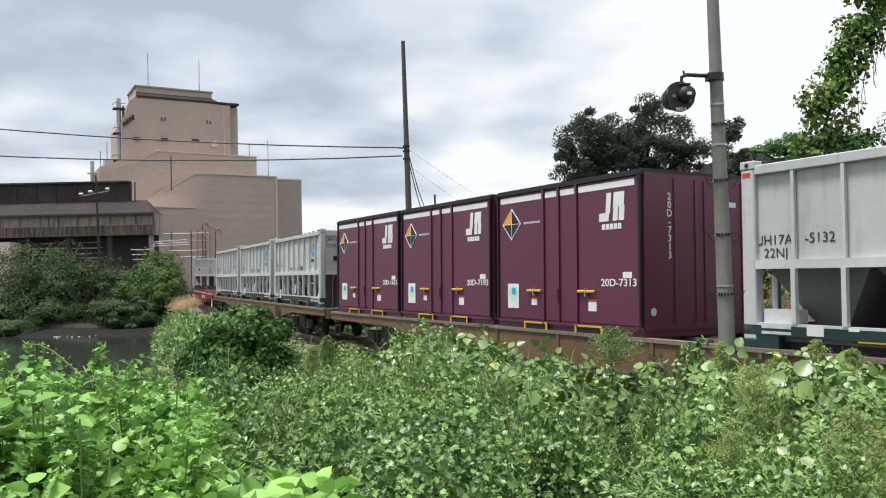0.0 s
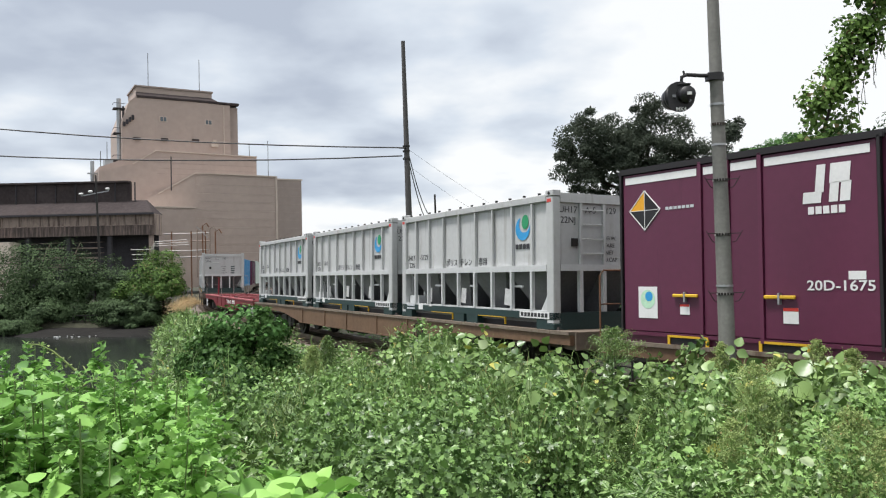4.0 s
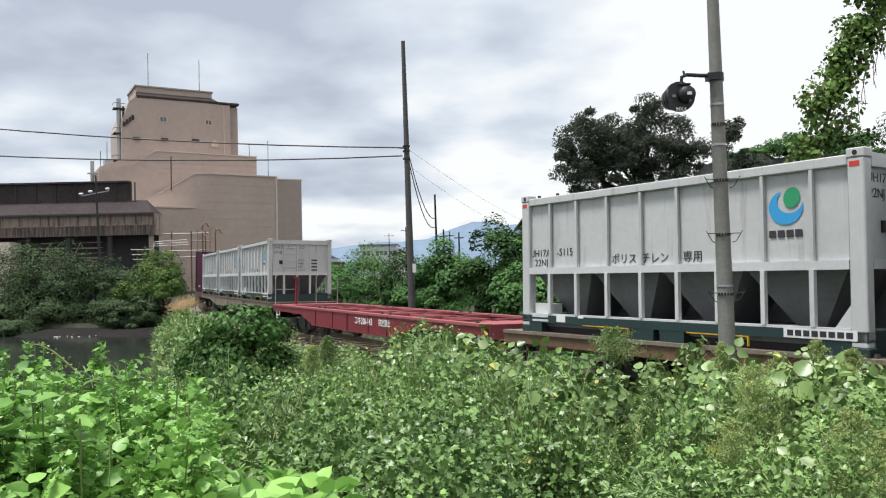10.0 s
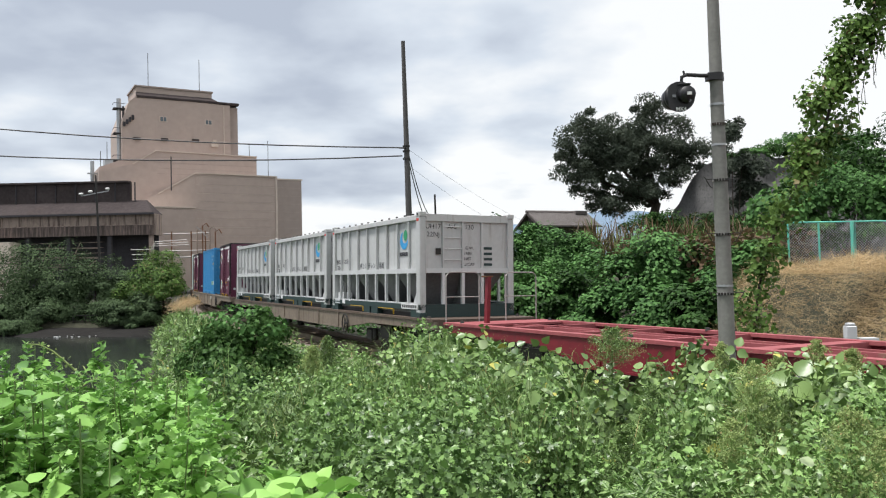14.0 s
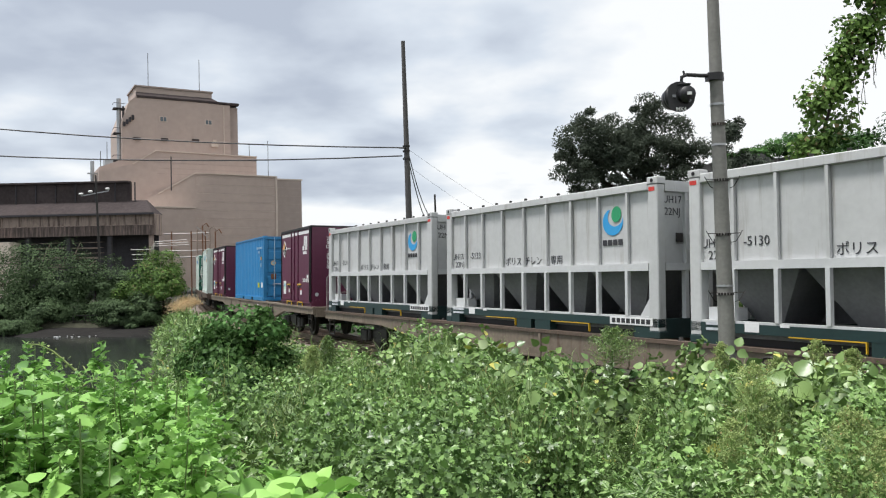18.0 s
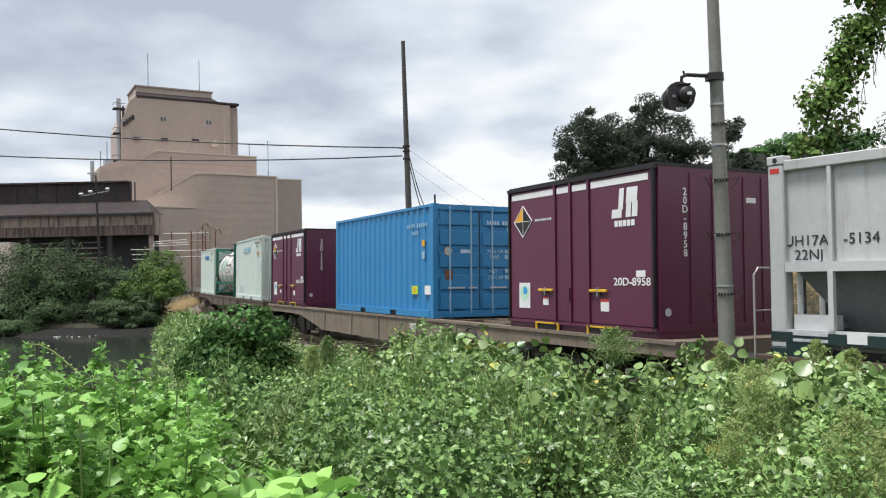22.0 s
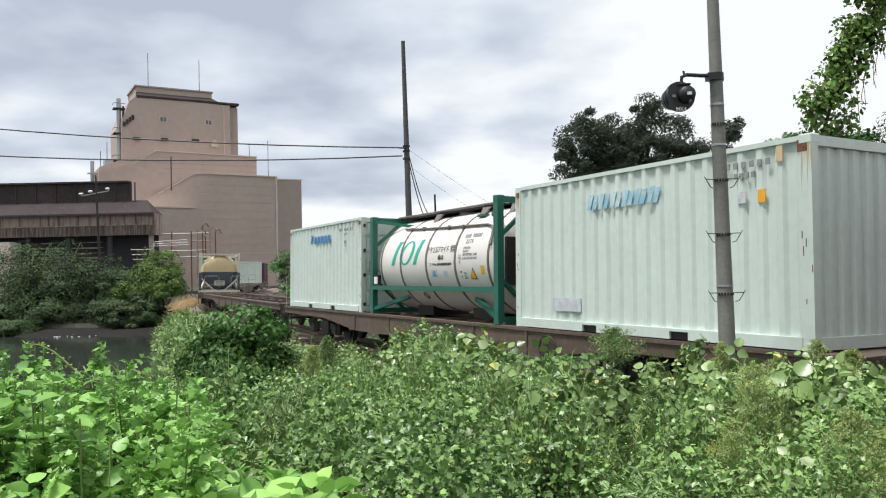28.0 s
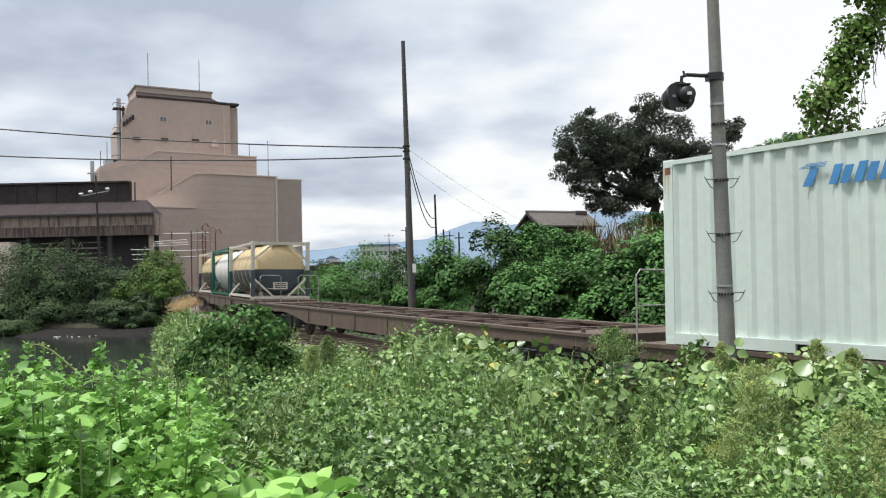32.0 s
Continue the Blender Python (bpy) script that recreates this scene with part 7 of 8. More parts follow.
def shrub(name, label, category, lobes, count, size, template, mat, seed, stem=True, group="", jitter=0.45, lift=0.25):
    """A shrub or tree crown of many leaves in lobes (x, y, z, rx, ry, rz), with stems up from the ground."""
    rng = np.random.default_rng(seed)
    vol = np.array([l[3] * l[5] for l in lobes])
    P, D = [], []
    for l, v in zip(lobes, vol / vol.sum()):
        # each lobe breaks up into smaller tufts, so that the outline is uneven
        k = max(6, int(20 * v * math.sqrt(len(lobes))))
        n = int(count * v)
        tc, td = dome_leaves(rng, l[:3], l[3:], k, -0.5, 0.62)
        for j in range(k):
            rr = np.array(l[3:]) * rng.uniform(0.28, 0.54) * np.array([1.15, 1.15, 0.8])
            p, d = dome_leaves(rng, tc[j], rr, max(4, n // k), -0.7, 0.55)
            P.append(p)
            D.append(d * 0.55 + td[j] * 0.55 + np.array([0, 0, lift]))
    P, D = np.concatenate(P), np.concatenate(D)
    D /= np.linalg.norm(D, axis=1)[:, None]
    t = thing(name, label, category, group)
    me = blade_mesh("crown", template, P, facing(D, rng, jitter), size * rng.uniform(0.65, 1.3, len(P)), mat)
    cr = new("crown", me)
    cr.parent = t
    if stem:
        bm = bmesh.new()
        x, y = lobes[0][0], lobes[0][1]
        z0 = float(ground_z(np.array([x]), np.array([y]))[0]) - 0.2
        for l in lobes[:6]:
            a = Vector((x + rng.uniform(-0.1, 0.1), y, z0))
            b = Vector((l[0], l[1], l[2] + l[5] * 0.3))
            m = a.lerp(b, 0.5) + Vector((rng.uniform(-0.1, 0.1), 0, 0.1))
            tube(bm, [a, m, b], 0.035 * max(1.0, l[5]), 7, r_end=0.012 * max(1.0, l[5]))
        part("stem", bm, M["bark"], t)
    return t


# dark evergreen on the hill, with trunk and open crown
def build_big_tree():
    rng = np.random.default_rng(21)
    t = thing("evergreen_tree", "large dark evergreen tree with spreading open crown", "tree")
    fork = Vector((13.0, 48.0, 5.9))
    bm = bmesh.new()
    tube(bm, [(12.3, 48, 1.0), (12.4, 48, 3.6), fork], 0.36, 12, r_end=0.26)
    part("trunk", bm, M["bark"], t)
    tufts = []
    for cx, cz, rx, rz, n in ((8.75, 9.0, 1.75, 1.75, 26), (10.9, 9.6, 1.7, 1.3, 22), (13.0, 10.1, 1.7, 1.5, 24), (9.2, 7.0, 1.6, 1.4, 20), (11.4, 7.9, 1.7, 1.3, 20), (12.6, 11.3, 1.1, 0.6, 8), (8.9, 11.0, 0.9, 0.6, 7),
                              (10.2, 6.0, 1.1, 0.7, 8), (14.2, 8.4, 0.9, 1.3, 10), (15.6, 8.6, 0.9, 1.5, 11), (7.6, 8.3, 0.8, 1.1, 8), (11.7, 6.7, 1.3, 0.7, 12), (12.7, 7.7, 1.1, 1.1, 13), (10.0, 8.3, 1.4, 1.1, 12), (13.9, 7.2, 0.7, 0.8, 7)):
        for i in range(n):
            a, r = rng.uniform(-math.pi, math.pi), math.sqrt(rng.uniform(0.0, 1))
            tufts.append((cx + rx * r * math.cos(a), 48 + rng.uniform(-1.8, 1.8), cz + rz * r * math.sin(a)))
    for i in range(9):
        q = Vector(tufts[int(rng.integers(0, len(tufts)))])
        bm = bmesh.new()
        m = fork.lerp(q, 0.55) + Vector((0, 0, -0.3))
        tube(bm, [fork, m, q], 0.16, 8, r_end=0.03)
        part("limb", bm, M["bark"], t)
    P, D = [], []
    for c in tufts:
        p, d = dome_leaves(rng, c, np.array([0.72, 0.72, 0.50]) * rng.uniform(0.45, 1.15), 270, -0.8, 0.25)
        P.append(p)
        D.append(d)
    P, D = np.concatenate(P), np.concatenate(D)
    me = blade_mesh("crown", SPRIG, P, facing(D, rng, 0.7), 0.19 * rng.uniform(0.6, 1.3, len(P)), M["leaf_tree"])
    new("crown", me).parent = t


build_big_tree()
shrub("broadleaf_tree", "dark green tree beside the concrete slope", "tree", [(16.2, 44, 8.7, 0.85, 0.8, 1.5), (16.7, 44, 7.0, 1.1, 0.9, 1.4), (17.2, 44, 5.8, 1.1, 0.8, 1.0)], 6500, 0.22, SPRIG, M["leaf_tree"], 31)
for k, (x, z, r) in enumerate(((18.0, 9.0, 0.6), (18.9, 9.1, 0.6), (19.8, 9.2, 0.8), (21.2, 9.6, 1.0), (22.8, 9.4, 1.1), (24.4, 9.6, 1.1))):
    shrub("hilltop_bush", "green bush on top of the concrete slope", "bush", [(x, 47.5, z - 0.55, r * 1.3, 0.8, r * 0.7)], 1500, 0.20, SPRIG, M["leaf_shrub"] if k % 2 else M["leaf_dark"], 40 + k, False, "hilltop bushes")
for k, (x, z, r) in enumerate(((11.0, 4.0, 1.0), (12.4, 4.2, 1.0), (13.8, 3.9, 1.0), (15.3, 4.0, 1.0), (16.9, 3.9, 1.0), (12.0, 3.3, 1.1), (14.4, 3.4, 1.1), (18.0, 4.4, 1.1))):
    shrub("hillside_bush", "dark green bush at the foot of the concrete slope", "bush", [(x, 43.0, z, r * 1.2, 0.7, r * 0.8), (x + 0.5, 42.6, z - 0.6, r * 0.8, 0.5, r * 0.6)], 1800, 0.19, SPRIG, M["leaf_dark"], 240 + k, False, "bushes below the slope")
# wooded bank behind the fence
for k, (x, y, z, r, h) in enumerate(((14.4, 29, 4.9, 1.3, 1.5), (15.8, 30, 5.3, 1.4, 1.5), (17.2, 29, 5.3, 1.5, 1.7), (18.8, 30, 5.5, 1.6, 1.7), (14.0, 27, 4.0, 1.3, 1.2), (15.6, 26, 3.9, 1.3, 1.3), (17.2, 27, 3.9, 1.4, 1.4), (12.2, 28, 3.7, 1.1, 1.1))):
    shrub("bank_bush", "dense green bush behind the mesh fence", "bush", [(x, y, z, r, 1.0, h), (x + 0.7, y - 0.4, z - 0.8, r * 0.7, 0.8, h * 0.6)], 2600, 0.19, SHIELD if k % 2 else SPRIG, M["leaf_dark"] if k < 4 else M["leaf_shrub"], 50 + k, True, "bushes behind the fence")

# vine-covered shrubs between the line and the houses
ROWS = (
    (1.95, 30, 2.1, 1.05, 1.75, 2), (3.2, 32, 2.2, 0.9, 1.5, 2), (4.6, 35, 2.5, 1.25, 1.45, 3), (5.4, 34, 2.6, 0.95, 1.1, 2), (2.9, 26.5, 1.0, 1.05, 1.35, 2), (3.9, 26, 0.9, 0.9, 1.0, 2),
    (5.3, 24, 1.3, 1.15, 1.35, 3), (6.5, 23.5, 1.75, 1.0, 1.35, 3), (7.4, 24.5, 1.6, 0.85, 1.2, 2), (8.1, 23.5, 1.1, 0.9, 1.0, 2), (6.5, 20.0, 0.75, 0.8, 0.95, 2), (5.6, 21.0, 0.7, 0.8, 0.9, 2), (7.5, 20.8, 1.2, 0.7, 0.8, 2), (0.3, 36, 1.6, 1.1, 1.5, 2), (-0.9, 37, 1.3, 0.9, 1.2, 2), (-2.3, 44, 1.4, 1.3, 1.7, 2),
    (-4.0, 46, 1.6, 1.5, 1.7, 3), (-6.4, 46, 1.2, 1.4, 1.5, 3), (-8.3, 47, 0.8, 1.1, 1.2, 2), (-5.2, 52, 1.9, 1.6, 1.6, 2), (-8.5, 54, 1.2, 1.5, 1.5, 2), (-14.5, 74, 3.2, 1.4, 1.2, 2), (-11.0, 70, 0.8, 2.2, 1.4, 2), (-6.0, 66, 1.4, 2.5, 1.8, 2), (0.0, 62, 1.6, 2.6, 2.0, 2), (4.5, 60, 1.6, 2.2, 2.0, 2))
for k, (x, y, z, r, h, n) in enumerate(ROWS):
    rg = random.Random(70 + k)
    lobes = [(x, y, z, r, r, h)] + [(x + rg.uniform(-0.8, 0.8) * r, y - rg.uniform(0.2, 0.6), z - rg.uniform(0.2, 0.7) * h, r * 0.7, r * 0.6, h * 0.55) for _ in range(n)]
    g = float(ground_z(np.array([x]), np.array([y]))[0])
    lobes += [(x + rg.uniform(-0.7, 0.7) * r, y - rg.uniform(0.5, 0.9), max(g + 0.35, z - h * 0.9), r * 0.85, r * 0.6, max(0.5, (z - g) * 0.45)) for _ in range(2)]
    far = y > 40
    shrub("vine_covered_shrub", "rounded shrub smothered in broad green vine leaves" if not far else "distant dark green rounded shrub", "shrub", lobes, 11000 if not far else 4500, 0.118 if not far else 0.19, SHIELD if not far else SPRIG, M["leaf_shrub"] if k % 5 else M["leaf_dark"], 90 + k, True, "shrubs beyond the line", 0.25, 0.75)

# trees and bushes on the far river bank
BANK = ((-40, 62.9, 1.9, 3.2, 2.3), (-36.5, 62.2, 1.7, 2.8, 2.7), (-33.2, 62.9, 1.6, 2.6, 2.8), (-30.2, 62.2, 1.7, 2.5, 2.7), (-27.6, 62.9, 1.3, 2.2, 2.6), (-25.2, 62.9, 0.4, 1.7, 1.9), (-22.6, 61.9, 0.9, 1.7, 2.6), (-21.3, 60.4, 1.6, 1.4, 2.2), (-24.5, 60.4, -0.9, 1.6, 1.2),
        (-38, 60.8, -0.6, 2.4, 1.6), (-34.5, 60.8, -0.8, 2.2, 1.4), (-31, 61.0, -0.5, 2.0, 1.5), (-28.6, 61.7, -0.7, 1.6, 1.2), (-22.4, 59.8, -0.5, 1.4, 1.2), (-41.5, 60.8, -0.7, 2.0, 1.4), (-26.3, 61.6, -0.6, 1.4, 1.1), (-40.0, 60.0, -1.4, 1.9, 0.8), (-36.4, 60.1, -1.4, 1.9, 0.8), (-32.8, 59.9, -1.4, 1.9, 0.8))
for k, (x, y, z, r, h) in enumerate(BANK):
    rg = random.Random(170 + k)
    lobes = [(x, y, z, r, r * 0.8, h)] + [(x + rg.uniform(-0.9, 0.9) * r, y - rg.uniform(0.4, 1.2), z - rg.uniform(0.0, 0.6) * h, r * 0.6, r * 0.5, h * 0.5) for _ in range(3)]
    shrub("riverside_bush", "dull green bushy tree overhanging the river bank", "bush", lobes, 9500, 0.13, SHIELD, M["leaf_vine"] if k in (6, 7) else M["leaf_bank"], 190 + k, True, "riverside bushes", 0.2)

shrub("bank_shrub", "low dark shrub on the slope of the near bank", "shrub", [(-3.75, 14.2, -0.25, 0.75, 0.6, 0.6), (-3.2, 13.2, -0.35, 0.6, 0.6, 0.55), (-4.2, 14.6, -0.2, 0.6, 0.5, 0.55)], 5000, 0.07, SHIELD, M["leaf_dark"], 9)
# the dark bush on the near bank and the leafy vine column by the line
shrub("bank_shrub", "dark rounded shrub on the bank, its lit top leaves coloured lighter", "shrub", [(-4.15, 16, 0.30, 0.80, 0.8, 0.80), (-3.65, 15.8, 0.80, 0.5, 0.5, 0.55), (-4.35, 15.8, 0.60, 0.40, 0.4, 0.45), (-3.1, 15.7, 0.05, 0.40, 0.4, 0.45), (-4.6, 15.8, 0.35, 0.55, 0.5, 0.6), (-3.4, 15.7, 0.25, 0.45, 0.4, 0.5)], 9500, 0.078, FIVE, M["leaf_bush"], 7)
# lighter leaves laid on top stand in for the light from above
shrub("bank_shrub", "light green leafy top of a shrub, coloured as lit", "shrub", [(-4.1, 15.9, 1.1, 0.7, 0.6, 0.32), (-3.6, 15.7, 0.95, 0.5, 0.4, 0.28)], 600, 0.09, FIVE, M["leaf_shrub"], 8, False)


def vine_mast():
    """A leaning stay wire smothered in vine leaves."""
    rng = np.random.default_rng(11)
    path = [Vector(p) for p in ((8.95, 15.5, 7.9), (8.57, 15.5, 6.93), (8.14, 15.5, 6.05), (7.73, 15.5, 5.28), (7.48, 15.5, 4.5), (7.12, 15.5, 3.84), (6.65, 15.5, 2.97), (6.29, 15.5, 2.2), (6.12, 15.5, 1.44), (6.0, 15.5, 0.6))]
    t = thing("vine_covered_stay", "leaning stay cable smothered in green vine leaves", "vine")
    bm = bmesh.new()
    tube(bm, path, 0.03, 8)
    part("stay", bm, M["bark"], t)
    P, D, S = [], [], []
    for i in range(330):
        k = (len(path) - 1.001) * rng.uniform(0, 1) ** 1.25
        a = path[int(k)].lerp(path[int(k) + 1], k % 1)
        wide = 0.42 - 0.02 * k if k < 5.2 else 0.24
        c = np.array(a) + rng.normal(0, 1, 3) * np.array([wide, 0.2, 0.14]) * 0.62
        p, d = dome_leaves(rng, c, np.array([0.20, 0.18, 0.22]), 26 if k < 5.2 else 11, -0.6, 0.4)
        P.append(p)
        D.append(d + np.array([-0.2, -0.5, 0.3]))
    P, D = np.concatenate(P), np.concatenate(D)
    D /= np.linalg.norm(D, axis=1)[:, None]
    new("leaves", blade_mesh("leaves", SHIELD, P, facing(D, rng, 0.5), 0.098 * rng.uniform(0.5, 1.35, len(P)), M["leaf_vine"])).parent = t
    for i in range(9):
        bm = bmesh.new()
        x = rng.uniform(8.0, 8.9)
        z = 4.9 + (x - 7.5) * 1.9
        pts = [(x, 15.4, z)]
        for j in range(6):
            pts.append((pts[-1][0] + rng.uniform(-0.07, 0.05), 15.4, pts[-1][2] - rng.uniform(0.15, 0.28)))
        tube(bm, pts, 0.006, 5)
        part("tendril", bm, M["bark"], t)


vine_mast()


# ---- the weeds in front of the line ----
def make_mounds():
    rng = np.random.default_rng(77)
    n = 330
    y = np.exp(rng.uniform(math.log(2.3), math.log(28), n))
    x = np.tan(rng.uniform(-0.60, 0.60, n)) * y
    r = rng.uniform(0.13, 0.34, n) * (0.65 + y / 9)
    h = rng.uniform(0.14, 0.68, n) * (0.8 + np.minimum(y, 9) / 30)
    return x, y, r, h, rng.uniform(0, 1, n)


MOUNDS = make_mounds()


def relief(x, y):
    """The mounds into which the weeds grow: height, and the plant that rules there."""
    mx, my, mr, mh, mk = MOUNDS
    d2 = (np.asarray(x)[:, None] - mx) ** 2 + (np.asarray(y)[:, None] - my) ** 2
    v = mh * np.exp(-(d2 / mr ** 2) ** 1.3)
    i = v.argmax(1)
    return v[np.arange(len(i)), i], mk[i]


def canopy(x, y):
    """Height of the tops of the weeds."""
    z = np.interp(y, [2.3, 3.4, 5.0, 7.0, 9.0, 12.0, 16.0, 24.0], [1.08, 0.98, 0.88, 0.78, 0.64, 0.44, 0.28, 0.12])
    z = z - 0.25 * np.exp(-((x / y + 0.27) / 0.06) ** 2) * smooth(y, 5.5, 7.0) * (1 - smooth(y, 13.0, 15.0))
    z = z + 0.42 * np.exp(-((x / y + 0.01) / 0.085) ** 2) * smooth(y, 6.5, 9.0) * (1 - smooth(y, 12.0, 14.0)) - 0.07 * smooth(x / y, 0.04, 0.12) * smooth(y, 5.5, 7.0)
    left = smooth(-x / y, 0.26, 0.33)
    near = left * (1 - smooth(y, 5.4, 6.2))
    z = z + near * np.interp(y, [2.3, 3.0, 5.0, 6.0], [0.18, 0.26, 0.40, 0.34]) + 0.11 * near * smooth(-x / y, 0.38, 0.48)
    bank = left * smooth(y, 6.4, 8.0)
    z = z * (1 - bank) + (ground_z(x, y) + 0.60) * bank
    return z - 0.29 + 0.26 * near + relief(x, y)[0] * (1 - 0.45 * near) + 0.11 * np.sin(2.3 * x + 0.5 * y) * np.sin(1.9 * y - 0.4 * x) * (1 - near)


def weed_places(seed, n, y0, y1):
    rng = np.random.default_rng(seed)
    th = rng.uniform(-0.585, 0.585, n)
    y = np.exp(rng.uniform(math.log(y0), math.log(y1), n))
    x = np.tan(th) * y
    lat = track_lat(x, y)
    g = ground_z(x, y)
    ok = (lat < -1.95) & (g > -2.15)
    ok &= ~((y > 6.0) & (-x / y > 0.430 - 0.0014 * y))
    return x[ok], y[ok], rng


def patch(x, y, f, s):
    return np.array([noise.noise((float(a) * f, float(b) * f, s)) for a, b in zip(x, y)])


def upright(rng, x, y, top, height, n, size, low=0.2, lean=0.10):
    """Leaves set round upright stems: places, turns and sizes, n leaves to a plant."""
    m = len(x)
    k = np.sort(rng.uniform(low, 1.0, (m, n)), 1)
    a = rng.uniform(0, 2 * np.pi, (m, 1)) + np.arange(n)[None] * 2.4 + rng.normal(0, 0.3, (m, n))
    tilt = rng.normal(0, lean, (m, 2))
    px = x[:, None] + tilt[:, :1] * k * height[:, None]
    py = y[:, None] + tilt[:, 1:] * k * height[:, None]
    pz = (top - height)[:, None] + k * height[:, None]
    el = -0.35 + 1.05 * k ** 2 + rng.normal(0, 0.35, (m, n))
    out = np.stack([np.cos(a), np.sin(a), el], -1).reshape(-1, 3)
    out /= np.linalg.norm(out, axis=1)[:, None]
    side = np.cross(out, np.array([0, 0, 1.0]) + rng.normal(0, 0.5, out.shape))
    side /= np.linalg.norm(side, axis=1)[:, None] + 1e-9
    turns = np.stack([side, out, np.cross(side, out)], 2)
    s = (size[:, None] * (1.15 - 0.65 * k ** 3) * rng.uniform(0.6, 1.25, (m, n))).reshape(-1)
    return np.stack([px, py, pz], -1).reshape(-1, 3), turns, s


def stems(name, x, y, top, height, rng, mat, label):
    """Bare upright stalks under the leaves."""
    n = len(x)
    P = np.stack([x, y, top - height], 1)
    return stuff(name, blade_mesh(name + "_stalks", STEM, P, rand_turns(n, rng, 0.06), np.stack([np.ones(n), np.ones(n), height * 0.97], 1), mat), label, "weeds")


def foreground():
    # bright upright weeds on the near bank: tiers of cut leaves round each stalk
    x, y, rng = weed_places(101, 1500, 2.35, 6.4)
    u = x / y
    sel = (u < -0.26 + rng.normal(0, 0.03, len(x))) | ((u < 0.02) & (y < 2.75))
    x, y = x[sel], y[sel]
    top = canopy(x, y) + rng.uniform(-0.20, 0.09, len(x))
    high = rng.uniform(0.5, 0.9, len(x))
    P, T, S = upright(rng, x, y, top, high, 42, rng.uniform(0.046, 0.088, len(x)), 0.35, 0.08)
    k = P[:, 1] > 2.2
    stuff("leafy_weeds", blade_mesh("leafy_weed_leaves", FIVE, P[k], T[k], S[k], M["leaf_lime"]), "bright green upright weeds with cut leaves on the near bank", "weeds")
    stems("leafy_weeds", x, y, top, high, rng, M["grass"], "pale green stalks of the upright weeds")
    sel = rng.uniform(0, 1, len(x)) < 0.16
    P, T, S = upright(rng, x[sel], y[sel], top[sel] - 0.04, rng.uniform(0.35, 0.6, sel.sum()), 9, np.full(sel.sum(), 0.105), 0.3, 0.2)
    k = P[:, 1] > 2.2
    stuff("broadleaf_vine", blade_mesh("bank_vine_leaves", BROAD, P[k], T[k], S[k], M["leaf_lime"]), "large bright vine leaves among the weeds", "weeds")
    rng = np.random.default_rng(106)
    u = rng.uniform(-0.32, 0.0, 60)
    yl = rng.uniform(2.35, 3.1, 60)
    top = 2 - yl * (0.243 + 0.075 * smooth(u, -0.20, -0.02) + rng.uniform(0, 0.05, 60))
    P, T, S = upright(rng, u * yl, yl, top, rng.uniform(0.4, 0.6, 60), 14, rng.uniform(0.08, 0.15, 60), 0.2, 0.2)
    k = P[:, 1] > 2.25
    stuff("leafy_weeds", blade_mesh("close_weed_leaves", BROAD, P[k], T[k], S[k], M["leaf_lime"]), "large bright green leaves on the near edge of the bank", "weeds")
    # the middle and right: patches of cut-leaved herbs, narrow weeds and three-leaved vine
    x, y, rng = weed_places(104, 9300, 3.3, 30.0)
    u = x / y
    sel = (u > -0.28) | (y > 6.0)
    x, y, u = x[sel], y[sel], u[sel]
    kind = relief(x, y)[1] + rng.normal(0, 0.09, len(x))
    vine = kind + 0.46 * smooth(u, 0.02, 0.20) + 0.22 * smooth(y, 9.0, 10.5) * smooth(u, -0.20, -0.10) - 0.12 * (1 - smooth(u, -0.02, 0.10)) > 0.78
    vine &= y > 4.6 + rng.normal(0, 0.3, len(x))
    herb = (~vine) & (kind < 0.62)
    lance = ~(vine | herb)
    P, T, S = upright(rng, x[lance], y[lance], canopy(x[lance], y[lance]) + rng.uniform(-0.30, 0.15, lance.sum()), rng.uniform(0.30, 0.60, lance.sum()), 15, 0.080 * (0.85 + y[lance] / 20))
    k = P[:, 1] > 2.2
    stuff("narrow_weeds", blade_mesh("narrow_weed_leaves", LANCE, P[k], T[k], S[k], M["leaf_mid"]), "upright green weeds with narrow leaves", "weeds")
    for nm, sl, tpl, mat, size, n, drop, lab in (("broadleaf_vine", vine, TRIFOIL, "leaf_pale", 0.092, 10, 0.07, "broad three-leaved green vine over the weeds"), ("small_weeds", herb, FIVE, "leaf_fresh", 0.041, 38, 0.12, "green herbs with small cut leaves")):
        xx, yy = x[sl], y[sl]
        if nm == "broadleaf_vine":
            few = rng.uniform(0, 1, len(xx)) < 0.80
            xx, yy = xx[few], yy[few]
        m = len(xx)
        r = rng.uniform(0.08, 0.22, m) * (0.75 + yy / 15)
        c = np.stack([xx, yy, canopy(xx, yy) - r * 0.75 - drop + rng.normal(0.05, 0.11, m)], 1)
        d = rng.normal(0, 1, (m, n, 3))
        d /= np.linalg.norm(d, axis=2)[:, :, None]
        d[:, :, 2] = np.where(d[:, :, 2] < -0.3, -d[:, :, 2] * 0.6, d[:, :, 2])
        q = 0.4 + 0.65 * np.sqrt(rng.uniform(0, 1, (m, n, 1)))
        P = (c[:, None, :] + d * q * (r[:, None] * np.array([1, 1, 1.35]))[:, None, :]).reshape(-1, 3)
        D = (d * 0.9 + np.array([0, -0.20, 0.55])).reshape(-1, 3)
        D /= np.linalg.norm(D, axis=1)[:, None]
        S = np.repeat(size * np.minimum(0.50 + yy / 15, 1.35), n) * np.exp(rng.normal(-0.05, 0.26, m * n))
        k = P[:, 1] > 2.2
        stuff(nm, blade_mesh(nm + "_leaves", tpl, P[k], facing(D[k], rng, 0.70), S[k], M[mat]), lab, "weeds")
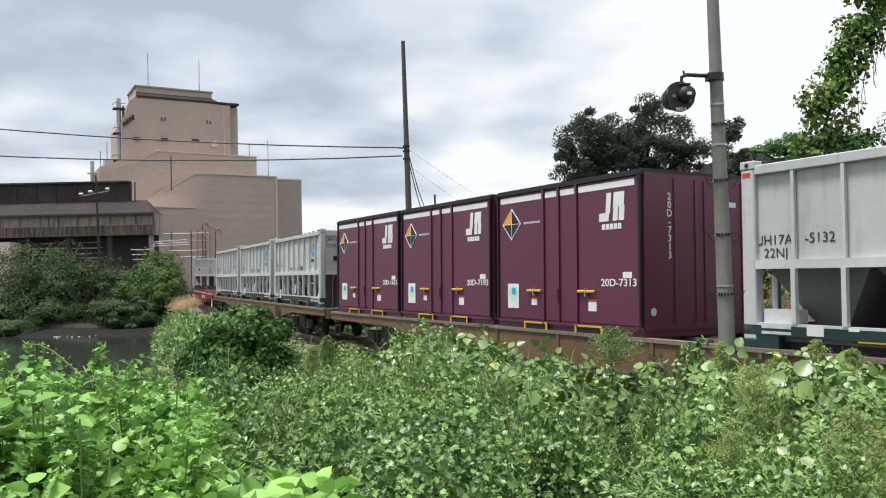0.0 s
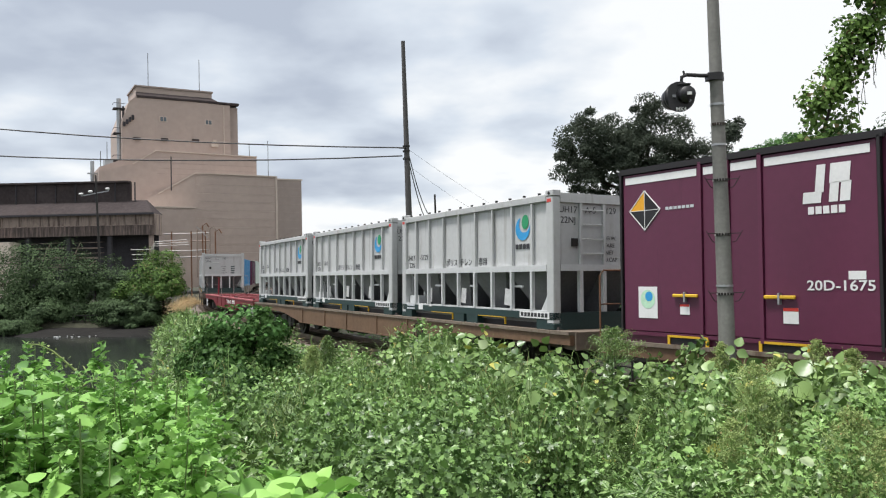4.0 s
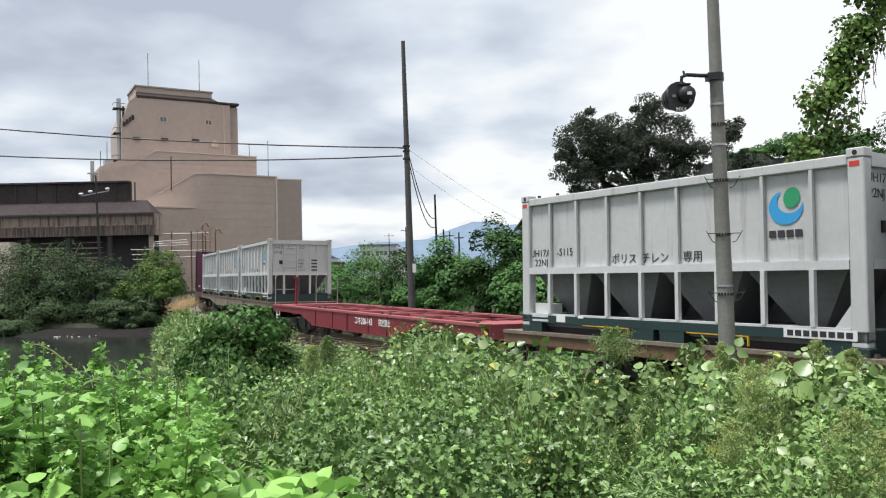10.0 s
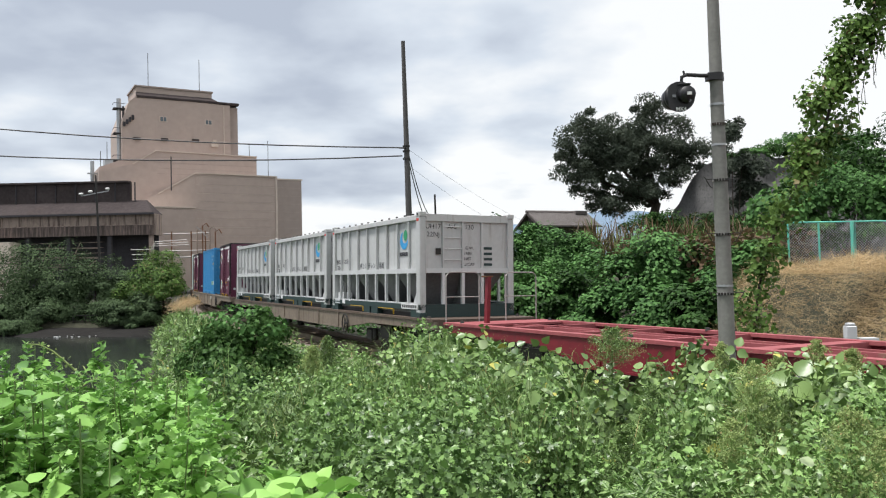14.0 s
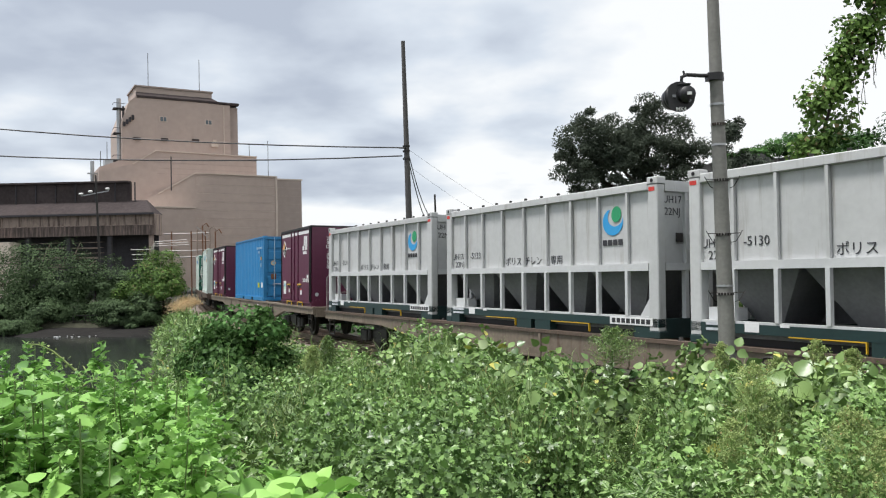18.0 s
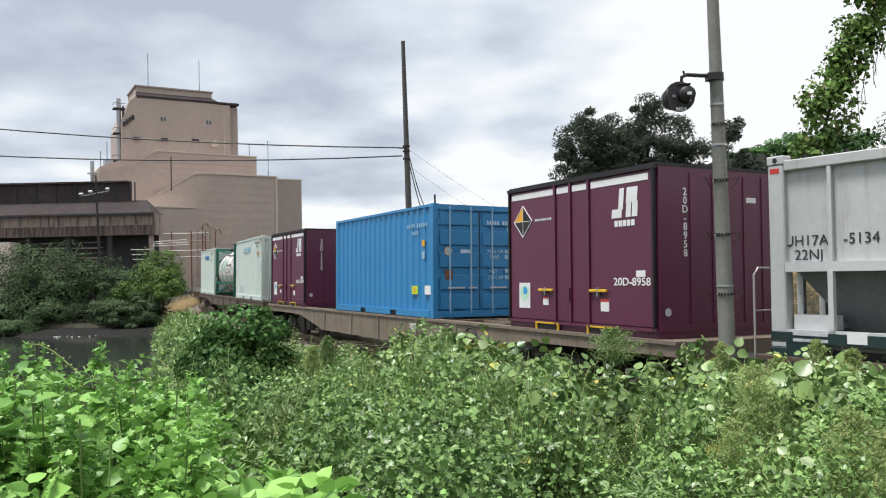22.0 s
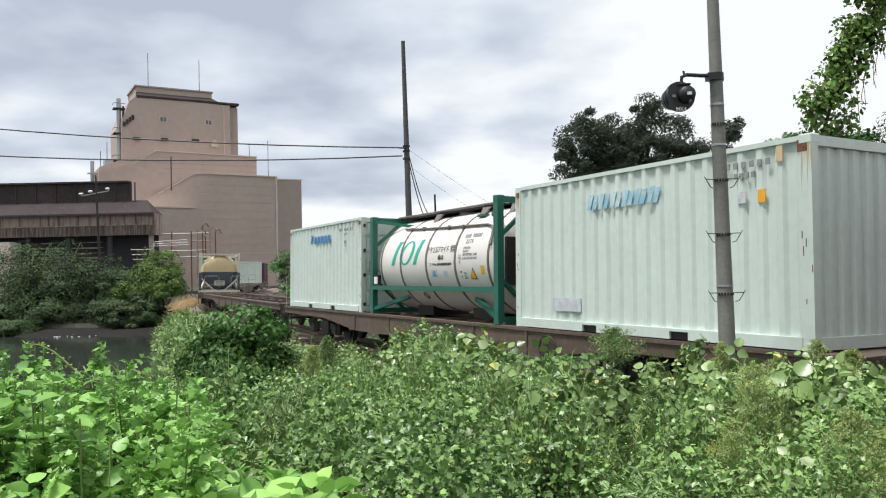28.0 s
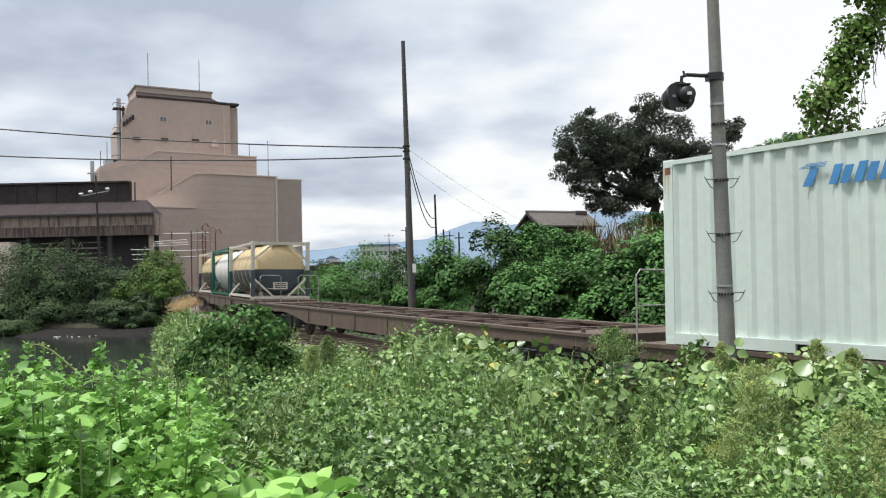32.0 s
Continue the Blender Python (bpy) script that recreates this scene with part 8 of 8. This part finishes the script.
    # large round vine leaves hanging in front on the right, some turned to show their pale backs
    rng = np.random.default_rng(108)
    n = 900
    u = rng.uniform(0.07, 0.52, n)
    yl = rng.uniform(4.3, 9.0, n)
    keep = (patch(u * yl, yl, 1.1, 5.0) > -0.12) & (track_lat(u * yl, yl) < -2.1)
    u, yl = u[keep], yl[keep]
    n = len(u)
    P = np.stack([u * yl, yl, canopy(u * yl, yl) + rng.uniform(-0.22, 0.07, n)], 1)
    D = rng.normal(0, 0.45, P.shape) + np.array([0, -0.75, 0.45])
    stuff("broadleaf_vine", blade_mesh("large_vine_leaves", SHIELD, P, facing(D, rng, 0.25), 0.092 * np.exp(rng.normal(-0.1, 0.25, n)) * (0.6 + yl / 15), M["leaf_pale"]), "large round vine leaves hanging over the weeds", "weeds")
    # fresh pointed weeds at the near edge
    rng = np.random.default_rng(107)
    n = 150
    u = rng.uniform(0.06, 0.27, n)
    yl = rng.uniform(3.3, 4.4, n)
    P, T, S = upright(rng, u * yl, yl, canopy(u * yl, yl) + rng.uniform(-0.05, 0.12, n), rng.uniform(0.3, 0.5, n), 26, rng.uniform(0.04, 0.075, n), 0.2, 0.15)
    stuff("leafy_weeds", blade_mesh("fresh_weed_leaves", LANCE, P, T, S, M["leaf_fresh"]), "fresh green weeds with pointed leaves", "weeds")
    # single pale leaves lying open on top; the paleness includes sky sheen
    xt, yt, rng = weed_places(105, 1500, 3.2, 16.0)
    sel = (xt / yt > -0.20) & (patch(xt, yt, 0.9, 3.0) > 0.05 - 0.30 * smooth(xt / yt, 0.0, 0.2))
    xt, yt = xt[sel], yt[sel]
    P = np.stack([xt, yt, canopy(xt, yt) + rng.uniform(-0.10, 0.05, len(xt))], 1)
    D = rng.normal(0, 0.55, P.shape) + np.array([0, -0.35, 0.7])
    stuff("broadleaf_vine", blade_mesh("top_vine_leaves", BROAD, P, facing(D, rng, 0.2), 0.074 * (0.45 + yt / 14) * np.exp(rng.normal(-0.1, 0.3, len(xt))), M["leaf_sheen"]), "open vine leaves lying over the weeds, pale with painted sheen", "weeds")
    # under-storey: lower leaves that fill the gaps, coloured dark for the shade there
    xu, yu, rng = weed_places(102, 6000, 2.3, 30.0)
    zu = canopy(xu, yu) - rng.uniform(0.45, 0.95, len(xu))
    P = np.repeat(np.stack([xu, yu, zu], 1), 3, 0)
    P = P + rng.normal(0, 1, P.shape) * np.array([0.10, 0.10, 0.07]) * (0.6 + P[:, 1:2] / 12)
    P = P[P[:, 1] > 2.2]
    stuff("undergrowth", blade_mesh("undergrowth_leaves", BROAD, P, rand_turns(len(P), rng, 0.6), 0.070 * (0.8 + P[:, 1] / 20) * rng.uniform(0.6, 1.3, len(P)), M["leaf_dark"]), "undergrowth leaves coloured dark for the shade beneath the weeds", "undergrowth")
    # grass blades, thickest on the middle slope, with nodding ears
    xg, yg, rng = weed_places(103, 3600, 4.0, 30.0)
    pk = patch(xg, yg, 0.7, 8.0) + 0.40 * np.exp(-((xg / yg + 0.11) / 0.13) ** 2) * smooth(yg, 5.0, 6.5)
    sel = (pk > 0.08) & (xg / yg < 0.45) & ((xg / yg > -0.12) | (yg > 5.6))
    xg, yg = xg[sel], yg[sel]
    P = np.repeat(np.stack([xg, yg, canopy(xg, yg) - 0.21], 1), 15, 0)
    P = P + rng.normal(0, 0.07, P.shape) * np.array([1, 1, 0.5])
    stuff("tall_grass", blade_mesh("grass_blades", BLADE, P, rand_turns(len(P), rng, 0.42), 0.42 * rng.uniform(0.4, 1.3, len(P))[:, None] * np.array([0.40, 1, 1]), M["grass"]), "tufts of tall pale green grass", "grass")
    few = (xg / yg < 0.12) & (rng.uniform(0, 1, len(xg)) < 0.6)
    P = np.repeat(np.stack([xg[few], yg[few], canopy(xg[few], yg[few]) + 0.02], 1), 3, 0)
    P = P + rng.normal(0, 0.10, P.shape) * np.array([1, 1, 0.5])
    stuff("tall_grass", blade_mesh("grass_ears", EAR, P, rand_turns(len(P), rng, 0.5), 0.085 * rng.uniform(0.6, 1.3, len(P)), M["plume"]), "nodding pale ears of foxtail grass", "grass")


foreground()


def stalk_weed(x, y, top, height, spread, seed, plume=True, leafy_stem=True, mat="plume"):
    """A tall weed: one upright stem, narrow leaves all round it, a feathery head."""
    rng = np.random.default_rng(seed)
    t = thing("tall_weed", "tall upright weed with narrow leaves and feathery seed head" if plume else "tall leafy vine-wrapped weed stalk", "weed", "tall weeds")
    bm = bmesh.new()
    tube(bm, [(x, y, top - height), (x + 0.02, y, top - height * 0.4), (x + 0.03, y, top)], 0.009, 6, r_end=0.003)
    part("stem", bm, M["leaf_fresh"], t)
    if leafy_stem:
        n = int((210 if plume else 70) * height)
        k = rng.uniform(0.05, 0.66 if plume else 1.0, n)
        a = rng.uniform(0, 2 * np.pi, n)
        P = np.stack([x + 0.02 * k + 0.008 * np.cos(a), y + 0.008 * np.sin(a), top - height * (1 - k)], 1)
        D = np.stack([np.cos(a) * 0.5, np.sin(a) * 0.5, np.full(n, 0.8)], 1)
        turns = np.zeros((n, 3, 3))
        out = np.stack([np.cos(a), np.sin(a), rng.uniform(0.1, 0.7, n)], 1)
        out /= np.linalg.norm(out, axis=1)[:, None]
        side = np.cross(out, np.array([0, 0, 1.0]))
        side /= np.linalg.norm(side, axis=1)[:, None]
        turns[:, :, 0], turns[:, :, 1], turns[:, :, 2] = side, out, np.cross(side, out)
        if not plume:
            P = P + np.stack([np.cos(a), np.sin(a), 0 * a], 1) * rng.uniform(0, 0.13, (n, 1)) * (0.5 + 0.5 * np.sin(k * 9 + seed))[:, None]
            turns = facing(np.stack([np.cos(a) * 0.8, np.sin(a) * 0.8 - 0.3, rng.uniform(-0.1, 0.9, n)], 1), rng, 0.6)
        new("leaves", blade_mesh("stem_leaves", LANCE if plume else LOBED, P, turns, (0.075 if plume else 0.095) * rng.uniform(0.5, 1.3, n), M["leaf_mid"] if plume else M["leaf_pale"])).parent = t
    if plume:
        P, twig = [], bmesh.new()
        for i in range(54):
            a = i * 2.4 + rng.uniform(-0.3, 0.3)
            k = (i + rng.uniform(0, 1)) / 54
            ln = spread * 1.15 * (1.02 - k) ** 0.6 * rng.uniform(0.55, 1.2)
            z0 = top - height * 0.62 * (1 - k)
            q = np.linspace(0.12, 1, 9)
            line = np.stack([x + 0.03 + math.cos(a) * ln * q, y + math.sin(a) * ln * q, z0 + ln * 0.95 * q - 0.30 * ln * q * q], 1)
            tube(twig, [tuple(line[0]), tuple(line[4]), tuple(line[8])], 0.0022, 3, cap=False)
            fine = np.repeat(line[2:], 14, 0)
            P.append(fine + rng.normal(0, 1, fine.shape) * (0.006 + 0.09 * ln) * np.array([1, 1, 0.8]))
        tagged(part("stalk", twig, M["plume"], t), kind="stuff")
        P = np.concatenate(P)
        hd = new("seed_head", blade_mesh("seed_head", SMALL, P, facing(rng.normal(0, 1, P.shape), rng, 0.5), (0.0058 + 0.0011 * y) * rng.uniform(0.6, 1.6, len(P)), M[mat]))
        hd.parent = t
        tagged(hd, kind="stuff")
    return t


TALL = ((1.90, 5.0, 1.36, 1.0, 0.24, True), (1.74, 3.5, 1.34, 0.9, 0.22, True), (1.97, 9.5, 1.26, 0.8, 0.32, True), (3.70, 8.0, 1.22, 0.9, 0.18, True), (3.30, 6.6, 1.12, 0.8, 0.20, True), (1.42, 5.6, 1.16, 0.8, 0.18, True), (1.50, 4.3, 1.16, 0.8, 0.16, True),
        (2.95, 8.6, 1.16, 0.8, 0.15, True), (4.05, 8.0, 1.12, 0.8, 0.18, True), (2.45, 4.7, 1.14, 0.8, 0.19, True), (2.75, 5.6, 1.10, 0.8, 0.18, True), (-1.95, 13.0, 0.98, 0.9, 0.20, True), (-2.1, 12.4, 0.88, 0.8, 0.18, True), (3.05, 7.4, 1.16, 0.9, 0.15, True),
        (3.55, 7.2, 1.08, 0.8, 0.17, True), (2.1, 3.9, 1.16, 0.8, 0.15, True), (1.05, 4.9, 1.02, 0.7, 0.14, True), (0.3, 8.5, 0.82, 0.6, 0.16, True), (-0.6, 7.6, 0.80, 0.6, 0.15, True), (-1.0, 9.6, 0.72, 0.6, 0.16, True),
        (2.62, 8.3, 1.24, 1.0, 0.0, False), (0.02, 11.2, 1.10, 1.0, 0.0, False), (0.35, 11.0, 0.92, 0.9, 0.0, False), (-0.35, 11.8, 0.96, 0.9, 0.0, False), (1.2, 10.2, 0.84, 0.8, 0.0, False), (2.5, 8.0, 1.02, 0.9, 0.0, False), (-0.15, 11.4, 1.05, 0.9, 0.0, False), (0.7, 10.6, 0.88, 0.8, 0.0, False))
for k, (x, y, top, h, sp, pl) in enumerate(TALL):
    stalk_weed(x, y, top, h, sp, 300 + k, pl, mat="leaf_mid" if k in (2, 5, 11, 16) else "plume")


def vine_shoot():
    t = thing("vine_shoot", "thin yellowish vine shoot arching above the weeds", "vine")
    pts = [(-2.36, 5.2, 1.36), (-2.48, 5.2, 1.47), (-2.56, 5.2, 1.54), (-2.65, 5.2, 1.585), (-2.73, 5.2, 1.59)]
    bm = bmesh.new()
    tube(bm, pts, 0.008, 6, r_end=0.004)
    part("stem", bm, M["plume"], t)
    rng = np.random.default_rng(15)
    P = np.concatenate([np.linspace(a, b, 6) for a, b in zip(pts, pts[1:])]) + rng.normal(0, 0.012, (24, 3))
    new("leaves", blade_mesh("shoot_leaves", BROAD, P, rand_turns(24, rng, 0.8), 0.022 * rng.uniform(0.5, 1.3, 24), M["plume"])).parent = t


vine_shoot()


# ---- dry straw: on the bank by the fence and on the nose of the embankment ----
def straw_heap(name, label, x0, x1, y0, y1, z_of, n, length, seed):
    rng = np.random.default_rng(seed)
    x, y = rng.uniform(x0, x1, n), rng.uniform(y0, y1, n)
    z = z_of(x, y) + rng.uniform(-0.1, 0.12, n)
    return stuff(name, blade_mesh("straw_blades", BLADE, np.stack([x, y, z], 1), rand_turns(n, rng, 0.30, 1.30), length * rng.uniform(0.5, 1.3, n)[:, None] * np.array([0.42, 1, 1]), M["straw"]), label, "dry grass")


def far_bank(x, y):
    return ground_z(x, y) + 0.10 + 0.20 * np.sin(1.9 * x + 0.7 * y) * np.sin(1.4 * y - 0.8 * x)


straw_heap("dry_grass_bank", "tangled mat of dry brown grass on the bank", 6.4, 13.5, 14.4, 19.6, far_bank, 34000, 0.36, 61)
straw_heap("dry_grass_mound", "heap of pale dry grass at the end of the embankment", -16.5, -15.5, 47.5, 51.0, lambda x, y: 0.45 - 0.35 * ((x + 16.0) ** 2) - 0.06 * (y - 50) ** 2, 2200, 0.55, 62)


def dead_growth():
    rng = np.random.default_rng(64)
    n = 2600
    x, y = rng.uniform(6.5, 17.0, n), rng.uniform(36, 41, n)
    P = np.stack([x, y, 0.8 + rng.uniform(0, 2.0, n)], 1)
    stuff("dry_reeds", blade_mesh("reed_blades", BLADE, P, rand_turns(n, rng, 0.16), 1.9 * rng.uniform(0.5, 1.2, n), M["dry_leaf"]), "stand of dry brown reeds and stalks", "dry reeds")
    n = 2600
    P = np.stack([rng.uniform(6.9, 9.6, n), rng.uniform(20, 25, n), rng.uniform(1.5, 2.9, n)], 1)
    stuff("withered_leaves", blade_mesh("withered_leaf", BROAD, P, rand_turns(n, rng, 0.9), 0.13 * rng.uniform(0.6, 1.3, n), M["dry_leaf"]), "withered brown vine leaves beside the fence", "dead leaves")
    n = 9000
    x, y = rng.uniform(-9, 9.5, n), rng.uniform(16, 46, n)
    lat = track_lat(x, y)
    k = (lat > 1.9) & (lat < 9) & (x < 5.6)
    P = np.stack([x, y, ground_z(x, y) + rng.uniform(0.0, 0.35, n)], 1)[k]
    stuff("lineside_weeds", blade_mesh("lineside_leaf", BROAD, P, rand_turns(len(P), rng, 0.6), 0.16 * rng.uniform(0.6, 1.4, len(P)), M["leaf_shrub"]), "low weeds along the far side of the line", "weeds")


dead_growth()


def near_lineside():
    rng = np.random.default_rng(68)
    n = 52000
    y = rng.uniform(20, 56, n)
    x = rng.uniform(-24, 0, n)
    lat = track_lat(x, y)
    k = (lat < -1.9) & (lat > -6) & (ground_z(x, y) > -1.9) & (rng.uniform(0, 1, n) < 0.6)
    P = np.stack([x, y, ground_z(x, y) + rng.uniform(0.0, 0.45, n) * (0.5 + 0.5 * np.sin(x * 1.3) * np.sin(y * 0.9))], 1)[k]
    G = P[rng.uniform(0, 1, len(P)) < 0.22]
    stuff("embankment_grass", blade_mesh("embankment_blades", BLADE, G, rand_turns(len(G), rng, 0.45), np.stack([np.full(len(G), 1.6), np.full(len(G), 0.8), 0.55 * rng.uniform(0.5, 1.2, len(G))], 1), M["grass"]), "tall green grass on the railway embankment", "grass")
    stuff("embankment_weeds", blade_mesh("embankment_leaf", LOBED, P, rand_turns(len(P), rng, 0.9), 0.16 * rng.uniform(0.5, 1.4, len(P)), M["leaf_fresh"]), "green weeds covering the railway embankment", "weeds")


near_lineside()


def shore_litter():
    """Mud at the foot of the far bank with bits of pale rubbish."""
    rng = np.random.default_rng(66)
    bm = bmesh.new()
    for i in range(60):
        x, y = rng.uniform(-29, -19.5), rng.uniform(55.5, 59.5)
        w = rng.uniform(0.04, 0.16)
        box(bm, x, x + w, y, y + w, -1.99, -1.99 + rng.uniform(0.03, 0.08))
    tagged(part("shore_litter", bm, M["white_mark"]), "scattered pale rubbish along the muddy shore", "litter", kind="stuff")
    bm = bmesh.new()
    n = 40
    a = [bm.verts.new((-46 + 27.5 * i / n, 57.6 + 0.8 * math.sin(i * 0.7) - 2.2 * smooth(i, 16, 36), -1.992)) for i in range(n + 1)]
    b = [bm.verts.new((-46 + 27.5 * i / n, 63.0, -1.2)) for i in range(n + 1)]
    for i in range(n):
        bm.faces.new((a[i], a[i + 1], b[i + 1], b[i]))
    tagged(part("mud_shore", bm, M["mud"]), "dark wet mud flat at the river's edge", "mud", kind="structure")


shore_litter()
# ---- motion of the train ----
def motions():
    seconds = [float(i) for i in range(33)]
    for ob, mid, half, along in MOVING:
        walk(ob, [(t, carried(mid, t, half, along)) for t in seconds])
    # each wheelset turns with the way that its wagon has come
    fine = [i * 0.125 for i in range(257)]
    for w, x, mid in WHEELS:
        base = Matrix.Translation((x, 0, -0.59))
        walk(w, [(t, base @ Matrix.Rotation((run(t) - run(0)) / 0.43, 4, "Y")) for t in fine])


motions()
